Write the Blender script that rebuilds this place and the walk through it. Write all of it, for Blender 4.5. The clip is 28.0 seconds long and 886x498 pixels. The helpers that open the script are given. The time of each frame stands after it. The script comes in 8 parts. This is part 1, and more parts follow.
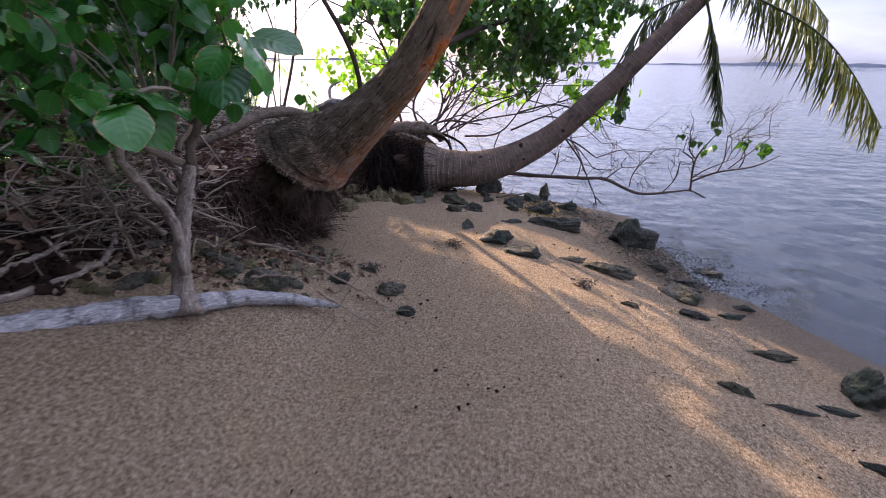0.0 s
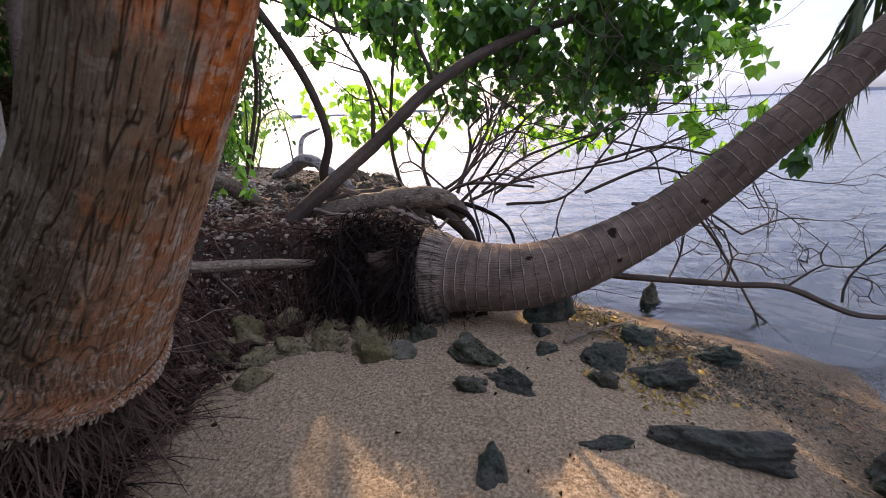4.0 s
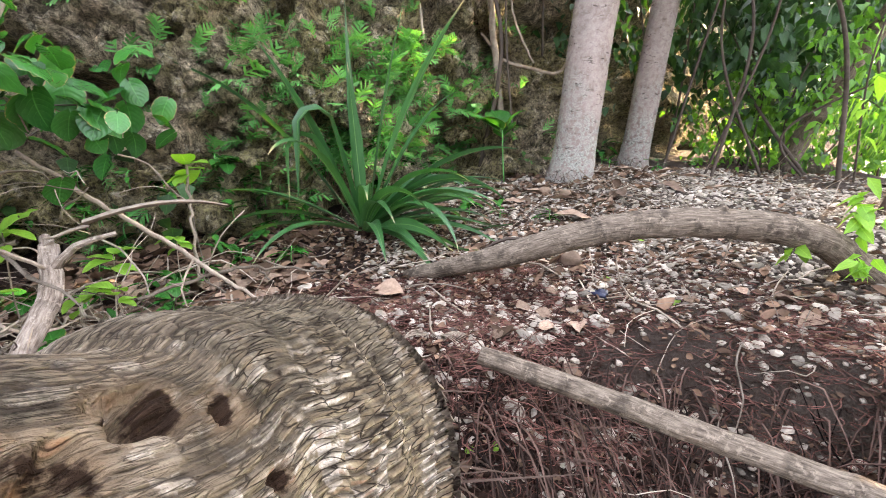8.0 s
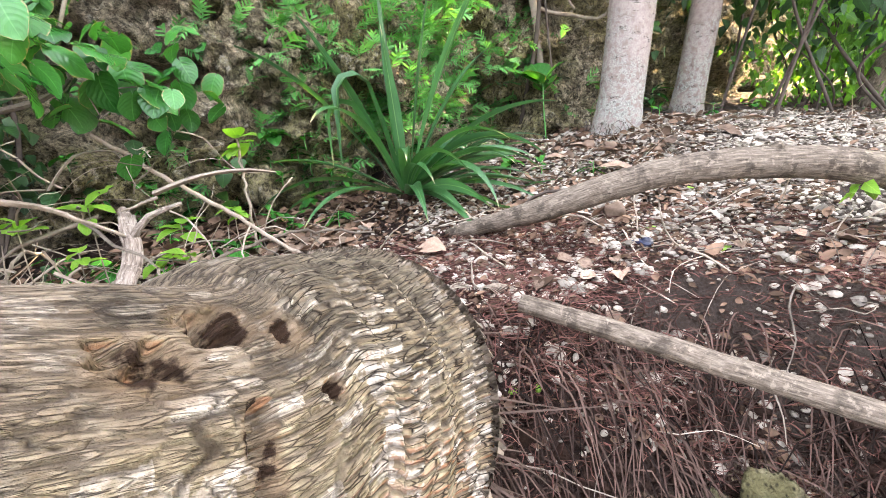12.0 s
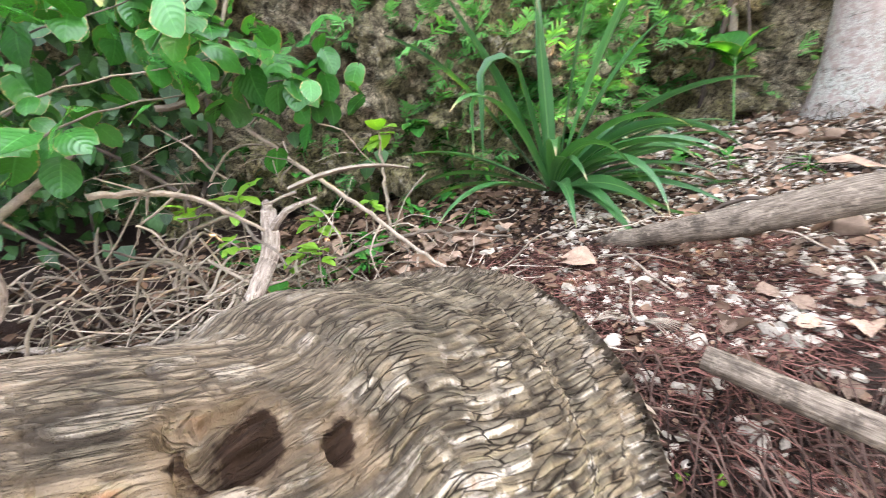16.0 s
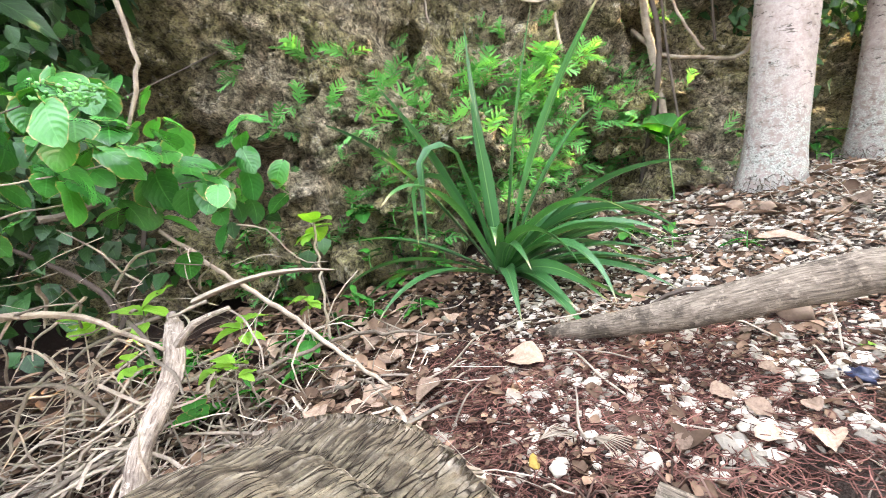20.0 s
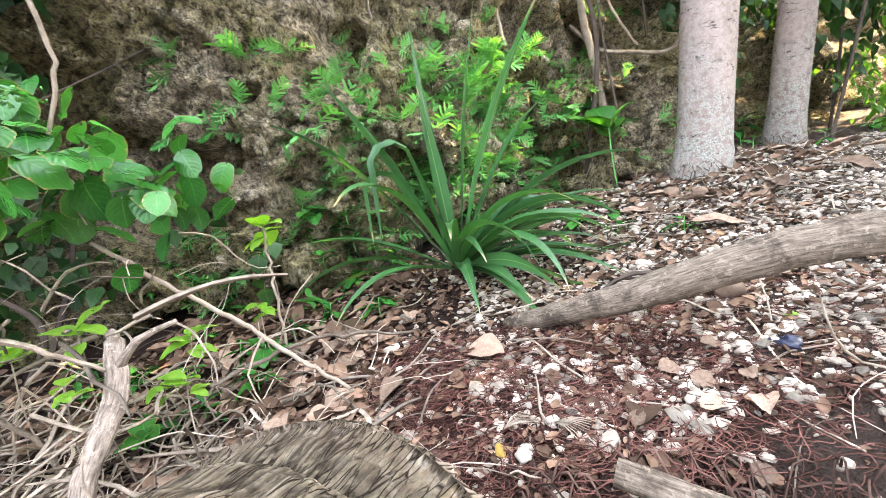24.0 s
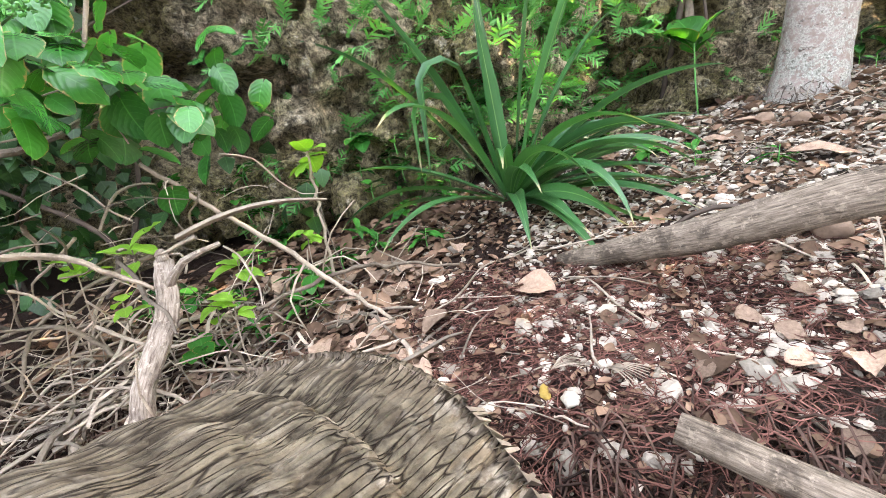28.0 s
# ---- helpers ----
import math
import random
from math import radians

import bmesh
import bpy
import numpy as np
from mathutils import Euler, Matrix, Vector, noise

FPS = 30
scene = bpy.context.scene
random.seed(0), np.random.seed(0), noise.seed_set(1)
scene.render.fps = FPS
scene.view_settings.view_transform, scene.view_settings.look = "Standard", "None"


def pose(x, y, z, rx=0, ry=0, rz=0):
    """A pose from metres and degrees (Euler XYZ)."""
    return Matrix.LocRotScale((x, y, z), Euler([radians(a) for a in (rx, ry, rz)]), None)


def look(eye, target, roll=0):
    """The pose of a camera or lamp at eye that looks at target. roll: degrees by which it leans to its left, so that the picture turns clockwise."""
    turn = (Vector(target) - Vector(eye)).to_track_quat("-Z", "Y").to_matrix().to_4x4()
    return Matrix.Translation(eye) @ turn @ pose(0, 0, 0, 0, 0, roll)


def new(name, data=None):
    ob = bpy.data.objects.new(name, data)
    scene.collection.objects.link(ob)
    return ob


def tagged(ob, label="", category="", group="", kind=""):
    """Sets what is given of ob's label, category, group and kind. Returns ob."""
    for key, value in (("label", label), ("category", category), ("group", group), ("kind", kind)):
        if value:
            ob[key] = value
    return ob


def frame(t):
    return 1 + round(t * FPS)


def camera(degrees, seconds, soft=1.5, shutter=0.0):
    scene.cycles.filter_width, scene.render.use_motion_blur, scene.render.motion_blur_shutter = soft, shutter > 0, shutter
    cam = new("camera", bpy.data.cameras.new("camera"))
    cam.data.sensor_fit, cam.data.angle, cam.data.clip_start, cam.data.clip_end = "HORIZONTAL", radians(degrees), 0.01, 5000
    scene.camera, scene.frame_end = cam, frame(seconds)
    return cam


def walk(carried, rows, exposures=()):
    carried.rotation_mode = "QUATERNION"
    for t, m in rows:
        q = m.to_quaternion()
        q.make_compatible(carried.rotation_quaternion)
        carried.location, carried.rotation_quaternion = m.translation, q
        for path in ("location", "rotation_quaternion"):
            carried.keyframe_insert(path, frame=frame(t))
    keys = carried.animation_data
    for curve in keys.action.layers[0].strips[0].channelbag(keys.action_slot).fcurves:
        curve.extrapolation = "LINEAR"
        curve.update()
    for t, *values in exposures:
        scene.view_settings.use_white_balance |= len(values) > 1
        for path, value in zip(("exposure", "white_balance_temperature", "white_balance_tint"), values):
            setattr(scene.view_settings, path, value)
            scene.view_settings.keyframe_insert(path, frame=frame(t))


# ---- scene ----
cam = camera(90.7, 28.0, 0.6, 0.25)
METRES, EYE, TILT, LEAN, TURN = 5.2, 1.32, -23.2, -0.7, 0.0
ROWS = [
    (0.0, 0.0, 0.0, 0.0, -0.0, 0.0, 0.0),
    (0.5, 0.017, 0.0575, 0.0195, -3.73, 1.61, 2.01),
    (1.0, 0.0407, 0.1186, 0.0391, -4.35, 2.74, 6.63),
    (1.5, 0.0456, 0.1804, 0.0646, -2.15, 6.38, 3.91),
    (2.0, 0.0447, 0.2486, 0.0894, -2.39, 6.55, 5.37),
    (2.5, 0.044, 0.3202, 0.1154, 0.4, 5.16, 4.86),
    (4.5, 0.0544, 0.4778, 0.1644, 9.12, 5.71, -0.86),
    (5.0, 0.0508, 0.524, 0.1805, 13.19, 6.0, -1.58),
    (5.5, 0.045, 0.5649, 0.1993, 30.57, 4.43, -4.91),
    (6.0, 0.009, 0.5989, 0.2183, 40.86, 4.82, -13.69),
    (6.5, -0.0188, 0.6253, 0.2304, 56.75, 0.74, -13.3),
    (7.0, -0.0425, 0.6531, 0.2441, 65.73, -2.63, -12.5),
    (7.5, -0.0658, 0.6485, 0.2531, 72.07, -4.49, -16.23),
    (8.0, -0.0806, 0.6505, 0.2464, 76.96, -8.37, -18.94),
    (8.5, -0.0825, 0.6572, 0.2536, 80.22, -9.8, -18.13),
    (9.0, -0.0814, 0.6613, 0.257, 81.62, -10.04, -17.52),
    (9.5, -0.0799, 0.6583, 0.2571, 84.65, -10.03, -17.6),
    (10.0, -0.0748, 0.654, 0.2485, 88.42, -10.26, -17.66),
    (10.5, -0.0735, 0.6525, 0.2431, 88.08, -11.03, -17.98),
    (11.0, -0.0726, 0.652, 0.2412, 82.05, -10.95, -14.19),
    (11.5, -0.0704, 0.6524, 0.2396, 82.69, -12.88, -15.45),
    (12.0, -0.0711, 0.6547, 0.2421, 82.67, -14.42, -15.25),
    (12.5, -0.0688, 0.6538, 0.2407, 83.93, -15.66, -14.57),
    (14.5, -0.0719, 0.6612, 0.2419, 86.83, -19.69, -13.48),
    (15.0, -0.0757, 0.6679, 0.2454, 96.2, -21.14, -13.27),
    (15.5, -0.0998, 0.6596, 0.2437, 96.2, -16.52, -14.24),
    (16.0, -0.1159, 0.6553, 0.2421, 101.77, -20.69, -13.69),
    (16.5, -0.1328, 0.6596, 0.2525, 119.73, -23.76, -8.02),
    (17.0, -0.132, 0.6577, 0.2572, 124.53, -22.84, -4.72),
    (17.5, -0.1294, 0.6547, 0.2567, 123.02, -19.53, -6.75),
    (18.0, -0.1306, 0.6555, 0.2559, 117.78, -18.36, -9.67),
    (18.5, -0.1351, 0.6587, 0.2595, 112.46, -15.52, -11.16),
    (19.0, -0.1362, 0.6606, 0.2601, 110.78, -13.91, -11.4),
    (19.5, -0.1384, 0.6636, 0.2597, 103.65, -12.15, -12.96),
    (20.0, -0.1441, 0.6698, 0.2601, 97.28, -10.87, -12.31),
    (20.5, -0.1452, 0.674, 0.2619, 94.76, -10.48, -11.34),
    (21.0, -0.145, 0.6746, 0.2625, 92.96, -10.19, -11.11),
    (21.5, -0.1465, 0.6773, 0.2633, 91.01, -9.99, -10.57),
    (23.5, -0.1497, 0.6748, 0.2622, 88.17, -10.42, -10.14),
    (24.0, -0.1439, 0.6687, 0.2604, 90.78, -10.07, -10.49),
    (24.5, -0.1418, 0.6674, 0.2594, 91.68, -9.43, -11.26),
    (25.0, -0.1404, 0.6664, 0.2592, 93.44, -9.31, -12.11),
    (25.5, -0.1405, 0.6673, 0.259, 94.55, -9.33, -12.68),
    (26.0, -0.1427, 0.6689, 0.2582, 94.9, -9.78, -12.99),
    (26.5, -0.1456, 0.6704, 0.2582, 94.95, -10.41, -12.95),
    (27.0, -0.1535, 0.6733, 0.2566, 95.72, -14.64, -11.8),
    (27.5, -0.1633, 0.6768, 0.2541, 97.06, -18.52, -10.2),
    (28.0, -0.1624, 0.6734, 0.2526, 98.15, -19.72, -10.11),
]
EXPOSURES = [(0.0, 1.5, 5800, 27), (1.0, 1.35, 5800, 25), (2.5, 1.4, 5850, 24), (5.0, 1.65, 6150, 21), (6.0, 2.2, 6450, 20), (7.0, 3.5, 6900, 17), (8.0, 3.65, 6700, 15), (9.0, 3.9, 6600, 13), (12.0, 4.1, 6650, 14), (15.0, 4.1, 6850, 15), (17.0, 4.15, 6500, 11), (20.0, 4.35, 6700, 11), (21.5, 4.35, 6700, 11), (24.0, 4.2, 6600, 12), (28.0, 4.05, 6700, 12)]
walk(cam, [(t, pose(0, 0, EYE, TILT, LEAN, TURN) @ pose(METRES * x, METRES * y, METRES * z, 90 + pitch, roll, yaw)) for t, x, y, z, yaw, pitch, roll in ROWS], EXPOSURES)

# ---- world and sun ----
SUN_DIR = Vector((-0.44, 0.83, 0.36)).normalized()
world = bpy.data.worlds.new("sky")
scene.world = world
world.use_nodes = True
wt = world.node_tree
wt.nodes.clear()
sky = wt.nodes.new("ShaderNodeTexSky")
sky.sky_type = "NISHITA"
sky.sun_disc = False
sky.sun_elevation = math.asin(SUN_DIR.z)
sky.sun_rotation = math.atan2(SUN_DIR.x, SUN_DIR.y)
sky.dust_density = 3.0
# broken high cloud over the whole sky
tc = wt.nodes.new("ShaderNodeTexCoord")
mp = wt.nodes.new("ShaderNodeMapping")
mp.inputs["Scale"].default_value = (1.0, 1.0, 4.0)
cn = wt.nodes.new("ShaderNodeTexNoise")
cn.inputs["Scale"].default_value = 2.2
cn.inputs["Detail"].default_value = 6.0
cr = wt.nodes.new("ShaderNodeValToRGB")
cr.color_ramp.elements[0].position = 0.35
cr.color_ramp.elements[0].color = (0.15, 0.15, 0.15, 1)
cr.color_ramp.elements[1].position = 0.62
cr.color_ramp.elements[1].color = (0.75, 0.75, 0.75, 1)
cm = wt.nodes.new("ShaderNodeMix")
cm.data_type = "RGBA"
sep_dir = wt.nodes.new("ShaderNodeSeparateXYZ")
wt.links.new(tc.outputs["Generated"], sep_dir.inputs[0])
to_sun = wt.nodes.new("ShaderNodeVectorMath")
to_sun.operation = "DOT_PRODUCT"
to_sun.inputs[1].default_value = SUN_DIR
wt.links.new(tc.outputs["Generated"], to_sun.inputs[0])
lift = wt.nodes.new("ShaderNodeMapRange")
lift.inputs["From Min"].default_value, lift.inputs["From Max"].default_value = 0.0, 0.9
lift.inputs["To Min"].default_value, lift.inputs["To Max"].default_value = 0.84, 1.75
wt.links.new(sep_dir.outputs["Z"], lift.inputs["Value"])
halo = wt.nodes.new("ShaderNodeMapRange")
halo.interpolation_type = "SMOOTHSTEP"
halo.inputs["From Min"].default_value, halo.inputs["From Max"].default_value = 0.72, 1.0
halo.inputs["To Min"].default_value, halo.inputs["To Max"].default_value = 0.0, 0.5
wt.links.new(to_sun.outputs["Value"], halo.inputs["Value"])
both = wt.nodes.new("ShaderNodeMath")
wt.links.new(lift.outputs["Result"], both.inputs[0])
wt.links.new(halo.outputs["Result"], both.inputs[1])
cloud = wt.nodes.new("ShaderNodeVectorMath")
cloud.operation = "SCALE"
cloud.inputs[0].default_value = (9.2, 9.9, 11.6)
wt.links.new(both.outputs[0], cloud.inputs["Scale"])
wt.links.new(cloud.outputs[0], cm.inputs["B"])
bg = wt.nodes.new("ShaderNodeBackground")
bg.inputs["Strength"].default_value = 0.06
wo = wt.nodes.new("ShaderNodeOutputWorld")
wt.links.new(tc.outputs["Generated"], mp.inputs["Vector"])
wt.links.new(mp.outputs["Vector"], cn.inputs["Vector"])
wt.links.new(cn.outputs["Fac"], cr.inputs["Fac"])
wt.links.new(cr.outputs["Color"], cm.inputs["Factor"])
wt.links.new(sky.outputs["Color"], cm.inputs["A"])
wt.links.new(cm.outputs["Result"], bg.inputs["Color"])
wt.links.new(bg.outputs["Background"], wo.inputs["Surface"])
sun = new("sun", bpy.data.lights.new("sun", "SUN"))
sun.data.energy, sun.data.angle, sun.data.color = 5.0, radians(0.6), (1.0, 0.73, 0.42)
sun.matrix_world = look((0, 0, 30), Vector((0, 0, 30)) - SUN_DIR)


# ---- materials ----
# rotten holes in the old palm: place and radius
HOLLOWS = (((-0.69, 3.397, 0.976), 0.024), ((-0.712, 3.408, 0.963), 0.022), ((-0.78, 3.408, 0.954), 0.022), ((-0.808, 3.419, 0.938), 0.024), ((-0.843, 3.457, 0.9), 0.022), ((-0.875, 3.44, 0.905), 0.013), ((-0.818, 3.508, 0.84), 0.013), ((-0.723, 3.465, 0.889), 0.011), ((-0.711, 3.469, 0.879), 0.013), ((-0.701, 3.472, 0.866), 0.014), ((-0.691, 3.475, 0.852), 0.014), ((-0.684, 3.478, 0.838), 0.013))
class Nodes:
    """A small helper that strings shader nodes together."""

    def __init__(self, name):
        self.m = bpy.data.materials.new(name)
        self.m.use_nodes = True
        self.t = self.m.node_tree
        self.b = self.t.nodes["Principled BSDF"]
        self.out = self.t.nodes["Material Output"]

    def n(self, kind, **values):
        node = self.t.nodes.new(kind)
        for k, v in values.items():
            node.inputs[k].default_value = v
        return node

    def link(self, a, b):
        self.t.links.new(a, b)

    def coords(self, which, scale=(1, 1, 1)):
        mapping = self.n("ShaderNodeMapping", Scale=scale)
        if which == "world":
            self.link(self.n("ShaderNodeNewGeometry").outputs["Position"], mapping.inputs["Vector"])
        else:
            self.link(self.n("ShaderNodeTexCoord").outputs["UV" if which == "uv" else "Object"], mapping.inputs["Vector"])
        return mapping.outputs["Vector"]

    def noise(self, vec, scale, detail=5.0, rough=0.6):
        node = self.n("ShaderNodeTexNoise", Scale=scale, Detail=detail, Roughness=rough)
        self.link(vec, node.inputs["Vector"])
        return node.outputs["Fac"]

    def voronoi(self, vec, scale, feature="F1", out="Distance"):
        node = self.n("ShaderNodeTexVoronoi", Scale=scale)
        node.feature = feature
        self.link(vec, node.inputs["Vector"])
        return node.outputs[out]

    def ramp(self, fac, *stops):
        node = self.n("ShaderNodeValToRGB")
        els = node.color_ramp.elements
        while len(els) < len(stops):
            els.new(0.5)
        for e, (p, c) in zip(els, stops):
            e.position = p
            e.color = (*c, 1) if isinstance(c, tuple) else (c, c, c, 1)
        self.link(fac, node.inputs["Fac"])
        return node.outputs["Color"]

    def mix(self, fac, a, b, mode="MIX"):
        node = self.n("ShaderNodeMix")
        node.data_type, node.blend_type = "RGBA", mode
        for sock, v in ((node.inputs[0], fac), (node.inputs["A"], a), (node.inputs["B"], b)):
            if isinstance(v, tuple):
                sock.default_value = (*v, 1)
            elif isinstance(v, (int, float)):
                sock.default_value = v
            else:
                self.link(v, sock)
        return node.outputs["Result"]

    def math(self, op, a, b=0.0):
        node = self.n("ShaderNodeMath")
        node.operation = op
        for sock, v in ((node.inputs[0], a), (node.inputs[1], b)):
            if isinstance(v, (int, float)):
                sock.default_value = v
            else:
                self.link(v, sock)
        return node.outputs[0]

    def attribute(self, name):
        node = self.n("ShaderNodeAttribute")
        node.attribute_name = name
        return node.outputs["Fac"]

    def done(self, colour, rough=0.8, bumps=(), spec=0.1):
        for sock, v in (("Base Color", colour), ("Roughness", rough)):
            if isinstance(v, tuple):
                self.b.inputs[sock].default_value = (*v, 1)
            elif isinstance(v, (int, float)):
                self.b.inputs[sock].default_value = v
            else:
                self.link(v, self.b.inputs[sock])
        self.b.inputs["Specular IOR Level"].default_value = spec
        last = None
        for height, strength, distance in bumps:
            bump = self.n("ShaderNodeBump", Strength=strength, Distance=distance)
            self.link(height, bump.inputs["Height"])
            if last:
                self.link(last, bump.inputs["Normal"])
            last = bump.outputs["Normal"]
        if last:
            self.link(last, self.b.inputs["Normal"])
        return self.m


def plain(name, dark, light, scale=20.0, rough=0.8, bump=0.4, dist=0.01, where="object", stretch=(1, 1, 1), spec=0.08, per_piece=0.0, joined=False):
    k = Nodes(name)
    v = k.coords(where, stretch)
    big, fine = k.noise(v, scale * 0.25), k.noise(v, scale * 2.5, 6)
    c = k.mix(k.ramp(big, (0.3, 0.0), (0.7, 1.0)), dark, light)
    c = k.mix(0.45, c, k.mix(fine, tuple(x * 0.55 for x in dark), tuple(min(1, x * 1.35) for x in light)))
    if per_piece:
        r = k.n("ShaderNodeNewGeometry").outputs["Random Per Island"] if joined else k.n("ShaderNodeObjectInfo").outputs["Random"]
        c = k.mix(1.0, c, k.ramp(r, (0.0, 1.0 - per_piece), (1.0, 1.0 + per_piece)), "MULTIPLY")
    return k.done(c, rough, [(big, bump, dist * 2), (fine, bump, dist)], spec)


def leafy(name, dark, light, edge=None, joined=True, glow=0.4, rough=0.45, veins=True):
    """A leaf: veins by its own uv, light that shines through, a tint of its own for each leaf."""
    k = Nodes(name)
    uv = k.n("ShaderNodeSeparateXYZ")
    k.link(k.coords("uv"), uv.inputs[0])
    r = k.n("ShaderNodeNewGeometry").outputs["Random Per Island"] if joined else k.n("ShaderNodeObjectInfo").outputs["Random"]
    c = k.mix(r, dark, light)
    off = k.math("ABSOLUTE", k.math("SUBTRACT", uv.outputs["X"], 0.5))
    bumps = []
    if veins:
        side = k.math("SINE", k.math("MULTIPLY", k.math("SUBTRACT", uv.outputs["Y"], k.math("MULTIPLY", k.math("POWER", off, 1.5), 1.1)), 38.0))
        rib = k.math("MAXIMUM", k.ramp(off, (0.0, 1.0), (0.03, 0.0)), k.math("MULTIPLY", k.ramp(side, (0.93, 0.0), (1.0, 1.0)), 0.4))
        c = k.mix(k.math("MULTIPLY", rib, 0.4), c, tuple(min(1, x * 2.0 + 0.04) for x in light))
        bumps = [(side, 0.15, 0.003)]
    fine = k.noise(k.coords("uv"), 9.0, 4)
    c = k.mix(0.35, c, k.mix(fine, tuple(x * 0.6 for x in dark), light))
    if edge:
        rim = k.math("MULTIPLY", k.ramp(k.math("ADD", off, k.math("MULTIPLY", fine, 0.25)), (0.58, 0.0), (0.64, 1.0)), k.ramp(r, (0.35, 0.0), (0.6, 1.0)))
        c = k.mix(rim, c, edge)
    m = k.done(c, rough, bumps, 0.45)
    tr = k.n("ShaderNodeBsdfTranslucent")
    k.link(k.mix(1.0, c, (1.6, 1.75, 0.55), "MULTIPLY"), tr.inputs["Color"])
    mx = k.n("ShaderNodeMixShader", Fac=glow)
    k.link(k.b.outputs[0], mx.inputs[1])
    k.link(tr.outputs[0], mx.inputs[2])
    k.link(mx.outputs[0], k.out.inputs["Surface"])
    return m


def ground_material():
    k = Nodes("sand_and_soil")
    v = k.coords("world")
    bank, wet = k.attribute("bank"), k.attribute("wet")
    grain, wide = k.noise(v, 300, 3, 0.7), k.noise(v, 1.4, 4)
    dimples, prints = k.noise(v, 48, 4, 0.62), k.noise(v, 7, 3)
    sand = k.mix(wide, (0.43, 0.315, 0.19), (0.55, 0.415, 0.265))
    sand = k.mix(0.42, sand, k.mix(grain, (0.14, 0.095, 0.06), (0.66, 0.52, 0.36)))
    # Dark dimples and pale crests: relief shading put into the sand's colour.
    sand = k.mix(k.ramp(k.noise(v, 75, 3, 0.6), (0.36, 0.75), (0.5, 0.0)), sand, (0.19, 0.13, 0.08))
    sand = k.mix(k.ramp(k.noise(v, 75, 3, 0.6), (0.53, 0.0), (0.64, 0.7)), sand, (0.7, 0.55, 0.385))
    sand = k.mix(k.ramp(k.noise(v, 110, 2), (0.68, 0.0), (0.76, 0.6)), sand, (0.13, 0.085, 0.055))
    sand = k.mix(wet, sand, k.mix(1.0, sand, (0.5, 0.48, 0.47), "MULTIPLY"))
    pos = k.n("ShaderNodeSeparateXYZ")
    k.link(v, pos.inputs[0])
    deep = k.ramp(k.math("MULTIPLY", pos.outputs["Z"], -1.0), (0.3, 0.0), (0.42, 1.0))
    beds = k.math("MULTIPLY", deep, k.ramp(k.noise(v, 1.5, 5), (0.44, 0.0), (0.52, 1.0)))
    sand = k.mix(k.math("MULTIPLY", beds, 0.7), sand, k.mix(dimples, (0.01, 0.014, 0.016), (0.06, 0.06, 0.045)))
    soil = k.mix(k.noise(v, 6), (0.006, 0.004, 0.0035), (0.045, 0.028, 0.022))
    soil = k.mix(0.5, soil, k.mix(k.noise(v, 90, 4), (0.006, 0.004, 0.0035), (0.1, 0.062, 0.05)))
    soil = k.mix(k.ramp(k.noise(v, 38, 4), (0.7, 0.0), (0.74, 0.6)), soil, (0.3, 0.26, 0.22))
    soil = k.mix(k.ramp(k.math("MULTIPLY", k.math("ADD", pos.outputs["Y"], k.math("MULTIPLY", k.noise(v, 2.2), 1.6)), 0.1), (0.5, 0.0), (0.58, 0.25)), soil, k.mix(k.noise(v, 120, 4), (0.1, 0.075, 0.058), (0.42, 0.365, 0.3)))
    edge = k.ramp(k.math("ADD", bank, k.math("MULTIPLY", k.math("SUBTRACT", k.noise(v, 9), 0.5), 0.5)), (0.35, 0.0), (0.6, 1.0))
    c = k.mix(edge, sand, soil)
    return k.done(c, k.ramp(wet, (0.0, 0.9), (1.0, 0.28)), [(wide, 0.4, 0.05), (prints, 0.35, 0.03), (dimples, 1.0, 0.06), (grain, 1.0, 0.012)], 0.06)


def water_material():
    k = Nodes("sea_water")
    v = k.coords("world", (0.7, 1.0, 1.0))
    ripple, small, swell = k.noise(v, 3.2, 3, 0.5), k.noise(v, 13.0, 3, 0.5), k.noise(v, 0.5, 3, 0.5)
    bump = k.n("ShaderNodeBump", Strength=0.62, Distance=0.075)
    k.link(k.math("ADD", k.math("ADD", ripple, k.math("MULTIPLY", small, 0.16)), k.math("MULTIPLY", swell, 1.5)), bump.inputs["Height"])
    gl = k.n("ShaderNodeBsdfGlossy", Roughness=0.03, Color=(0.93, 0.95, 1.0, 1))
    tr = k.n("ShaderNodeBsdfTransparent", Color=(0.76, 0.86, 0.93, 1))
    fr = k.n("ShaderNodeFresnel", IOR=1.5)
    mx = k.n("ShaderNodeMixShader")
    k.link(bump.outputs[0], gl.inputs["Normal"])
    k.link(bump.outputs[0], fr.inputs["Normal"])
    k.link(fr.outputs[0], mx.inputs[0])
    k.link(tr.outputs[0], mx.inputs[1])
    k.link(gl.outputs[0], mx.inputs[2])
    k.link(mx.outputs[0], k.out.inputs["Surface"])
    return k.m


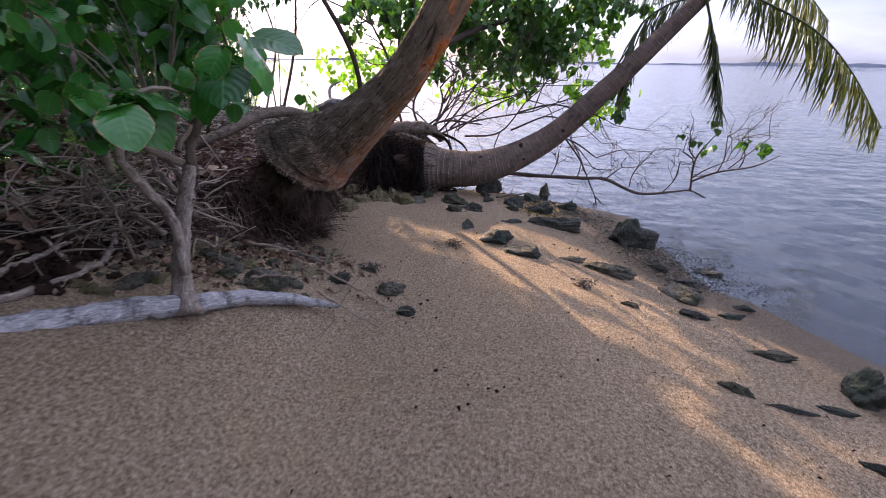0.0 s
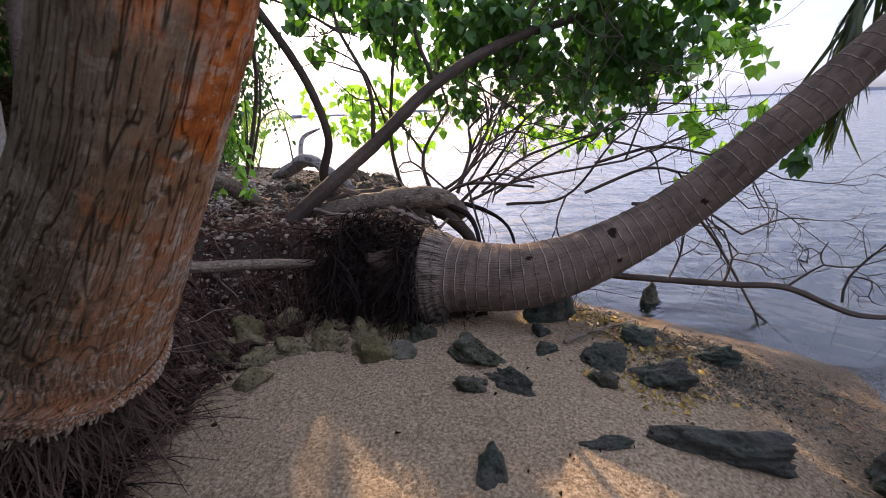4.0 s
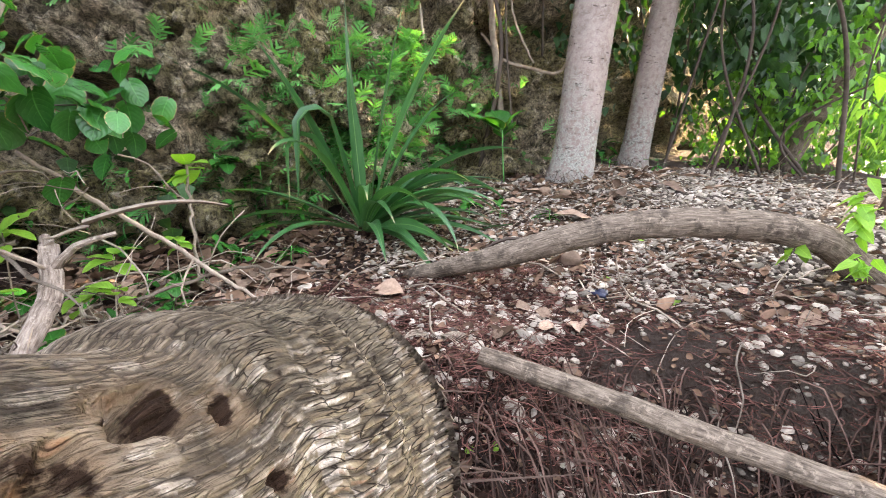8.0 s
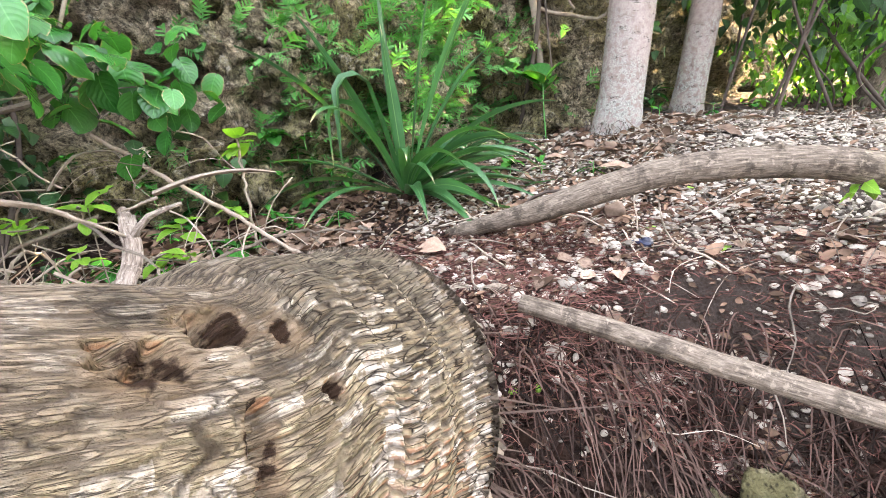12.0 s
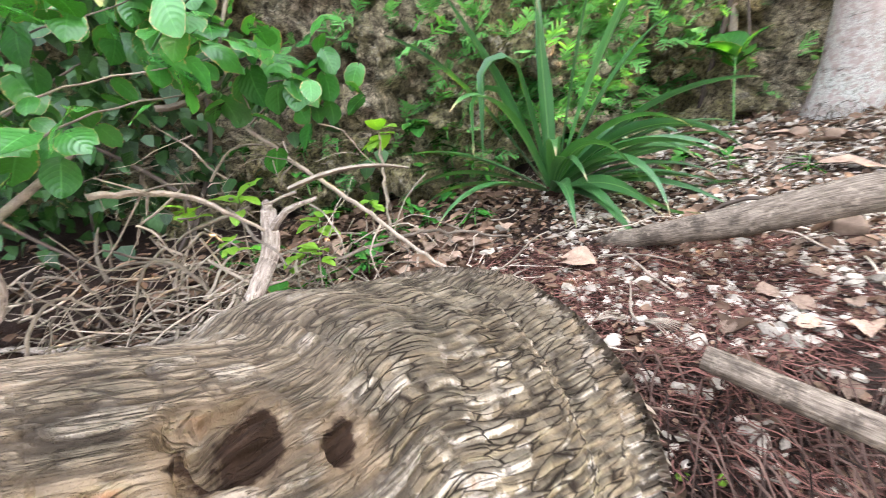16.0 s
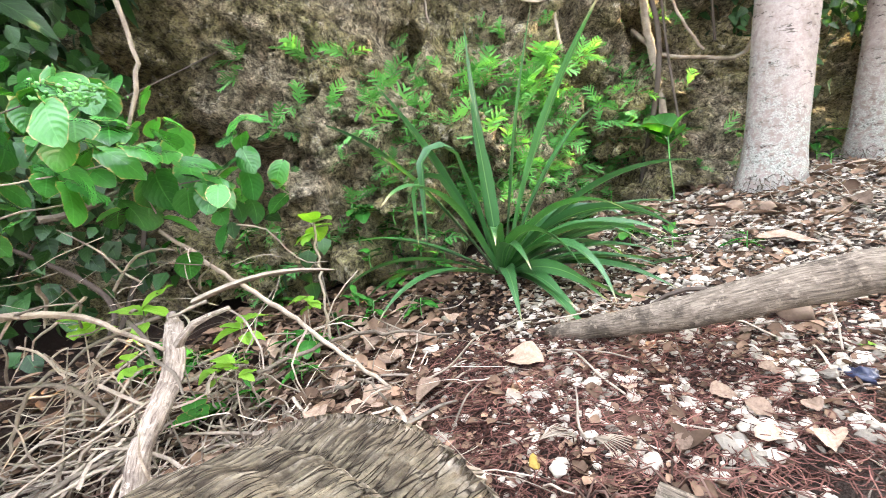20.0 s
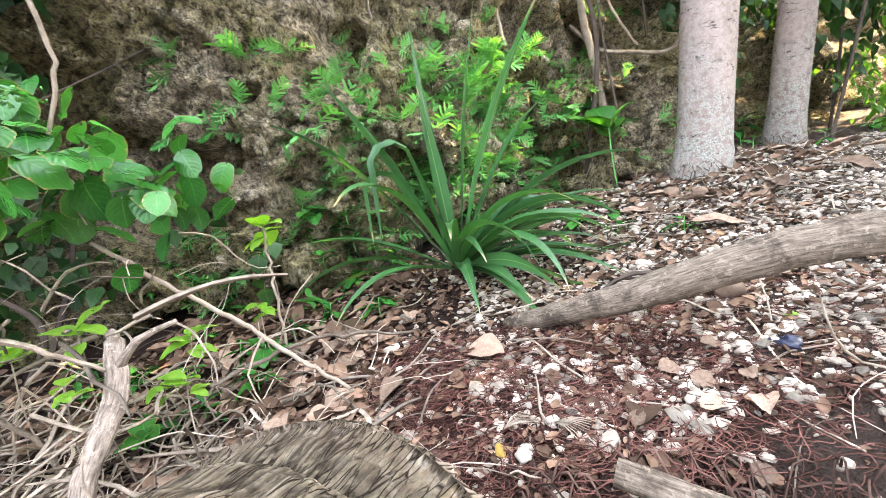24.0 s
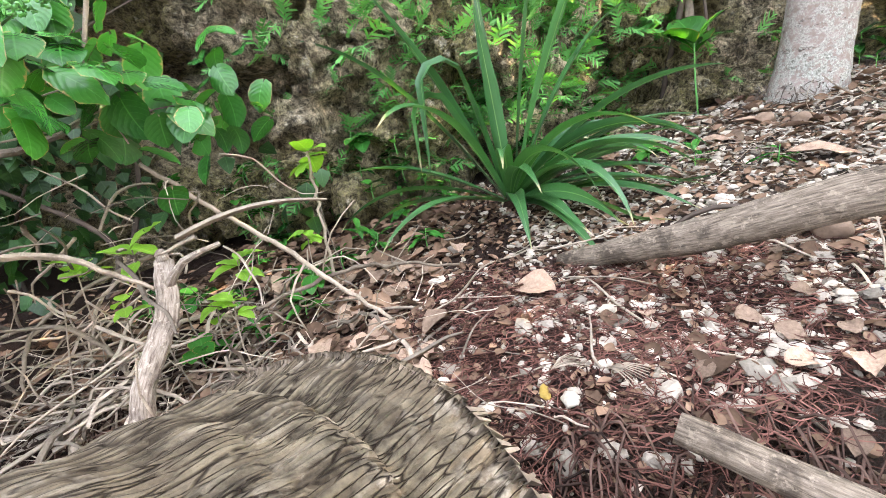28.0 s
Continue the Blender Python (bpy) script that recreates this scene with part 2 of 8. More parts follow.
def bark_ringed():
    """Grey palm stem: uneven pale scars, fine fibres along the stem, dark stains."""
    k = Nodes("grey_ringed_bark")
    uv = k.coords("uv")
    s = k.n("ShaderNodeSeparateXYZ")
    k.link(uv, s.inputs[0])
    wob = k.math("ADD", k.math("MULTIPLY", k.noise(uv, 2.2, 3), 0.7), k.math("MULTIPLY", k.noise(uv, 14.0, 3), 0.22))
    saw = k.math("FRACT", k.math("ADD", k.math("MULTIPLY", s.outputs["Y"], 17.0), wob))
    fibres = k.noise(k.coords("uv", (30, 2.5, 1)), 4.0, 6)
    blotch = k.noise(uv, 6.0, 6)
    c = k.mix(k.ramp(blotch, (0.35, 0.0), (0.65, 1.0)), (0.036, 0.024, 0.017), (0.15, 0.105, 0.076))
    c = k.mix(0.45, c, k.mix(fibres, (0.02, 0.014, 0.011), (0.27, 0.225, 0.19)))
    pale = k.math("MULTIPLY", k.ramp(saw, (0.0, 1.0), (0.06, 1.0), (0.12, 0.0)), k.ramp(k.noise(uv, 9.0, 4), (0.42, 0.05), (0.58, 0.75)))
    c = k.mix(pale, c, (0.3, 0.245, 0.2))
    c = k.mix(k.math("MULTIPLY", k.ramp(saw, (0.88, 0.0), (0.98, 1.0)), 0.75), c, (0.03, 0.022, 0.018))
    c = k.mix(k.math("MULTIPLY", k.ramp(k.noise(uv, 3.2, 5), (0.56, 0.0), (0.64, 1.0)), 0.6), c, (0.04, 0.03, 0.024))
    skirt = k.ramp(k.math("ADD", s.outputs["Y"], k.math("MULTIPLY", k.math("SUBTRACT", blotch, 0.5), 0.1)), (0.1, 1.0), (0.15, 0.0))
    ribs = k.noise(k.coords("uv", (120, 5, 1)), 1.0, 4, 0.6)
    c = k.mix(k.math("MULTIPLY", skirt, 0.85), c, k.mix(k.ramp(ribs, (0.4, 0.0), (0.6, 1.0)), (0.022, 0.017, 0.013), (0.23, 0.19, 0.155)))
    cuts = k.ramp(k.noise(k.coords("uv", (70, 9, 1)), 1.0, 3), (0.64, 0.0), (0.68, 0.85))
    c = k.mix(cuts, c, (0.03, 0.022, 0.018))
    # Holes are only painted: near-black spots put inner shade into the colour.
    pos = k.n("ShaderNodeNewGeometry").outputs["Position"]
    for p, rad in (((0.84, 4.72, 0.511), 0.035), ((0.409, 4.645, 0.391), 0.016), ((1.276, 4.737, 0.66), 0.02), ((0.878, 4.678, 0.371), 0.015)):
        far = k.n("ShaderNodeVectorMath")
        far.operation = "DISTANCE"
        k.link(pos, far.inputs[0])
        far.inputs[1].default_value = p
        hole = k.ramp(k.math("DIVIDE", k.math("ADD", far.outputs["Value"], k.math("MULTIPLY", k.math("SUBTRACT", k.noise(uv, 30.0, 3), 0.5), 0.05)), rad), (0.6, 1.0), (1.0, 0.0))
        c = k.mix(k.math("MULTIPLY", hole, 0.95), c, (0.012, 0.008, 0.006))
    return k.done(c, 0.9, [(saw, 0.35, 0.01), (k.math("MULTIPLY", ribs, skirt), 1.0, 0.012), (fibres, 0.7, 0.012), (blotch, 0.4, 0.02)], 0.06)


def bark_blocky():
    """Old palm bark: small plates with pale lichen faces, mossy brown between, rust on the sunny side."""
    k = Nodes("plated_lichen_bark")
    v, uv = k.coords("world"), k.coords("uv")
    sep = k.n("ShaderNodeSeparateXYZ")
    k.link(uv, sep.inputs[0])
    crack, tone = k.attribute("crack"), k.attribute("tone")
    wide, blotch, mid, fine = k.noise(v, 3.2, 4), k.noise(v, 9.0, 5), k.noise(v, 34.0, 5), k.noise(v, 150, 5, 0.7)
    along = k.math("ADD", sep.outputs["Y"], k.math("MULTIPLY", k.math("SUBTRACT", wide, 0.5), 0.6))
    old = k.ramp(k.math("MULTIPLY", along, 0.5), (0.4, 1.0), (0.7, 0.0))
    streak = k.noise(k.coords("uv", (90, 7, 1)), 1.0, 6, 0.65)
    c = k.mix(k.ramp(blotch, (0.36, 0.0), (0.62, 1.0)), (0.06, 0.042, 0.026), (0.19, 0.14, 0.086))
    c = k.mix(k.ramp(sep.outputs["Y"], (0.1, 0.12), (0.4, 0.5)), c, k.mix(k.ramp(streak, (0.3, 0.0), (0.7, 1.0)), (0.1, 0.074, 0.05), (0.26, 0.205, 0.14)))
    c = k.mix(0.35, c, k.mix(fine, (0.02, 0.015, 0.01), (0.34, 0.28, 0.205)))
    c = k.mix(k.ramp(tone, (0.0, 0.5), (0.35, 0.0)), c, (0.07, 0.05, 0.03))
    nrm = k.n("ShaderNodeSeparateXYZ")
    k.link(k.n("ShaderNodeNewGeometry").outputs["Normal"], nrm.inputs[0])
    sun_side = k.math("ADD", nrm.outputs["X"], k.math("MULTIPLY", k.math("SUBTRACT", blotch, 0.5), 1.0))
    height_ = k.n("ShaderNodeSeparateXYZ")
    k.link(v, height_.inputs[0])
    low = k.ramp(k.math("ADD", height_.outputs["Z"], k.math("MULTIPLY", k.math("SUBTRACT", blotch, 0.5), 0.2)), (0.55, 1.0), (0.78, 0.0))
    # terracotta algae on the under flank that faces the point, ochre above it
    lean = k.n("ShaderNodeVectorMath")
    lean.operation = "DOT_PRODUCT"
    k.link(k.n("ShaderNodeNewGeometry").outputs["Normal"], lean.inputs[0])
    lean.inputs[1].default_value = (0.6, 0.6, -0.5)
    flank = k.ramp(k.math("ADD", lean.outputs["Value"], k.math("MULTIPLY", k.math("SUBTRACT", blotch, 0.5), 0.7)), (0.22, 0.0), (0.62, 1.0))
    bare = k.math("SUBTRACT", 1.0, flank)
    c = k.mix(k.math("MULTIPLY", flank, k.math("MULTIPLY", old, 0.8)), c, k.mix(k.ramp(mid, (0.36, 0.0), (0.64, 1.0)), (0.13, 0.1, 0.056), (0.37, 0.31, 0.2)))
    under_ = k.n("ShaderNodeVectorMath")
    under_.operation = "DOT_PRODUCT"
    k.link(k.n("ShaderNodeNewGeometry").outputs["Normal"], under_.inputs[0])
    under_.inputs[1].default_value = (0.7, 0.1, -0.6)
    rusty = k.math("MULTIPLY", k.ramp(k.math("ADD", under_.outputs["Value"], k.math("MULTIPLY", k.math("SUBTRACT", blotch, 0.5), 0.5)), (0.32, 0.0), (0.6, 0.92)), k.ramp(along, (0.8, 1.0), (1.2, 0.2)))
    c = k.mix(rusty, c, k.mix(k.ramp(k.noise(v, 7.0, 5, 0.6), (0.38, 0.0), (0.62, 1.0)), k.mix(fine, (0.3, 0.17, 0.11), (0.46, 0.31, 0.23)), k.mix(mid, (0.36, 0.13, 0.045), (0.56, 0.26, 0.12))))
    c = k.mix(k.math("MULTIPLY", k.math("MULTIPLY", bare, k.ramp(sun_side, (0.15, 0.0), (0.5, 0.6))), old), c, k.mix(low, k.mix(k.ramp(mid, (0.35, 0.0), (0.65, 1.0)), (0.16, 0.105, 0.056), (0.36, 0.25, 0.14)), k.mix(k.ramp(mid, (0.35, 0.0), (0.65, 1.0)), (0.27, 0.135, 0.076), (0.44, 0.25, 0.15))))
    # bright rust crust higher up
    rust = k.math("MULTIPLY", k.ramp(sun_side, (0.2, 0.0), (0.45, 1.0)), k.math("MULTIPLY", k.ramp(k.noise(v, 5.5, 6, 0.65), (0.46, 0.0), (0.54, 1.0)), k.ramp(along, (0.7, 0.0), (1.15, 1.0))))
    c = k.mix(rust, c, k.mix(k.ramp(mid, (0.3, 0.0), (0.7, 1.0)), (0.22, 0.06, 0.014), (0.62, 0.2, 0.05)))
    # grey bleached crown of the stem, with top light put into its colour
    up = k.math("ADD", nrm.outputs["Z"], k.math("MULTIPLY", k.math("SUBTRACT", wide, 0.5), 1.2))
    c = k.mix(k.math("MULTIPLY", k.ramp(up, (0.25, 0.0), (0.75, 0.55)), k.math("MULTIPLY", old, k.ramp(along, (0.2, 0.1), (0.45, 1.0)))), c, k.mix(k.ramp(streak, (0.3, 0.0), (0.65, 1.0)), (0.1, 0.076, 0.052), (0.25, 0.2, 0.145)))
    # white lichen on single plates and in crusts
    plate = k.math("MULTIPLY", k.ramp(k.math("ADD", tone, k.math("MULTIPLY", k.math("SUBTRACT", blotch, 0.5), 1.5)), (0.72, 0.0), (0.82, 1.0)), k.ramp(mid, (0.4, 0.2), (0.52, 1.0)))
    crust = k.math("MULTIPLY", k.ramp(k.noise(k.coords("world", (1.0, 1.0, 1.4)), 26.0, 4, 0.55), (0.56, 0.0), (0.6, 1.0)), k.ramp(k.noise(v, 4.5, 3), (0.4, 0.1), (0.52, 1.0)))
    lichen = k.math("MULTIPLY", k.math("MAXIMUM", plate, crust), k.math("MULTIPLY", k.math("ADD", 0.35, k.math("MULTIPLY", flank, 0.65)), k.math("ADD", 0.1, k.math("MULTIPLY", old, 0.8))))
    c = k.mix(lichen, c, k.mix(k.ramp(fine, (0.3, 0.0), (0.7, 1.0)), (0.33, 0.28, 0.22), (0.68, 0.61, 0.52)))
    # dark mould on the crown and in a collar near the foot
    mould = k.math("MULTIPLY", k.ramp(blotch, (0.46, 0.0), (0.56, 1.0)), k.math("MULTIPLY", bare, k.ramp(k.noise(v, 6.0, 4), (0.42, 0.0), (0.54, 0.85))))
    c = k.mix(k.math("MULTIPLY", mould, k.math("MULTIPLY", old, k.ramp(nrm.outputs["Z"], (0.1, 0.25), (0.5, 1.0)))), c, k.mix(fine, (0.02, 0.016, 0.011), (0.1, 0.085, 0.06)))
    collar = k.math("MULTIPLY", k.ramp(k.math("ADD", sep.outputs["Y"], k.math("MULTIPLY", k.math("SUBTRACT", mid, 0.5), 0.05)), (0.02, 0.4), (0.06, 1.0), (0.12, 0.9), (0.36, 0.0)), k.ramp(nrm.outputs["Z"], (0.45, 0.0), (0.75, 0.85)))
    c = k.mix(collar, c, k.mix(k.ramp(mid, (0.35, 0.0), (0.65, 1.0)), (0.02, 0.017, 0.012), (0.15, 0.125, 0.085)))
    def hair(sx, sy, wide_, seed_):
        n_ = k.noise(k.coords("uv", (sx, sy, 1)), seed_, 3, 0.5)
        return k.ramp(k.math("ABSOLUTE", k.math("SUBTRACT", n_, 0.5)), (0.0, 1.0), (wide_, 0.0))
    hairs = k.math("MULTIPLY", k.ramp(sep.outputs["Y"], (0.16, 0.1), (0.42, 1.0)), k.math("MULTIPLY", k.math("MAXIMUM", hair(62, 3, 0.013, 1.0), hair(120, 8, 0.011, 1.1)), k.math("MULTIPLY", old, k.ramp(mid, (0.38, 0.3), (0.55, 1.0)))))
    warp = k.n("ShaderNodeVectorMath")
    warp.operation = "MULTIPLY_ADD"
    wn = k.n("ShaderNodeTexNoise", Scale=22.0, Detail=3.0)
    k.link(uv, wn.inputs["Vector"])
    k.link(wn.outputs["Color"], warp.inputs[0])
    warp.inputs[1].default_value = (0.008, 0.014, 0.0)
    k.link(uv, warp.inputs[2])
    st = k.n("ShaderNodeMapping", Scale=(118, 27, 1))
    k.link(warp.outputs[0], st.inputs["Vector"])
    blocks = k.ramp(k.voronoi(st.outputs[0], 1.0, "DISTANCE_TO_EDGE"), (0.01, 1.0), (0.09, 0.0))
    near_foot = k.ramp(along, (0.2, 1.0), (0.7, 0.4))
    blocks = k.math("MULTIPLY", k.math("MULTIPLY", blocks, near_foot), k.math("MULTIPLY", old, k.ramp(k.noise(v, 26, 3), (0.4, 0.25), (0.52, 1.0))))
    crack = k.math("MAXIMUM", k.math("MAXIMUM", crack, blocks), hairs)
    # Cracks painted near black, so the shade in the gaps is in the colour.
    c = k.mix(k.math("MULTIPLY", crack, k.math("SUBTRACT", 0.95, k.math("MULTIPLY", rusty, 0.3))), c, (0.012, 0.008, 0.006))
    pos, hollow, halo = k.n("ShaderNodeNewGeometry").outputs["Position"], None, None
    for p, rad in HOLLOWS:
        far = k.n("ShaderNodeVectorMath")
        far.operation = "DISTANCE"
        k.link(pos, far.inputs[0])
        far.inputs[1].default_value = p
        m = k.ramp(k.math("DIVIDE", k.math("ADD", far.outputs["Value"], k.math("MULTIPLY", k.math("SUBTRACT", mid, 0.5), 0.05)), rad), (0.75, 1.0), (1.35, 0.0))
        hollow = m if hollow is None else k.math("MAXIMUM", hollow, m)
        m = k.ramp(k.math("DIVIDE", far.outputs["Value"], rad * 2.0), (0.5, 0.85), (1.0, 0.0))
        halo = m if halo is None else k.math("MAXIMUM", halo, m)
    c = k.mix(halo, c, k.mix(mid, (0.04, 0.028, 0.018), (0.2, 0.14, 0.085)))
    # Shade inside the hollows is put into this near-black brown.
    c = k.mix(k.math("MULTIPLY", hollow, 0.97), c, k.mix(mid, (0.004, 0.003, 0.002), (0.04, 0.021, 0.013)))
    return k.done(c, 0.9, [(k.math("SUBTRACT", 1.0, crack), 0.8, 0.008), (streak, 0.5, 0.006), (mid, 0.5, 0.008), (fine, 0.7, 0.004)], 0.06)


def bark_pale():
    """Pinkish-grey upright palm: broken ring scars, scattered dark nicks, grey-green lichen bloom thick at the foot."""
    k = Nodes("pale_pinkish_bark")
    uv, v = k.coords("uv"), k.coords("world")
    sep = k.n("ShaderNodeSeparateXYZ")
    k.link(uv, sep.inputs[0])
    blotch, mid, fine = k.noise(v, 3.5, 5), k.noise(v, 24, 6, 0.65), k.noise(v, 110, 5, 0.75)
    nicks = k.math("MULTIPLY", k.ramp(k.noise(k.coords("uv", (11, 30, 1)), 1.0, 5, 0.6), (0.59, 0.0), (0.63, 1.0)), k.ramp(k.noise(uv, 5.0, 4), (0.42, 0.0), (0.54, 1.0)))
    ring = k.math("FRACT", k.math("ADD", k.math("MULTIPLY", sep.outputs["Y"], 9.0), k.math("MULTIPLY", k.noise(k.coords("uv", (2.0, 1.0, 1)), 2.0, 4), 2.2)))
    scar = k.math("MULTIPLY", k.ramp(ring, (0.0, 1.0), (0.06, 0.0)), k.ramp(k.noise(uv, 13, 4), (0.46, 0.0), (0.58, 0.8)))
    c = k.mix(k.ramp(blotch, (0.35, 0.0), (0.65, 1.0)), (0.13, 0.092, 0.077), (0.28, 0.215, 0.19))
    c = k.mix(0.4, c, k.mix(k.ramp(mid, (0.32, 0.0), (0.68, 1.0)), (0.1, 0.072, 0.06), (0.47, 0.39, 0.35)))
    c = k.mix(0.22, c, k.mix(fine, (0.06, 0.044, 0.036), (0.66, 0.58, 0.53)))
    c = k.mix(k.math("MULTIPLY", k.math("MAXIMUM", nicks, scar), 0.85), c, (0.045, 0.032, 0.027))
    low = k.ramp(k.math("ADD", k.math("MULTIPLY", sep.outputs["Y"], 0.7), k.math("MULTIPLY", k.math("SUBTRACT", blotch, 0.5), 1.4)), (0.15, 1.0), (0.75, 0.12))
    c = k.mix(k.math("MULTIPLY", k.ramp(mid, (0.44, 0.0), (0.52, 1.0)), k.math("MULTIPLY", low, 0.85)), c, k.mix(k.ramp(fine, (0.35, 0.0), (0.65, 1.0)), (0.1, 0.105, 0.082), (0.5, 0.5, 0.45)))
    c = k.mix(k.math("MULTIPLY", k.ramp(mid, (0.6, 0.0), (0.66, 1.0)), k.math("MULTIPLY", low, 0.7)), c, (0.05, 0.045, 0.035))
    return k.done(c, 0.88, [(k.math("SUBTRACT", 1.0, nicks), 0.5, 0.012), (k.math("SUBTRACT", 1.0, scar), 0.4, 0.01), (mid, 0.4, 0.012), (fine, 0.5, 0.006)], 0.06)


def timber(name, dark, light, knots):
    """Bare or barked wood: grain along the stem, lichen specks, dark weather stains."""
    k = Nodes(name)
    uv = k.coords("uv")
    grain = k.noise(k.coords("uv", (70, 9, 1)), 2.0, 7, 0.7)
    blotch, speck = k.noise(k.coords("world"), 14, 6, 0.65), k.noise(k.coords("world"), 55, 5, 0.65)
    c = k.mix(k.ramp(grain, (0.32, 0.0), (0.68, 1.0)), dark, light)
    c = k.mix(k.math("MULTIPLY", k.ramp(blotch, (0.5, 0.0), (0.62, 1.0)), knots), c, tuple(x * 0.6 for x in dark))
    c = k.mix(k.ramp(speck, (0.57, 0.0), (0.64, 0.4)), c, tuple(min(1, x * 1.4) for x in light))
    return k.done(c, 0.85, [(grain, 0.45, 0.006), (speck, 0.5, 0.004), (blotch, 0.5, 0.02)], 0.06)


M_GROUND = ground_material()
M_WATER = water_material()
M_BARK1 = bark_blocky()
M_BARK2 = bark_ringed()
M_PALE_BARK = bark_pale()
M_WOOD = timber("weathered_wood", (0.036, 0.027, 0.02), (0.24, 0.195, 0.15), 0.65)
M_TWIG = plain("dry_twig", (0.055, 0.038, 0.027), (0.34, 0.28, 0.215), 60, 0.85, 0.9, 0.006, per_piece=0.45)
M_TWIGS = plain("dry_twig_tangle", (0.045, 0.032, 0.023), (0.43, 0.355, 0.28), 60, 0.85, 0.6, 0.004, per_piece=0.6, joined=True)
M_DARK_BRANCH = plain("dark_branch", (0.022, 0.017, 0.014), (0.105, 0.082, 0.066), 16, 0.85, 0.6, 0.008)
M_LICHEN_WOOD = timber("lichen_spotted_wood", (0.07, 0.046, 0.035), (0.4, 0.34, 0.28), 0.5)
M_DRIFT = timber("bleached_driftwood", (0.1, 0.092, 0.088), (0.52, 0.5, 0.5), 0.8)
M_ROOT = plain("black_root_mass", (0.016, 0.012, 0.009), (0.12, 0.08, 0.062), 30, 0.9, 0.6, 0.01)
# Darker copy of M_ROOT for the fallen palm and the log's roots.
M_ROOT_BLACK = plain("near_black_roots", (0.004, 0.003, 0.003), (0.026, 0.019, 0.016), 30, 0.8, 0.6, 0.01)
M_ROOT_RED = plain("reddish_rootlets", (0.025, 0.01, 0.007), (0.16, 0.076, 0.06), 30, 0.85, 0.3, 0.004, per_piece=0.7, joined=True)


def rock_material(name, dark, light, moss, rough, spec):
    """Pitted shore rock: dark holes, pale grazes, a film of weed."""
    k = Nodes(name)
    v = k.coords("world")
    big, mid, fine, pit = k.noise(v, 5, 5), k.noise(v, 19, 7, 0.72), k.noise(v, 95, 5, 0.7), k.voronoi(v, 42)
    c = k.mix(k.ramp(mid, (0.34, 0.0), (0.64, 1.0)), dark, light)
    c = k.mix(0.4, c, k.mix(fine, tuple(x * 0.4 for x in dark), tuple(x * 1.7 for x in light)))
    c = k.mix(k.math("MULTIPLY", k.ramp(big, (0.46, 0.0), (0.58, 1.0)), 0.75), c, k.mix(mid, tuple(x * 0.4 for x in moss), moss))
    c = k.mix(k.ramp(pit, (0.1, 0.9), (0.3, 0.0)), c, tuple(x * 0.35 for x in dark))
    return k.done(c, rough, [(big, 0.6, 0.05), (mid, 1.0, 0.035), (pit, 0.6, 0.015), (fine, 0.8, 0.008)], spec)


M_ROCK_WET = rock_material("dark_wet_rock", (0.012, 0.012, 0.01), (0.07, 0.068, 0.052), (0.035, 0.062, 0.036), 0.5, 0.3)
M_ROCK_PALE = rock_material("mossy_grey_rock", (0.03, 0.03, 0.022), (0.17, 0.155, 0.12), (0.05, 0.06, 0.032), 0.8, 0.12)
M_PEBBLE = plain("white_coral_pebble", (0.1, 0.08, 0.064), (0.43, 0.375, 0.305), 60, 0.9, 0.7, 0.004, per_piece=0.5, joined=True)
M_PEBBLE_BED = plain("bright_pebble_bed", (0.22, 0.18, 0.145), (0.55, 0.485, 0.405), 60, 0.9, 0.7, 0.004, per_piece=0.4, joined=True)
M_LITTER = plain("dead_brown_leaf", (0.026, 0.015, 0.01), (0.22, 0.14, 0.093), 26, 0.8, 0.4, 0.004, per_piece=0.6, joined=True)
M_DEAD_LEAF = plain("dry_curled_leaf", (0.09, 0.055, 0.038), (0.36, 0.255, 0.185), 26, 0.75, 0.5, 0.004, per_piece=0.5)
M_LEAF = leafy("broad_green_leaf", (0.01, 0.06, 0.012), (0.055, 0.22, 0.035), (0.3, 0.2, 0.08), joined=False, glow=0.2, rough=0.27)
# Shade is put into this leaf green for the woods and undergrowth.
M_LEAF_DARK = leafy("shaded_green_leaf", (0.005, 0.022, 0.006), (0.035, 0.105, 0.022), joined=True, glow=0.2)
M_LEAF_SEA = leafy("heart_shaped_leaf", (0.012, 0.045, 0.01), (0.075, 0.19, 0.035), joined=True, glow=0.3)
# Backlight is put into this colour: a paler, more see-through leaf.
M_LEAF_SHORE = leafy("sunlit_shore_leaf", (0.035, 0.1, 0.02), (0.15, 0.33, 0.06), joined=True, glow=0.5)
M_LEAF_LIME = leafy("young_lime_leaf", (0.13, 0.3, 0.03), (0.26, 0.45, 0.06), joined=True, glow=0.4)
M_FERN = leafy("fern_frond", (0.035, 0.15, 0.035), (0.18, 0.46, 0.13), joined=False, glow=0.25, veins=False)
M_FROND = leafy("palm_leaflet", (0.02, 0.036, 0.011), (0.1, 0.125, 0.035), joined=False, glow=0.25, veins=False)


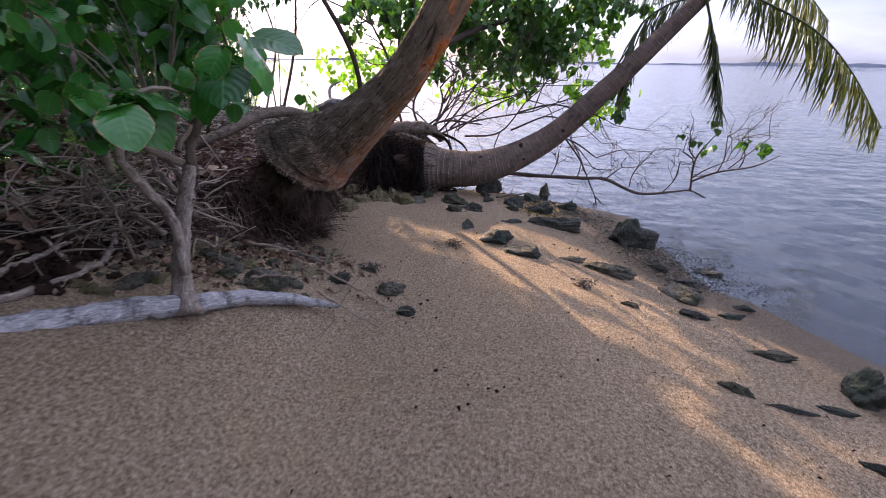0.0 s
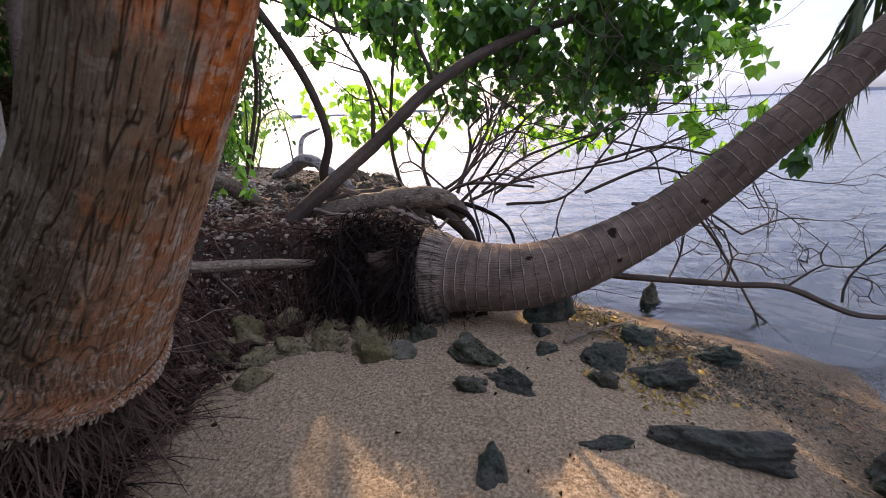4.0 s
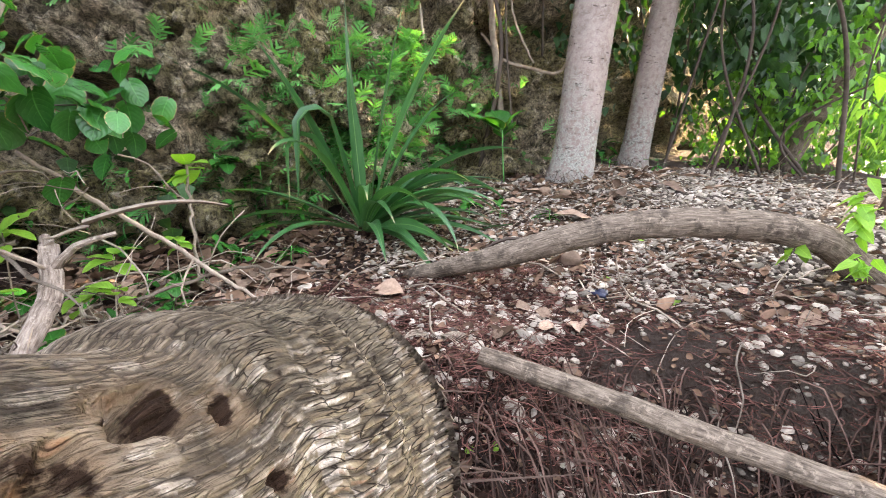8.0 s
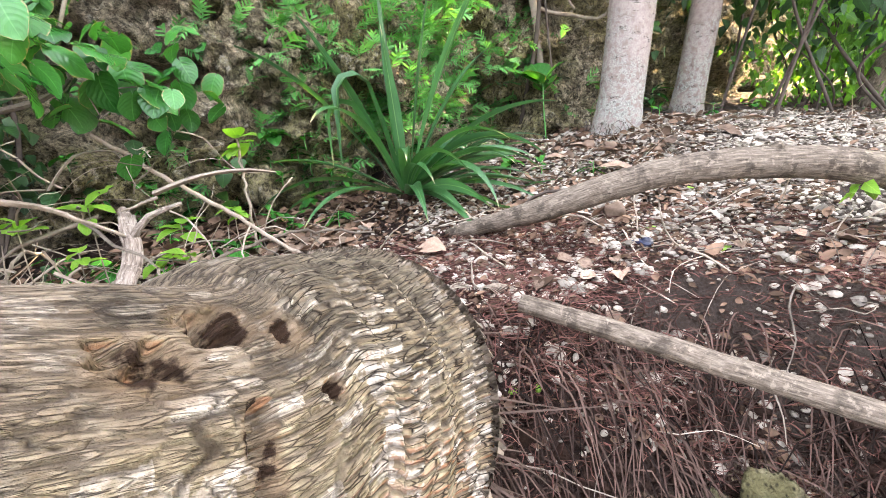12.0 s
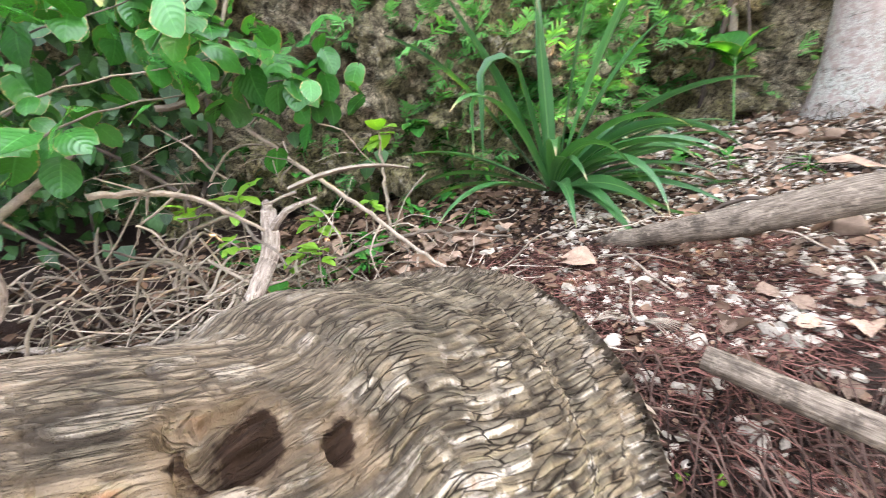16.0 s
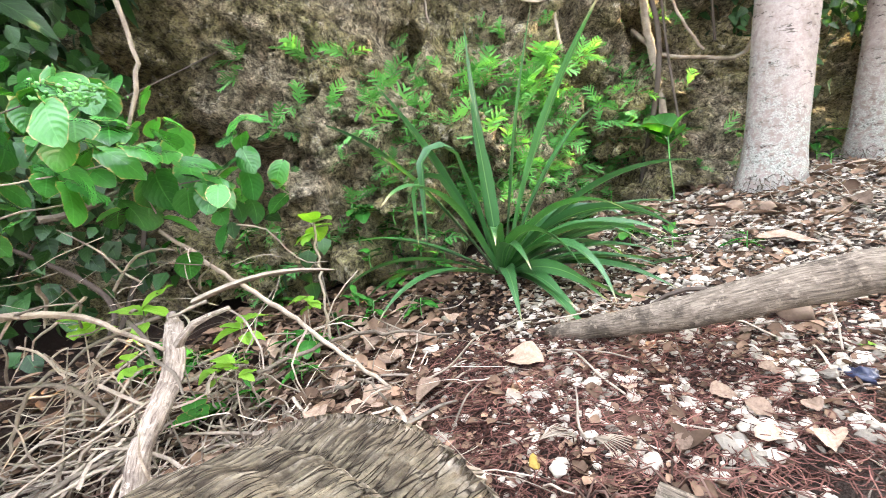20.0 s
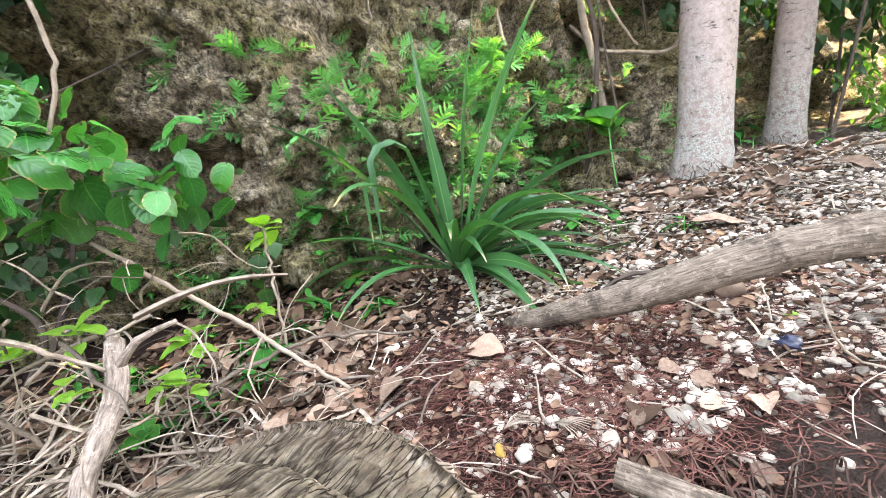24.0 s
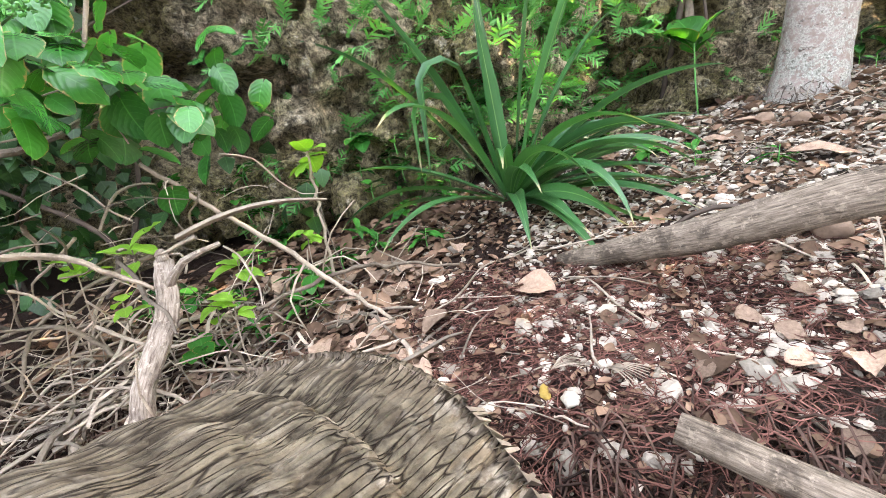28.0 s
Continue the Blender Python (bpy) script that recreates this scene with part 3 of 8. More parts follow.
def cliff_material():
    """Crusty limestone: grey faces, black pits at three sizes, olive moss and pale lichen."""
    k = Nodes("mossy_limestone")
    v = k.coords("world")
    big, mid, fine, grit = k.noise(v, 1.6, 4), k.noise(v, 8, 8, 0.75), k.noise(v, 42, 8, 0.8), k.noise(v, 150, 4, 0.8)
    pit, hole, crumb = k.voronoi(v, 17), k.voronoi(v, 46), k.voronoi(v, 95)
    c = k.mix(k.ramp(mid, (0.38, 0.0), (0.6, 1.0)), (0.03, 0.024, 0.016), (0.38, 0.32, 0.235))
    c = k.mix(0.6, c, k.mix(k.ramp(fine, (0.36, 0.0), (0.62, 1.0)), (0.012, 0.009, 0.006), (0.46, 0.4, 0.31)))
    c = k.mix(k.math("MULTIPLY", k.ramp(big, (0.42, 0.0), (0.54, 1.0)), k.ramp(fine, (0.4, 0.15), (0.58, 0.8))), c, k.mix(fine, (0.03, 0.032, 0.01), (0.22, 0.2, 0.07)))
    c = k.mix(k.math("MULTIPLY", k.ramp(k.noise(v, 13, 7, 0.7), (0.57, 0.0), (0.63, 1.0)), 0.75), c, k.mix(grit, (0.17, 0.155, 0.125), (0.5, 0.47, 0.41)))
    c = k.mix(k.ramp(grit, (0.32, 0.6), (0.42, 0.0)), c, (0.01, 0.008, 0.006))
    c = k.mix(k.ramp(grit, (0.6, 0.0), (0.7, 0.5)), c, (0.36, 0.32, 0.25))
    # Pit bottoms painted near black: recess shade put into the colour.
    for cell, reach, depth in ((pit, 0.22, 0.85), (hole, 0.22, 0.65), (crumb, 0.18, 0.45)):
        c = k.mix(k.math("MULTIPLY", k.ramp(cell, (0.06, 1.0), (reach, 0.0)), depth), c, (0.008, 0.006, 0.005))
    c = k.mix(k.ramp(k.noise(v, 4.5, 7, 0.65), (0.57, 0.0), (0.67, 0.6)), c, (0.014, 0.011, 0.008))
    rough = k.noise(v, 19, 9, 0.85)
    # Relief shading in the colour: lows of the rough noise darkened, highs brightened.
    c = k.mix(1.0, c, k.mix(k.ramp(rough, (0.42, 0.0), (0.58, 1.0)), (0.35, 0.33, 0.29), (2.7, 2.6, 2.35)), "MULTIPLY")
    return k.done(c, 0.95, [(rough, 1.0, 0.08), (mid, 1.0, 0.12), (pit, 0.8, 0.05), (hole, 0.8, 0.03), (fine, 1.0, 0.04), (grit, 0.8, 0.008)], 0.04)


def strap_material():
    k = Nodes("long_strap_leaf")
    s = k.n("ShaderNodeSeparateXYZ")
    k.link(k.coords("uv"), s.inputs[0])
    r = k.n("ShaderNodeObjectInfo").outputs["Random"]
    off = k.math("ABSOLUTE", k.math("SUBTRACT", s.outputs["X"], 0.5))
    lines, stain = k.noise(k.coords("uv", (34, 1.2, 1)), 1.0, 4), k.noise(k.coords("uv", (2, 9, 1)), 1.0, 5)
    c = k.mix(r, (0.01, 0.05, 0.017), (0.05, 0.16, 0.045))
    c = k.mix(0.4, c, k.mix(lines, (0.005, 0.024, 0.009), (0.085, 0.22, 0.07)))
    c = k.mix(k.math("MULTIPLY", k.ramp(off, (0.0, 1.0), (0.05, 0.0)), 0.6), c, (0.2, 0.34, 0.12))
    dry = k.ramp(k.math("ADD", s.outputs["Y"], k.math("ADD", k.math("MULTIPLY", k.math("SUBTRACT", stain, 0.5), 0.22), k.math("MULTIPLY", k.math("SUBTRACT", r, 0.5), 0.12))), (0.94, 0.0), (1.02, 1.0))
    c = k.mix(dry, c, k.mix(stain, (0.2, 0.13, 0.06), (0.55, 0.47, 0.3)))
    m = k.done(c, 0.28, [(lines, 0.3, 0.003)], 0.5)
    tr = k.n("ShaderNodeBsdfTranslucent")
    k.link(k.mix(1.0, c, (1.5, 1.7, 0.6), "MULTIPLY"), tr.inputs["Color"])
    mx = k.n("ShaderNodeMixShader", Fac=0.22)
    k.link(k.b.outputs[0], mx.inputs[1])
    k.link(tr.outputs[0], mx.inputs[2])
    k.link(mx.outputs[0], k.out.inputs["Surface"])
    return m


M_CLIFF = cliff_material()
M_STRAP = strap_material()
M_ROOT_BROWN = plain("brown_bank_rootlets", (0.01, 0.007, 0.006), (0.095, 0.058, 0.045), 30, 0.9, 0.4, 0.006, per_piece=0.9, joined=True)
M_HOLLOW = plain("dark_rotten_hollow", (0.004, 0.003, 0.002), (0.02, 0.011, 0.007), 60, 0.95, 0.8, 0.01)
M_WEED = plain("dark_wet_seaweed", (0.012, 0.014, 0.01), (0.06, 0.055, 0.03), 40, 0.45, 0.6, 0.01, spec=0.5, per_piece=0.4, joined=True)
M_WEED_GOLD = plain("golden_seaweed", (0.16, 0.1, 0.025), (0.34, 0.24, 0.06), 40, 0.6, 0.5, 0.006, per_piece=0.4, joined=True)
M_ROCK_LIGHT = rock_material("pale_olive_stone", (0.055, 0.046, 0.024), (0.27, 0.23, 0.135), (0.14, 0.125, 0.05), 0.85, 0.1)
M_SOIL = plain("dark_soil_clod", (0.006, 0.004, 0.003), (0.05, 0.028, 0.02), 60, 0.95, 0.9, 0.01, "world")
M_FRINGE = plain("pale_root_fringe", (0.03, 0.023, 0.018), (0.17, 0.14, 0.115), 40, 0.85, 0.4, 0.004, per_piece=0.4, joined=True)
M_TEETH = plain("torn_bark_teeth", (0.05, 0.038, 0.028), (0.28, 0.225, 0.17), 40, 0.9, 0.5, 0.004, per_piece=0.5, joined=True)
M_PLASTIC = plain("dark_blue_plastic", (0.008, 0.01, 0.025), (0.03, 0.035, 0.07), 30, 0.3, 0.4, 0.006, spec=0.5)
# Haze is put into this flat blue-grey colour of shore and islet.
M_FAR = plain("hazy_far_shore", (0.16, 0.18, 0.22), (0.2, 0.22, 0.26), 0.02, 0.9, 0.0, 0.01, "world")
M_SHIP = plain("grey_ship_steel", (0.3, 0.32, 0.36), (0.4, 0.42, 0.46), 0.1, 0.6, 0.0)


# ---- mesh helpers ----
rng = np.random.default_rng(7)


def vnoise(x, y, scale, seed):
    """Smooth value noise in -1..1 on arrays."""
    g = np.random.default_rng(seed).uniform(-1, 1, (64, 64))
    u, v = np.asarray(x, float) * scale, np.asarray(y, float) * scale
    i, j = np.floor(u).astype(int), np.floor(v).astype(int)
    a, b = u - i, v - j
    a, b = a * a * (3 - 2 * a), b * b * (3 - 2 * b)
    i0, j0, i1, j1 = i % 64, j % 64, (i + 1) % 64, (j + 1) % 64
    return (g[i0, j0] * (1 - a) + g[i1, j0] * a) * (1 - b) + (g[i0, j1] * (1 - a) + g[i1, j1] * a) * b


def smooth(e0, e1, v):
    t = np.clip((v - e0) / (e1 - e0), 0, 1)
    return t * t * (3 - 2 * t)


class Build:
    """Collects vertices, faces and uvs of one mesh."""

    def __init__(self):
        self.v, self.f, self.uv, self.n = [], [], [], 0

    def add(self, verts, faces, uvs=None):
        verts = np.asarray(verts, float)
        self.v.append(verts)
        self.f += [tuple(i + self.n for i in f) for f in faces]
        self.uv.append(np.asarray(uvs, float) if uvs is not None else np.zeros((len(verts), 2)))
        self.n += len(verts)
        return self

    def mesh(self, name, material, flat=False):
        me = bpy.data.meshes.new(name)
        me.from_pydata(np.concatenate(self.v).tolist(), [], self.f)
        uv = np.concatenate(self.uv)
        loops = np.empty(len(me.loops), np.int32)
        me.loops.foreach_get("vertex_index", loops)
        me.uv_layers.new(name="UVMap").data.foreach_set("uv", uv[loops].astype(np.float32).ravel())
        me.materials.append(material)
        me.polygons.foreach_set("use_smooth", np.full(len(me.polygons), not flat))
        me.update()
        return me


def part(name, build, material, parent=None, label="", flat=False):
    """One mesh object, alone or under a thing or a part."""
    me = build.mesh(name, material, flat) if isinstance(build, Build) else build
    ob = new(name, me)
    if parent:
        ob.parent = parent
    return tagged(ob, label)


def empty(name, at_, label, category, group="", kind=""):
    ob = new(name)
    ob.location = at_
    ob.empty_display_size = 0.05
    return tagged(ob, label, category, group, kind)


def under(ob, parent):
    """Hang a mesh made in world places under an Empty without moving it."""
    ob.parent = parent
    ob.matrix_parent_inverse = Matrix.Translation(parent.location).inverted()
    return ob


def curve_points(control, step=0.05):
    """A smooth line through the control points, with even steps."""
    c = np.asarray(control, float)
    e = np.vstack([2 * c[0] - c[1], c, 2 * c[-1] - c[-2]])
    out = []
    for i in range(len(c) - 1):
        p0, p1, p2, p3 = e[i:i + 4]
        k = max(2, int(np.linalg.norm(p2[:3] - p1[:3]) / step))
        for s in np.linspace(0, 1, k, endpoint=False):
            out.append(0.5 * (2 * p1 + (p2 - p0) * s + (2 * p0 - 5 * p1 + 4 * p2 - p3) * s * s + (3 * p1 - p0 - 3 * p2 + p3) * s ** 3))
    out.append(c[-1])
    return np.array(out)


def tube(build, control, radii, sides=8, step=0.05, rough=0.0, wob=0.0, seed=0, profile=None, cap=True):
    """A bent tapering stem along control points; profile(length, angle, radius) shapes its skin."""
    control = np.asarray(control, float)
    if len(radii) == len(control):
        control = np.column_stack([control[:, :3], radii])
    pts = curve_points(control, step)
    n = len(pts)
    rad = np.maximum(pts[:, 3], 0.001) if pts.shape[1] == 4 else np.interp(np.linspace(0, 1, n), np.linspace(0, 1, len(radii)), radii)
    pts = pts[:, :3]
    r = np.random.default_rng(seed)
    if wob:
        pts[1:-1] += r.normal(0, wob, (max(0, n - 2), 3))
    tan = np.gradient(pts, axis=0)
    tan /= np.linalg.norm(tan, axis=1)[:, None] + 1e-9
    ref = np.array((0, 0, 1.0)) if abs(tan[0][2]) < 0.9 else np.array((1.0, 0, 0))
    a = np.cross(tan[0], ref)
    length = np.concatenate([[0], np.cumsum(np.linalg.norm(np.diff(pts, axis=0), axis=1))])
    ang = np.linspace(0, 2 * math.pi, sides + 1)
    verts, uvs = [], []
    for i in range(n):
        a = a - tan[i] * np.dot(a, tan[i])
        a /= np.linalg.norm(a)
        b = np.cross(tan[i], a)
        rr = np.full(sides + 1, rad[i])
        if rough:
            k = rad[i] * rough * r.normal(0, 1, sides)
            rr[:-1] += k
            rr[-1] = rr[0]
        if profile:
            rr = profile(length[i], ang, rr)
            rr[-1] = rr[0]
        verts.append(pts[i] + np.cos(ang)[:, None] * a * rr[:, None] + np.sin(ang)[:, None] * b * rr[:, None])
        uvs.append(np.stack([ang / (2 * math.pi) * 2 * math.pi * max(rad), np.full(sides + 1, length[i])], 1))
    m = sides + 1
    faces = [(i * m + j, i * m + j + 1, (i + 1) * m + j + 1, (i + 1) * m + j) for i in range(n - 1) for j in range(sides)]
    verts, uvs = np.concatenate(verts), np.concatenate(uvs)
    if cap:
        verts = np.vstack([verts, pts[0], pts[-1]])
        uvs = np.vstack([uvs, (0, 0), (0, length[-1])])
        faces += [(j + 1, j, n * m) for j in range(sides)] + [((n - 1) * m + j, (n - 1) * m + j + 1, n * m + 1) for j in range(sides)]
    build.add(verts, faces, uvs)
    return pts


def stem(name, control, radii, material, parent=None, label="", **kw):
    b = Build()
    tube(b, control, radii, **kw)
    ob = part(name, b, material, None, label)
    return under(ob, parent) if parent else ob


LEAF_ROWS = (0.0, 0.08, 0.22, 0.42, 0.62, 0.8, 0.92, 1.0)
LEAF_SHAPES = {
    "heart": (0.02, 0.34, 0.46, 0.44, 0.34, 0.2, 0.09, 0.0),
    "round": (0.05, 0.33, 0.45, 0.5, 0.45, 0.31, 0.16, 0.0),
    "oval": (0.02, 0.16, 0.3, 0.38, 0.36, 0.25, 0.13, 0.0),
    "long": (0.01, 0.07, 0.13, 0.16, 0.15, 0.1, 0.05, 0.0),
}


def leaf_build(shape="heart", fold=0.15, droop=0.35, wave=0.04, seed=0, back=0.1, thick=0.0):
    """A leaf 1 long from its stalk along +y, folded at the midrib and drooping at the tip."""
    b = Build()
    r = np.random.default_rng(seed)
    cols = (-1, -0.55, 0, 0.55, 1)
    verts, uvs = [], []
    for y, w in zip(LEAF_ROWS, LEAF_SHAPES[shape]):
        for c in cols:
            lobes = back * max(0.0, 0.3 - y) * abs(c) if shape in ("heart", "round") else 0.0
            verts.append((c * w, y - lobes * 2.2, fold * abs(c) * w - droop * y * y + wave * r.normal() * abs(c)))
            uvs.append((0.5 + c * 0.5, y))
    m = len(cols)
    faces = [(i * m + j, i * m + j + 1, (i + 1) * m + j + 1, (i + 1) * m + j) for i in range(len(LEAF_ROWS) - 1) for j in range(m - 1)]
    b.add(verts, faces, uvs)
    return b


def small_leaf(shape="heart", fold=0.2, droop=0.3):
    """The same leaf with few faces, for crowns of many."""
    w = 0.46 if shape == "heart" else 0.3 if shape == "oval" else 0.13
    v = [(0, 0, 0), (-w, 0.3, fold * w), (0, 0.35, -droop * 0.12), (w, 0.3, fold * w), (-w * 0.65, 0.68, fold * w * 0.5 - droop * 0.45), (0, 0.7, -droop * 0.49), (w * 0.65, 0.68, fold * w * 0.5 - droop * 0.45), (0, 1, -droop)]
    f = [(0, 2, 1), (0, 3, 2), (1, 2, 5, 4), (2, 3, 6, 5), (4, 5, 7), (5, 6, 7)]
    uv = [(0.5, 0), (0, 0.3), (0.5, 0.35), (1, 0.3), (0.1, 0.7), (0.5, 0.7), (0.9, 0.7), (0.5, 1)]
    return np.array(v), f, np.array(uv)


def litter_leaf(seed):
    """A dead leaf: rounded, curled along its length, its tip lifted."""
    r = np.random.default_rng(seed)
    v, uv = [], []
    for y, w in ((0.0, 0.05), (0.14, 0.22), (0.36, 0.34), (0.62, 0.31), (0.84, 0.17), (1.0, 0.02)):
        for c in (-1, -0.5, 0.5, 1):
            v.append((c * w * r.uniform(0.85, 1.1), y, 0.5 * w * c * c + 0.25 * (y - 0.4) ** 2 + r.normal(0, 0.015)))
            uv.append((0.5 + c * 0.5, y))
    f = [(4 * i + j, 4 * i + j + 1, 4 * i + j + 5, 4 * i + j + 4) for i in range(5) for j in range(3)]
    return np.array(v), f, np.array(uv)


def turn_matrix(yaw, pitch, roll):
    """Rotation that heads +y to yaw, tips it down by pitch and rolls it; arrays allowed."""
    cy, sy, cp, sp, cr_, sr = np.cos(yaw), np.sin(yaw), np.cos(pitch), np.sin(pitch), np.cos(roll), np.sin(roll)
    z, o = np.zeros_like(cy), np.ones_like(cy)
    a = np.stack([np.stack([cy, -sy, z], -1), np.stack([sy, cy, z], -1), np.stack([z, z, o], -1)], -2)
    b = np.stack([np.stack([o, z, z], -1), np.stack([z, cp, sp], -1), np.stack([z, -sp, cp], -1)], -2)
    c = np.stack([np.stack([cr_, z, sr], -1), np.stack([z, o, z], -1), np.stack([-sr, z, cr_], -1)], -2)
    return a @ b @ c


def scatter(build, base, places, sizes, yaw, pitch, roll, squash=None):
    """Many copies of one small shape into one mesh."""
    v, f, uv = base
    n = len(places)
    rot = turn_matrix(np.asarray(yaw, float), np.asarray(pitch, float), np.asarray(roll, float))
    vs = v[None] * np.asarray(sizes, float).reshape(n, 1, -1)
    pts = np.einsum("nij,nkj->nki", rot, vs) + np.asarray(places)[:, None]
    k = len(v)
    build.v.append(pts.reshape(-1, 3))
    build.uv.append(np.tile(uv, (n, 1)))
    for i in range(n):
        o = build.n + i * k
        build.f += [tuple(q + o for q in g) for g in f]
    build.n += n * k
    return build


def rock_build(seed, size, rings=18, segs=26, rough=0.4, lift=0.12):
    """A lumpy weathered stone, its foot a little below its origin."""
    b = Build()
    r = np.random.default_rng(seed)
    dirs = r.normal(0, 1, (13, 3))
    dirs /= np.linalg.norm(dirs, axis=1)[:, None]
    cut = r.uniform(0.36, 0.78, 13) * 1.15
    verts = []
    for i in range(rings):
        th = math.pi * i / (rings - 1)
        for j in range(segs):
            ph = 2 * math.pi * j / segs
            d = np.array((math.sin(th) * math.cos(ph), math.sin(th) * math.sin(ph), math.cos(th)))
            q = 1.0
            for k in range(13):
                s = d @ dirs[k]
                if s > 0.05:
                    q = min(q, cut[k] / s)
            o = Vector((seed * 3.1, seed * 1.7, 0))
            big, mid_, small = noise.noise(Vector(d * 1.9) + o), noise.noise(Vector(d * 4.6) + o), noise.noise(Vector(d * 11) + o)
            q *= 1 + rough * (0.75 * big + 0.4 * mid_ - 0.55 * max(0.0, abs(mid_) - 0.22) + 0.22 * small - 0.3 * max(0.0, small - 0.25) + 0.12 * noise.noise(Vector(d * 24) + o))
            verts.append(d * q * np.array((size[0], size[1], size[2])))
    faces = [(i * segs + j, (i + 1) * segs + j, (i + 1) * segs + (j + 1) % segs, i * segs + (j + 1) % segs) for i in range(rings - 1) for j in range(segs)]
    v = np.array(verts)
    v[:, 2] += size[2] * lift
    return b.add(v, faces)


def pebble_shape(seed):
    """A small rounded lump of 20 corners."""
    r = np.random.default_rng(seed)
    v, f = [(0, 0, 1.0)], []
    for th in (0.85, 1.6, 2.3):
        for j in range(6):
            a = j * math.pi / 3 + th
            v.append((math.sin(th) * math.cos(a), math.sin(th) * math.sin(a), math.cos(th)))
    v.append((0, 0, -1.0))
    v = np.array(v) * (1 + r.uniform(-0.2, 0.2, (20, 1)))
    f += [(0, 1 + j, 1 + (j + 1) % 6) for j in range(6)]
    f += [(1 + 6 * i + j, 7 + 6 * i + j, 7 + 6 * i + (j + 1) % 6, 1 + 6 * i + (j + 1) % 6) for i in range(2) for j in range(6)]
    f += [(19, 13 + (j + 1) % 6, 13 + j) for j in range(6)]
    return v * np.array((1.15, 0.8, 0.55)), f, np.zeros((20, 2))


# ---- plan: the shore, the bank and the cliff ----
BANK_EDGE = [(-60, -200), (-8, -40), (-4, -6), (-2.4, -1.5), (-1.85, 0.0), (-1.66, 0.9), (-1.66, 1.5), (-1.66, 1.9), (-1.64, 2.3), (-1.5, 2.65), (-1.33, 3.0), (-1.2, 3.45), (-1.25, 3.8),
             (-1.3, 4.1), (-1.25, 4.4), (-1.05, 4.7), (-0.6, 4.82), (-0.25, 4.85), (0.0, 4.95), (-0.08, 5.3), (-0.12, 5.8), (-0.3, 6.4), (-0.7, 7.1), (-1.4, 7.7), (-2.2, 8.3), (-3.6, 9.1), (-5.4, 10.6), (-7.5, 13.5), (-14, 25), (-60, 80), (-300, 600), (-3000, 1500)]
CLIFF_Y = (-40, -6, -1, 1, 2.2, 3.2, 4.2, 5.4, 7.2, 9, 13, 25, 80, 600)
CLIFF_X = (-14, -4.9, -4.0, -3.6, -3.4, -3.5, -3.9, -4.9, -5.9, -7.2, -10, -18, -70, -420)
WATER_Z = -0.28


def bank_distance(x, y):
    """Metres inside the bank (positive) or outside it."""
    poly = BANK_EDGE + [(-3000, -3000), (-60, -3000)]
    best = np.full(np.shape(x), 1e9)
    inside = np.zeros(np.shape(x), bool)
    for i in range(len(poly)):
        (x0, y0), (x1, y1) = poly[i], poly[(i + 1) % len(poly)]
        dx, dy = x1 - x0, y1 - y0
        t = np.clip(((x - x0) * dx + (y - y0) * dy) / (dx * dx + dy * dy), 0, 1)
        if i < len(BANK_EDGE) - 1:
            best = np.minimum(best, np.hypot(x - x0 - t * dx, y - y0 - t * dy))
        cross = (y0 > y) != (y1 > y)
        inside ^= cross & (x < (x1 - x0) * (y - y0) / (y1 - y0 if y1 != y0 else 1e-9) + x0)
    return np.where(inside, best, -best)


def cliff_x(y):
    return np.interp(y, CLIFF_Y, CLIFF_X)


def height(x, y, rough=True):
    x, y = np.asarray(x, float), np.asarray(y, float)
    d = bank_distance(x, y)
    sand = 0.22 * np.clip(1 - y / 2.7, -0.15, 1.6) + 0.02
    sand = sand - 0.17 * np.clip(x - 0.55, 0, 12) + 0.32 * np.clip(-0.45 - x, 0, 1.6) * (1 - smooth(2.3, 3.2, y)) - 0.26 * np.clip(y - 4.75, 0, 6)
    sand = np.maximum(sand, -2.2 - 0.004 * np.hypot(x, y))
    if rough:
        sand = sand + 0.012 * vnoise(x, y, 2.3, 1) + 0.004 * vnoise(x, y, 9, 2)
    dd = d + (0.09 * vnoise(x, y, 3.1, 3) + 0.04 * vnoise(x, y, 8, 4) if rough else 0)
    top = 0.46 + 0.1 * np.clip(dd, 0, 3.2)
    behind = np.clip(cliff_x(y) - 0.6 - x, 0, 40)
    top = top + 3.0 * smooth(0, 0.9, behind) + 0.12 * behind
    if rough:
        top = top + 0.03 * vnoise(x, y, 2.7, 5) + 0.014 * vnoise(x, y, 11, 6)
    w = smooth(-0.06, 0.34, dd)
    return sand * (1 - w) + np.maximum(top, sand) * w


GRID = {}


def ground_z(x, y):
    """The ground's height at one place, from the finished sheet."""
    gx, gy, gz = GRID["x"], GRID["y"], GRID["z"]
    i = min(max(int(np.searchsorted(gx, x)) - 1, 0), len(gx) - 2)
    j = min(max(int(np.searchsorted(gy, y)) - 1, 0), len(gy) - 2)
    a, b = (x - gx[i]) / (gx[i + 1] - gx[i]), (y - gy[j]) / (gy[j + 1] - gy[j])
    return float((gz[j, i] * (1 - a) + gz[j, i + 1] * a) * (1 - b) + (gz[j + 1, i] * (1 - a) + gz[j + 1, i + 1] * a) * b)


def axis(lo, hi, step, far):
    near = np.arange(lo, hi + step / 2, step)
    out = [step * 1.25 ** k for k in range(1, 80)]
    up, down = hi + np.cumsum(out), lo - np.cumsum(out)
    return np.concatenate([down[down > -far][::-1], near, up[up < far]])


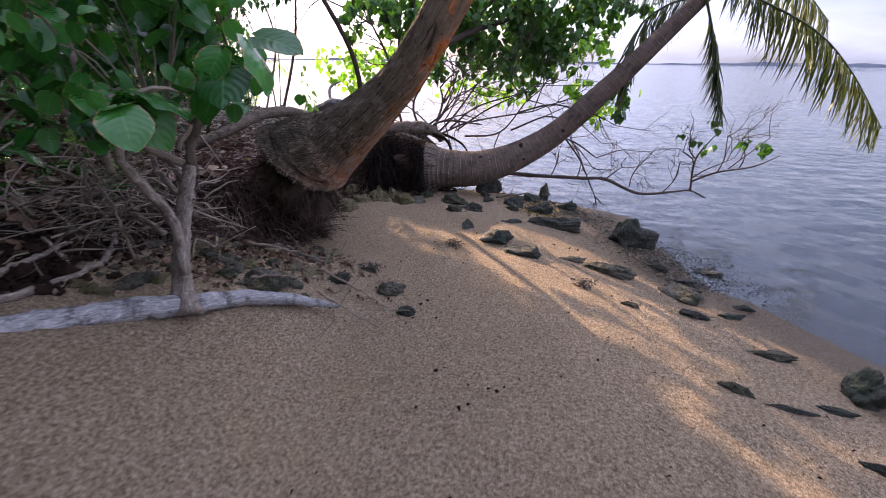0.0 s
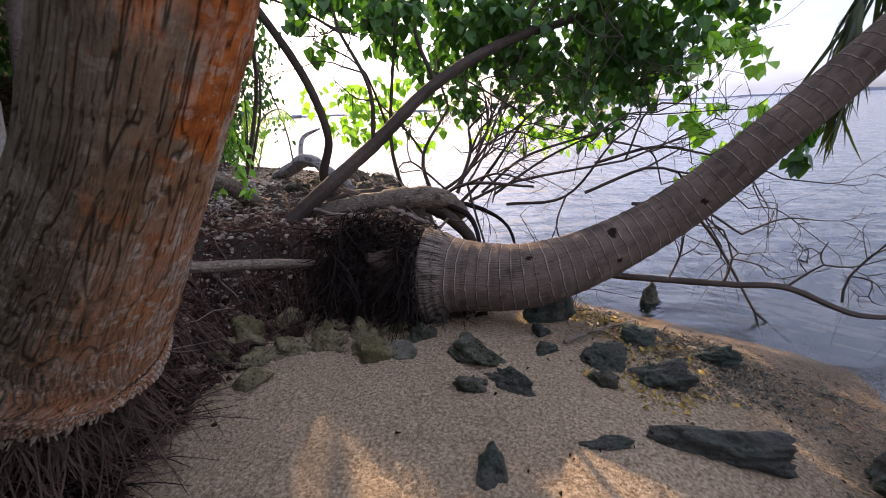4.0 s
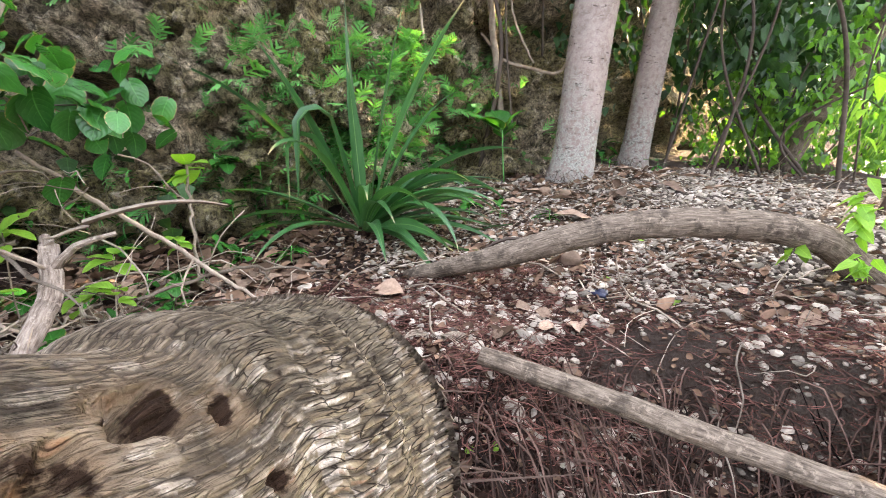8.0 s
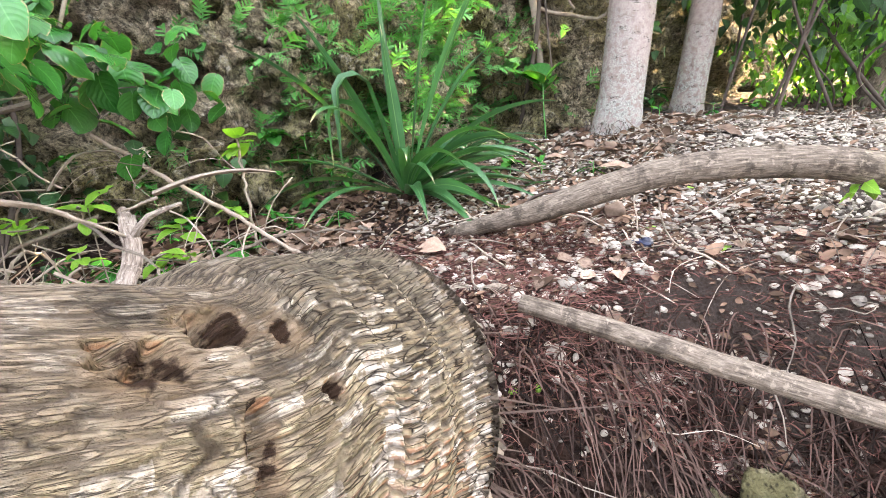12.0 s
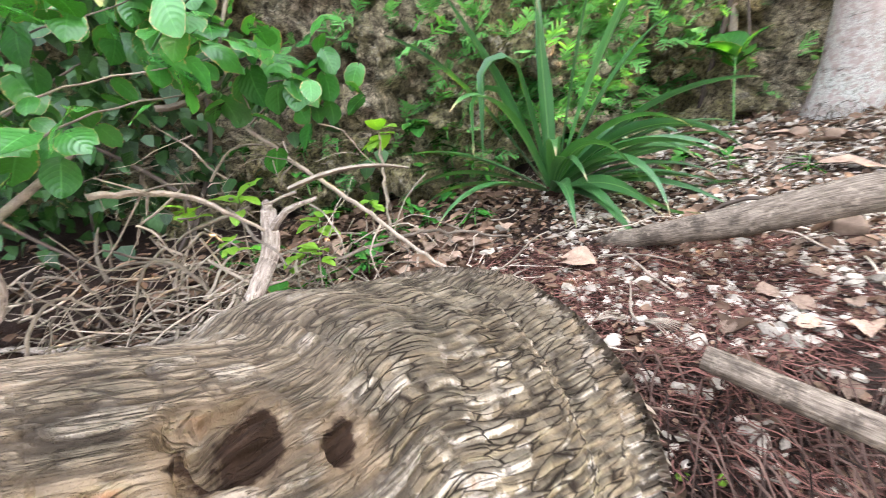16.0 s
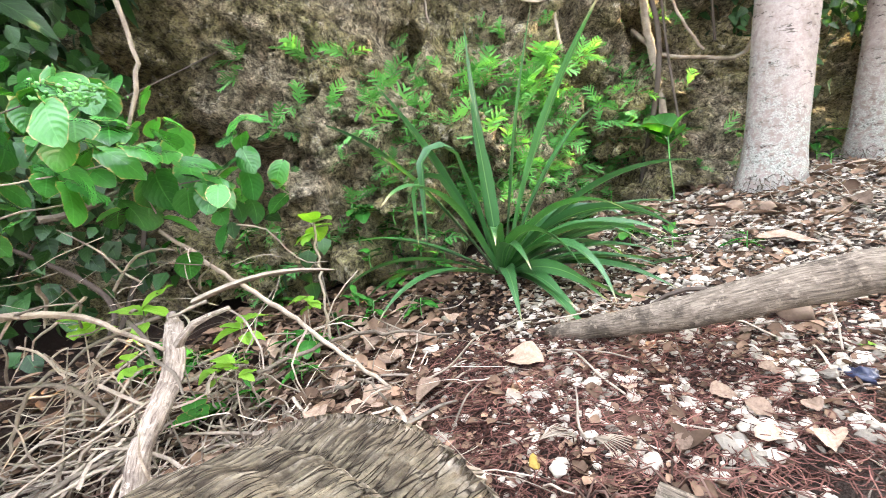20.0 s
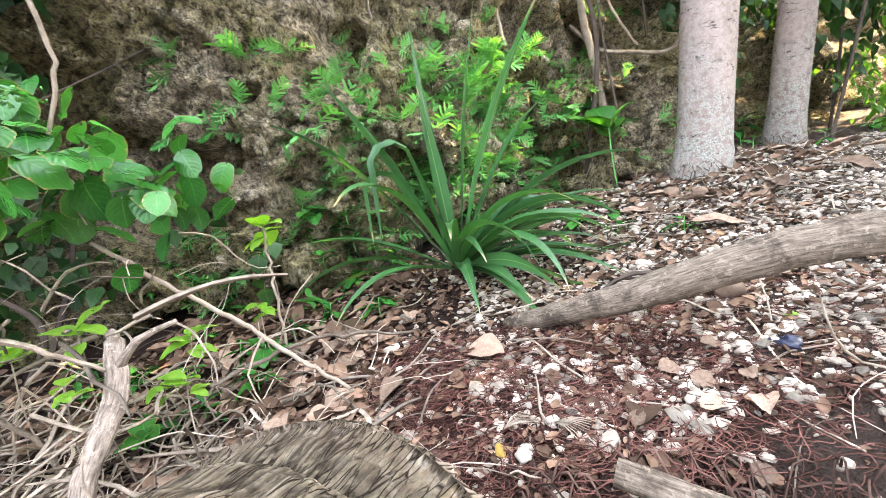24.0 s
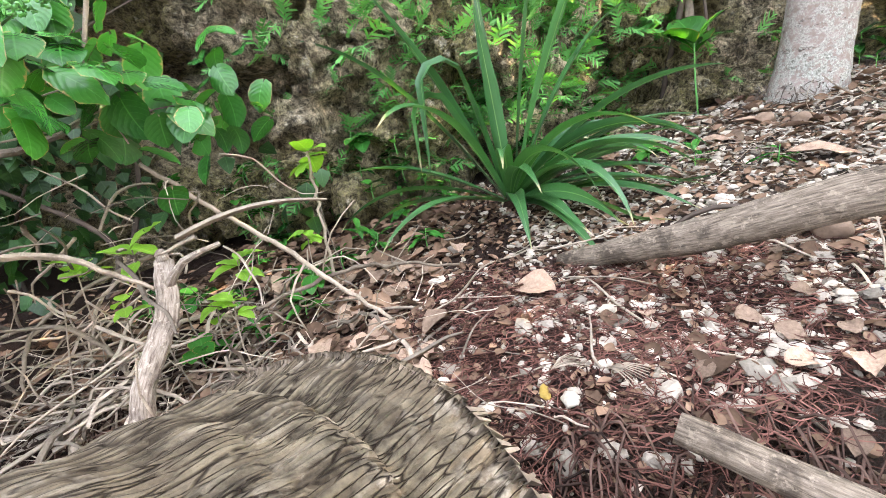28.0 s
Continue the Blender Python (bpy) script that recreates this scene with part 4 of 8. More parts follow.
def build_ground():
    gx, gy = axis(-5.2, 3.2, 0.035, 3500), axis(-2.2, 8.2, 0.035, 3500)
    X, Y = np.meshgrid(gx, gy)
    Z = height(X, Y)
    GRID.update(x=gx, y=gy, z=Z)
    d = bank_distance(X, Y)
    nx = len(gx)
    b = Build()
    b.v.append(np.stack([X, Y, Z], -1).reshape(-1, 3))
    idx = np.arange(len(gx) * len(gy)).reshape(len(gy), nx)
    b.f = np.stack([idx[:-1, :-1], idx[:-1, 1:], idx[1:, 1:], idx[1:, :-1]], -1).reshape(-1, 4).tolist()
    b.uv.append(np.stack([X, Y], -1).reshape(-1, 2))
    ob = part("ground", b, M_GROUND)
    dd = d + 0.09 * vnoise(X, Y, 3.1, 3)
    for name, values in (("bank", smooth(-0.1, 0.12, dd)), ("wet", smooth(WATER_Z + 0.2, WATER_Z + 0.03, Z) * smooth(WATER_Z - 0.25, WATER_Z - 0.02, Z) * (1 - smooth(-0.1, 0.1, d)))):
        at = ob.data.attributes.new(name, "FLOAT", "POINT")
        at.data.foreach_set("value", values.astype(np.float32).ravel())
    tagged(ob, "coarse tan beach sand meeting a dark leaf-strewn soil bank", "ground", kind="structure")


build_ground()
wb = Build()
wx, wy = axis(-8, 12, 2.0, 4500), axis(-8, 20, 2.0, 4500)
WX, WY = np.meshgrid(wx, wy)
wb.v.append(np.stack([WX, WY, np.full_like(WX, WATER_Z)], -1).reshape(-1, 3))
wi = np.arange(len(wx) * len(wy)).reshape(len(wy), len(wx))
wb.f = np.stack([wi[:-1, :-1], wi[:-1, 1:], wi[1:, 1:], wi[1:, :-1]], -1).reshape(-1, 4).tolist()
wb.uv.append(np.zeros((WX.size, 2)))
water = tagged(part("water", wb, M_WATER), "calm rippled sea water, clear at the shore", "water", kind="structure")


def build_cliff():
    """The limestone face: a thick lumpy wall with ledges and pits."""
    ys = np.concatenate([np.concatenate([np.arange(-6, 1.4, 0.1), np.arange(1.4, 6.6, 0.033), np.arange(6.6, 9, 0.1)]), np.arange(9, 30, 0.5)])
    hs = np.concatenate([np.arange(-0.3, 2.0, 0.033), np.arange(2.0, 3.4, 0.08)])
    b = Build()
    Yg, Hg = np.meshgrid(ys, hs)
    foot = cliff_x(Yg)
    lump = 0.28 * vnoise(Yg, Hg, 1.1, 11) + 0.2 * vnoise(Yg, Hg, 2.7, 12) + 0.1 * vnoise(Yg, Hg, 6.5, 13) + 0.08 * vnoise(Yg, Hg, 13, 14) + 0.05 * vnoise(Yg, Hg, 24, 16) + 0.022 * np.random.default_rng(18).normal(0, 1, Yg.shape)
    pits = -0.35 * smooth(0.3, 0.6, vnoise(Yg, Hg, 3.4, 15)) - 0.12 * smooth(0.35, 0.6, vnoise(Yg, Hg, 8.5, 17))
    lean = 0.3 * np.clip(Hg, 0, 1.2) + 0.12 * np.clip(Hg - 1.2, 0, 9)
    Xg = foot + 0.35 - lean + lump + pits
    base = height(foot.ravel() + 0.2, Yg.ravel(), False).reshape(foot.shape)
    b.v.append(np.stack([Xg, Yg, base + Hg], -1).reshape(-1, 3))
    b.uv.append(np.stack([Yg, Hg], -1).reshape(-1, 2))
    idx = np.arange(Yg.size).reshape(Yg.shape)
    b.f = np.stack([idx[:-1, :-1], idx[:-1, 1:], idx[1:, 1:], idx[1:, :-1]], -1).reshape(-1, 4).tolist()
    n0, m = Yg.size, len(ys)
    back = np.stack([Xg[-1] - 1.2, ys, (base + Hg)[-1]], -1)
    b.v.append(back)
    b.uv.append(np.zeros((m, 2)))
    b.f += [(int(idx[-1, j]), int(idx[-1, j + 1]), n0 + j + 1, n0 + j) for j in range(m - 1)]
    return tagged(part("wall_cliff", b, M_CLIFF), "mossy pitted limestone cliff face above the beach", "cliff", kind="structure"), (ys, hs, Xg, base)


cliff, CLIFF_GRID = build_cliff()


def cliff_at(y, h):
    """A place on the cliff's face: beach coordinate y, h above its foot."""
    ys, hs, xs, base = CLIFF_GRID
    i, j = int(np.argmin(abs(ys - y))), int(np.argmin(abs(hs - h)))
    return np.array((xs[j, i], y, base[j, i] + h))

# ---- leaning palms ----
def bark_profile(seed, flare, foot, ring=0.0, depth=0.0, lumps=0.05):
    r = np.random.default_rng(seed)
    ph = r.uniform(0, 6, 4)

    def shape(length, ang, rr):
        k = 1 + flare * math.exp(-(length / foot) ** 2) + lumps * (0.5 * np.sin(2 * ang + ph[0] + length * 2) + 0.5 * np.sin(3 * ang + ph[1] - length * 3.3))
        if ring:
            s = (length * ring + 0.9 * math.sin(length * 7.3) + 0.15 * np.sin(ang + ph[2]) + 0.1 * np.sin(3 * ang + ph[3] + length * 5)) % 1.0
            k = k + depth * (1 + 1.6 * math.exp(-length / 0.25)) * (1 - s) * (1 - s) * (0.7 + 0.5 * np.sin(ang * 2 + length * 9))
        if flare < 0.1:
            k = k + 0.05 * math.exp(-length / 0.28) * (np.sin(length * 58 + 0.5 * np.sin(2 * ang)) ** 3) + 0.006 * np.sin(ang * 40 + 1.5 * math.sin(length * 30)) * math.exp(-length / 0.3)
        return rr * k
    return shape


PALM_1 = [(-1.07, 3.383, 0.635), (-0.9, 3.315, 0.71), (-0.743, 3.273, 0.795), (-0.33, 3.09, 1.147), (-0.024, 2.969, 1.566), (0.246, 2.846, 2.061), (0.527, 2.699, 2.592), (0.95, 2.4, 3.7), (1.3, 2.0, 5.2)]
PALM_2 = [(-0.16, 4.84, 0.225), (0.469, 4.763, 0.263), (1.137, 4.861, 0.553), (1.719, 4.797, 1.112), (2.3, 4.79, 1.73), (2.6, 4.78, 2.05)]
PALM_1_R = [0.35, 0.285, 0.222, 0.137, 0.126, 0.13, 0.14, 0.13, 0.12]
RIM_NORMAL = np.array((0.59, -0.16, 0.79))


def old_palm_trunk(parent):
    """The old palm's trunk: an oblique flared foot with ribs, a skin of small plates that draws out into long cracks."""
    sides = 600
    c = curve_points(np.column_stack([PALM_1, PALM_1_R]), 0.004)
    run = np.concatenate([[0], np.cumsum(np.linalg.norm(np.diff(c[:, :3], axis=0), axis=1))])
    at = np.concatenate([np.arange(0, 0.5, 0.0038), np.arange(0.5, 1.15, 0.006), np.arange(1.15, 2.4, 0.011), np.arange(2.4, run[-1], 0.03)])
    p = np.stack([np.interp(at, run, c[:, k]) for k in range(4)], 1)
    tan = np.gradient(p[:, :3], axis=0)
    tan /= np.linalg.norm(tan, axis=1)[:, None]
    w = smooth(0.0, 0.4, at)[:, None]
    nrm = RIM_NORMAL * (1 - w) + tan * w
    nrm /= np.linalg.norm(nrm, axis=1)[:, None]
    down = np.array((0, 0, -1.0)) - nrm * (-nrm[:, 2:3])
    down /= np.linalg.norm(down, axis=1)[:, None]
    side = np.cross(nrm, down)
    A, S = np.meshgrid(np.linspace(0, 2 * math.pi, sides + 1), at)
    R = np.repeat(p[:, 3:4], sides + 1, 1)
    X = np.abs(A - math.pi) * 2.0 + np.where(A < math.pi, 40.0, 0.0)
    top = np.clip(-np.cos(A), 0, 1)
    sw = S + 0.007 * vnoise(X * 1.6, S * 7, 1.0, 201) + 0.005 * vnoise(X * 6, S * 30, 1.0, 202) + 0.005 * vnoise(X * 17, S * 70, 1.0, 214)
    rows = np.concatenate([[-0.05], np.cumsum(0.026 * 1.045 ** np.arange(44) * np.random.default_rng(200).uniform(0.7, 1.4, 44))])
    j = np.clip(np.searchsorted(rows, sw) - 1, 0, len(rows) - 2)
    r = np.random.default_rng(203)
    width = np.interp(rows[:-1], (0, 0.2, 0.6, 1.5), (0.014, 0.017, 0.022, 0.03))
    radius = np.interp(rows[:-1], at, p[:, 3])
    count, phase = np.maximum(12, (2 * math.pi * radius / width)).astype(int), r.uniform(0, 1, len(rows))
    u = A / (2 * math.pi) * count[j] + phase[j] + 0.16 * vnoise(X * 5, S * 26, 1.0, 204) + 0.12 * vnoise(X * 19, S * 60, 1.0, 205)
    cell = np.floor(u).astype(int) % count[j]
    du = np.minimum(u % 1, 1 - u % 1) * width[j]
    dv = np.minimum(sw - rows[j], rows[j + 1] - sw)
    tone = np.random.default_rng(206).uniform(0, 1, (len(rows), 400))[j, cell % 400]
    plates = 1 - smooth(0.5, 0.95, S)
    edge = np.minimum(du, dv * (1.1 + 2.2 * (tone * 7 % 1)) + 0.0012)
    broken = np.minimum(np.abs(vnoise(A * 9.5, S * 5.2, 1.0, 207)), np.abs(vnoise(A * 15 + 9, S * 8, 1.0, 208)) * 1.3)
    long_cracks = smooth(0.12, 0.4, S) * (1 - smooth(1.3, 1.9, S))
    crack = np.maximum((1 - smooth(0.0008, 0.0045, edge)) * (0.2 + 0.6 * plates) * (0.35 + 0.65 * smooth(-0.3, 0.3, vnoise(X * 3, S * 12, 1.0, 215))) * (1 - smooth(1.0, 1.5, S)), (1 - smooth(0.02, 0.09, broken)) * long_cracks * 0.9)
    h = (0.0012 + 0.0018 * (1 - smooth(0.2, 0.45, S))) * smooth(0.0, 0.006, edge) * (0.3 + 1.2 * tone) * plates - 0.0018 * (1 - smooth(0.0, 0.07, broken)) * long_cracks
    h += 0.012 * np.exp(-(S / 0.022) ** 2) - (0.006 + 0.014 * top) * np.exp(-((S - 0.068 + 0.008 * vnoise(X * 1.5, S * 3, 1.0, 209)) / 0.017) ** 2)
    for s0, amp in ((0.115, 0.009), (0.165, 0.008), (0.225, 0.007), (0.3, 0.005)):
        h += amp * np.exp(-((S - s0 + 0.015 * vnoise(X, S * 2, 1.0, 210)) / 0.018) ** 2) * (0.5 + 0.5 * top)
    h += R * 0.025 * (np.sin(2 * A + 1.0 + S * 2) + np.sin(3 * A - S * 3.3)) * 0.6 + 0.006 * vnoise(X * 2, S * 7, 1.0, 211)
    ring = (S * 9.0 + 0.8 * vnoise(X * 0.5, S * 2, 1.0, 212)) % 1.0
    h += 0.004 * (1 - ring) ** 3 * smooth(0.8, 1.3, S)
    tilt = 0.014 * (tone - 0.5) * np.exp(-S / 0.016)
    V = p[:, None, :3] + (np.cos(A)[..., None] * down[:, None] + np.sin(A)[..., None] * side[:, None]) * (R + h)[..., None] - nrm[:, None] * tilt[..., None]
    out = V - p[:, None, :3]
    out /= np.linalg.norm(out, axis=-1)[..., None]
    for q, rad in HOLLOWS:
        far = np.linalg.norm(V - np.array(q), axis=-1) + 0.012 * vnoise(X * 9, S * 40, 1.0, 213)
        V -= out * (0.022 * (1 - smooth(rad * 0.5, rad * 1.25, far)))[..., None]
    V[:, -1] = V[:, 0]
    n, m = V.shape[:2]
    b = Build()
    idx = np.arange(n * m).reshape(n, m)
    b.f = np.stack([idx[:-1, :-1], idx[:-1, 1:], idx[1:, 1:], idx[1:, :-1]], -1).reshape(-1, 4).tolist()
    b.v.append(V.reshape(-1, 3))
    b.uv.append(np.stack([A * 0.3, S], -1).reshape(-1, 2))
    b.n = n * m
    b.add([p[0, :3] + nrm[0] * 0.05, p[-1, :3]], [], [(0, 0), (0, at[-1])])
    b.f += [(k + 1, k, n * m) for k in range(sides)] + [(int(idx[-1, k]), int(idx[-1, k + 1]), n * m + 1) for k in range(sides)]
    teeth, q = Build(), np.random.default_rng(216)
    for k in range(320):
        a_ = 2 * math.pi * (k + q.uniform(-0.5, 0.5)) / 320
        out_ = math.cos(a_) * down[0] + math.sin(a_) * side[0]
        across = -math.sin(a_) * down[0] + math.cos(a_) * side[0]
        foot, ln, wd = p[0, :3] + out_ * (p[0, 3] + 0.008), q.uniform(0.008, 0.034), q.uniform(0.0025, 0.005)
        tip = foot - nrm[0] * ln + out_ * q.uniform(-0.01, 0.014) + across * q.normal(0, 0.006)
        ring_ = [foot + nrm[0] * 0.012 + across * wd + out_ * 0.004, foot + nrm[0] * 0.012 - across * wd + out_ * 0.004, foot + nrm[0] * 0.012 - out_ * 0.01]
        teeth.add(ring_ + [tip + across * wd * 0.6, tip - across * wd * 0.6, tip - out_ * 0.006], [(0, 1, 4, 3), (1, 2, 5, 4), (2, 0, 3, 5), (3, 4, 5)])
    tagged(under(part("bark_teeth", teeth, M_TEETH, flat=True), parent), kind="stuff")
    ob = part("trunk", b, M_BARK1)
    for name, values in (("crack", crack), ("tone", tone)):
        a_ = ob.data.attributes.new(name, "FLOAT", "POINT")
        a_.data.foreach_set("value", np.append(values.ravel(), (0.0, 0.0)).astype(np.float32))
    return under(ob, parent)


palm_a = empty("leaning_palm", (-1.2, 3.4, 0.4), "thick leaning palm trunk with rusty lichen-spotted bark", "palm tree")
old_palm_trunk(palm_a)
palm_b = empty("fallen_palm", (0.0, 4.84, 0.2), "grey ringed palm trunk lying low over the water", "palm tree")
stem("trunk", PALM_2, [0.225, 0.178, 0.128, 0.1, 0.08, 0.07], M_BARK2, palm_b, sides=36, step=0.012, profile=bark_profile(2, 0.22, 0.12, 17, 0.03, 0.03))


def root_skirt(name, centre, axis_dir, radius, count, length, parent, seed, material=M_ROOT, inner=0.35, tangle=0.5):
    """The torn mass of black rootlets at a palm's foot."""
    r = np.random.default_rng(seed)
    ax = np.array(axis_dir, float)
    ax /= np.linalg.norm(ax)
    u = np.cross(ax, (0, 0, 1.0))
    u /= np.linalg.norm(u)
    w = np.cross(u, ax)
    b = Build()
    for _ in range(count):
        a, q = r.uniform(0, 2 * math.pi), radius * math.sqrt(r.uniform(inner * inner, 1))
        p0 = np.array(centre) + u * math.cos(a) * q + w * math.sin(a) * q + ax * r.uniform(-0.07, 0.05)
        d = -ax * r.uniform(0.0, 0.5) + (u * math.cos(a) + w * math.sin(a)) * r.uniform(0.0, 0.5) + np.array((0, 0, -0.45)) + r.normal(0, tangle, 3)
        d[2] = min(d[2], -0.12)
        ln = length * r.uniform(0.35, 1.0)
        p1 = p0 + d * ln * 0.5
        p2 = p1 + (d + np.array((0, 0, -0.3)) + r.normal(0, tangle, 3)) * ln * 0.45
        tube(b, (p0, p1, p2), [0.0042 * r.uniform(0.5, 1.1), 0.003, 0.001], sides=3, step=0.09, cap=False)
    return under(part(name, b, material), parent)


def root_ball(name, centre, size, parent, seed):
    b = rock_build(seed, size, 14, 18, 0.6)
    for v in b.v:
        v += np.array(centre)
    return under(part(name, b, M_ROOT), parent)


root_ball("root_ball", (-0.42, 4.95, 0.18), (0.2, 0.24, 0.2), palm_b, 31)
tagged(root_skirt("root_mass", (-0.24, 4.84, 0.24), (1, 0, 0), 0.3, 1500, 0.26, palm_b, 5, M_ROOT_BLACK, inner=0.1), kind="stuff")
tagged(root_skirt("root_mass", (-1.1, 3.39, 0.52), (0.59, -0.16, 0.79), 0.27, 2200, 0.2, palm_a, 6, tangle=0.45, inner=0.3), kind="stuff")
root_ball("root_ball", (-1.16, 3.42, 0.44), (0.3, 0.33, 0.24), palm_a, 32)
tagged(root_skirt("root_fringe", (-0.15, 4.84, 0.225), (1, 0, 0), 0.27, 700, 0.06, palm_b, 17, M_FRINGE, 0.93, 0.25), kind="stuff")

tagged(root_skirt("root_mass", (-0.5, 4.88, 0.3), (0.7, -0.6, 0.3), 0.34, 1300, 0.28, palm_b, 18, M_ROOT_BLACK, inner=0.05), kind="stuff")
# matted rootlets hanging down the bank under the palms
def bank_roots(name, line, count, seed, label):
    r = np.random.default_rng(seed)
    b = Build()
    c = curve_points([(x, y, 0) for x, y in line], 0.03)
    for _ in range(count):
        i = r.integers(0, len(c) - 1)
        t = c[i + 1] - c[i]
        nrm = np.array((t[1], -t[0], 0)) / (np.linalg.norm(t) + 1e-9)
        q = r.uniform(-0.22, 0.3)
        x, y = c[i, 0] - nrm[0] * q, c[i, 1] - nrm[1] * q
        p0 = np.array((x, y, ground_z(x, y) + 0.005))
        out = nrm * r.uniform(-0.03, 0.12) + r.normal(0, 0.075, 3) * np.array((1, 1, 0.4))
        p1 = p0 + out * 0.6 + np.array((0, 0, r.uniform(-0.04, 0.05)))
        p2 = p0 + out * 1.2
        p2[2] = max(ground_z(p2[0], p2[1]) + 0.003, p0[2] - 0.16)
        tube(b, (p0, p1, p2), [0.0032, 0.0026, 0.001], sides=3, step=0.1, cap=False)
    return tagged(part(name, b, M_ROOT_BROWN), label, "roots", kind="stuff")


bank_roots("bank_rootlets", [(-1.75, 2.2), (-1.5, 2.6), (-1.33, 3.0), (-1.2, 3.45), (-1.25, 3.8)], 3000, 71, "black matted rootlets hanging over the bank's edge")
bank_roots("bank_rootlets", [(-1.25, 3.8), (-1.3, 4.1), (-1.25, 4.4), (-1.05, 4.7), (-0.6, 4.82), (-0.25, 4.85), (0.0, 4.95)], 2200, 72, "dark rootlets and soil along the eroded bank")


# ---- palm fronds over the water ----
LEAFLETS = {}


def frond(name, control, parent, leaflet, count, seed, hang=1.2, material=M_FROND):
    ob = stem(name, control, [0.014, 0.009, 0.003], M_FROND, parent, sides=5, step=0.06)
    pts = curve_points(control, 0.02)
    r = np.random.default_rng(seed)
    n = count * 2
    t = np.repeat(np.linspace(0.12, 0.99, count), 2)
    i = (t * (len(pts) - 1)).astype(int)
    tan = np.gradient(pts, axis=0)[i]
    side = np.tile((-1.0, 1.0), count)
    head = np.arctan2(-tan[:, 0], tan[:, 1]) + side * (0.75 - 0.3 * t) + r.normal(0, 0.08, n)
    size = leaflet * (0.45 + 0.75 * np.sin(np.clip(t, 0, 1) * math.pi * 0.8 + 0.3)) * r.uniform(0.8, 1.1, n)
    v = np.array([(-0.012, 0, 0), (0.012, 0, 0), (-0.022, 0.35, -0.06), (0.022, 0.35, -0.06), (-0.016, 0.7, -0.25), (0.016, 0.7, -0.25), (0, 1, -0.5)])
    f = [(0, 1, 3, 2), (2, 3, 5, 4), (4, 5, 6)]
    uv = np.array([(0, 0), (1, 0), (0, 0.35), (1, 0.35), (0.2, 0.7), (0.8, 0.7), (0.5, 1)])
    if material.name not in LEAFLETS:
        LEAFLETS[material.name] = Build().add(v, f, uv).mesh("leaflet", material)
    turn = turn_matrix(head, hang * r.uniform(0.75, 1.1, n), r.normal(0, 0.35, n))
    for j in range(n):
        m = Matrix([[*(row * size[j]), p] for row, p in zip(turn[j], pts[i[j]])] + [(0, 0, 0, 1)])
        lf = new("leaflet", LEAFLETS[material.name])
        lf.parent = ob
        lf.matrix_basis = m
    return ob


for k, (c, ll) in enumerate((
    ([(2.5, 4.85, 1.93), (2.22, 4.95, 1.86), (1.98, 5.0, 1.62), (1.9, 4.9, 1.05)], 0.36),
    ([(2.46, 4.7, 1.9), (2.58, 4.65, 1.58), (2.68, 4.62, 1.25), (2.8, 4.6, 0.9)], 0.33),
    ([(2.6, 4.7, 2.0), (2.95, 4.65, 1.88), (3.54, 4.62, 1.62), (4.0, 4.6, 1.26), (4.5, 4.6, 0.74)], 0.46),
    ([(2.6, 4.78, 2.05), (3.0, 4.95, 2.2), (3.5, 5.05, 2.1), (4.0, 5.1, 1.75)], 0.42),
    ([(2.6, 4.78, 2.08), (2.8, 4.4, 2.35), (3.1, 4.0, 2.4), (3.5, 3.5, 2.2)], 0.42),
    ([(2.58, 4.8, 2.08), (2.4, 5.2, 2.3), (2.3, 5.7, 2.4), (2.2, 6.2, 2.25)], 0.4),
    ([(2.6, 4.8, 2.1), (2.75, 4.9, 2.5), (3.0, 5.1, 2.9), (3.4, 5.3, 3.1)], 0.4),
)):
    frond("frond", c, palm_b, ll, 78, 40 + k, 1.15)

# ---- upright palms against the cliff ----
for nm, base, top, r0, lab in (("palm_trunk", (-4.0, 5.5), (-3.75, 6.5, 5.2), 0.18, "pale pinkish upright palm trunk rooted in pebbles"), ("palm_trunk", (-4.9, 6.75), (-4.4, 7.7, 5.6), 0.145, "grey-white slender palm trunk in the cliff's shade")):
    z = ground_z(*base)
    e = empty(nm, (*base, z), lab, "palm tree", "upright palms")
    mid = (np.array((*base, z)) * 0.6 + np.array(top) * 0.4) + np.array((0.02, -0.12, 0))
    stem("trunk", [(*base, z - 0.15), mid, top], [r0, r0 * 0.92, r0 * 0.85], M_PALE_BARK, e, sides=28, step=0.03, profile=bark_profile(int(base[1] * 10), 0.25, 0.25, 11, 0.02, 0.05))
    tagged(root_skirt("root_mass", (base[0], base[1], z + 0.06), (0.05, 0, 1), r0 * 1.22, 160, 0.07, e, 9, M_FRINGE, 0.92), kind="stuff")

# ---- loose timber ----
def pole(name, control, radii, material, label, category, group="", **kw):
    b = Build()
    tube(b, control, radii, **kw)
    return tagged(part(name, b, material), label, category, group)


pole("wooden_pole", [(-1.46, 3.91, 0.585), (-1.31, 4.154, 0.51), (-1.05, 4.523, 0.4), (-0.85, 4.907, 0.27)], [0.026, 0.029, 0.029, 0.026], M_WOOD, "grey weathered pole propped between two palm roots", "pole", sides=14, step=0.05, rough=0.025, wob=0.0015)
arch = empty("arched_branch", (-2.305, 3.823, 0.57), "thick grey branch arching over the leaf litter", "branch")
stem("limb", [(-2.305, 3.823, 0.57), (-2.033, 4.153, 0.686), (-1.793, 4.615, 0.812), (-1.632, 5.128, 0.765), (-1.591, 5.399, 0.606), (-1.5, 5.62, 0.45)], [0.028, 0.046, 0.052, 0.054, 0.055, 0.06], M_WOOD, arch, sides=20, step=0.05, rough=0.025, wob=0.002)
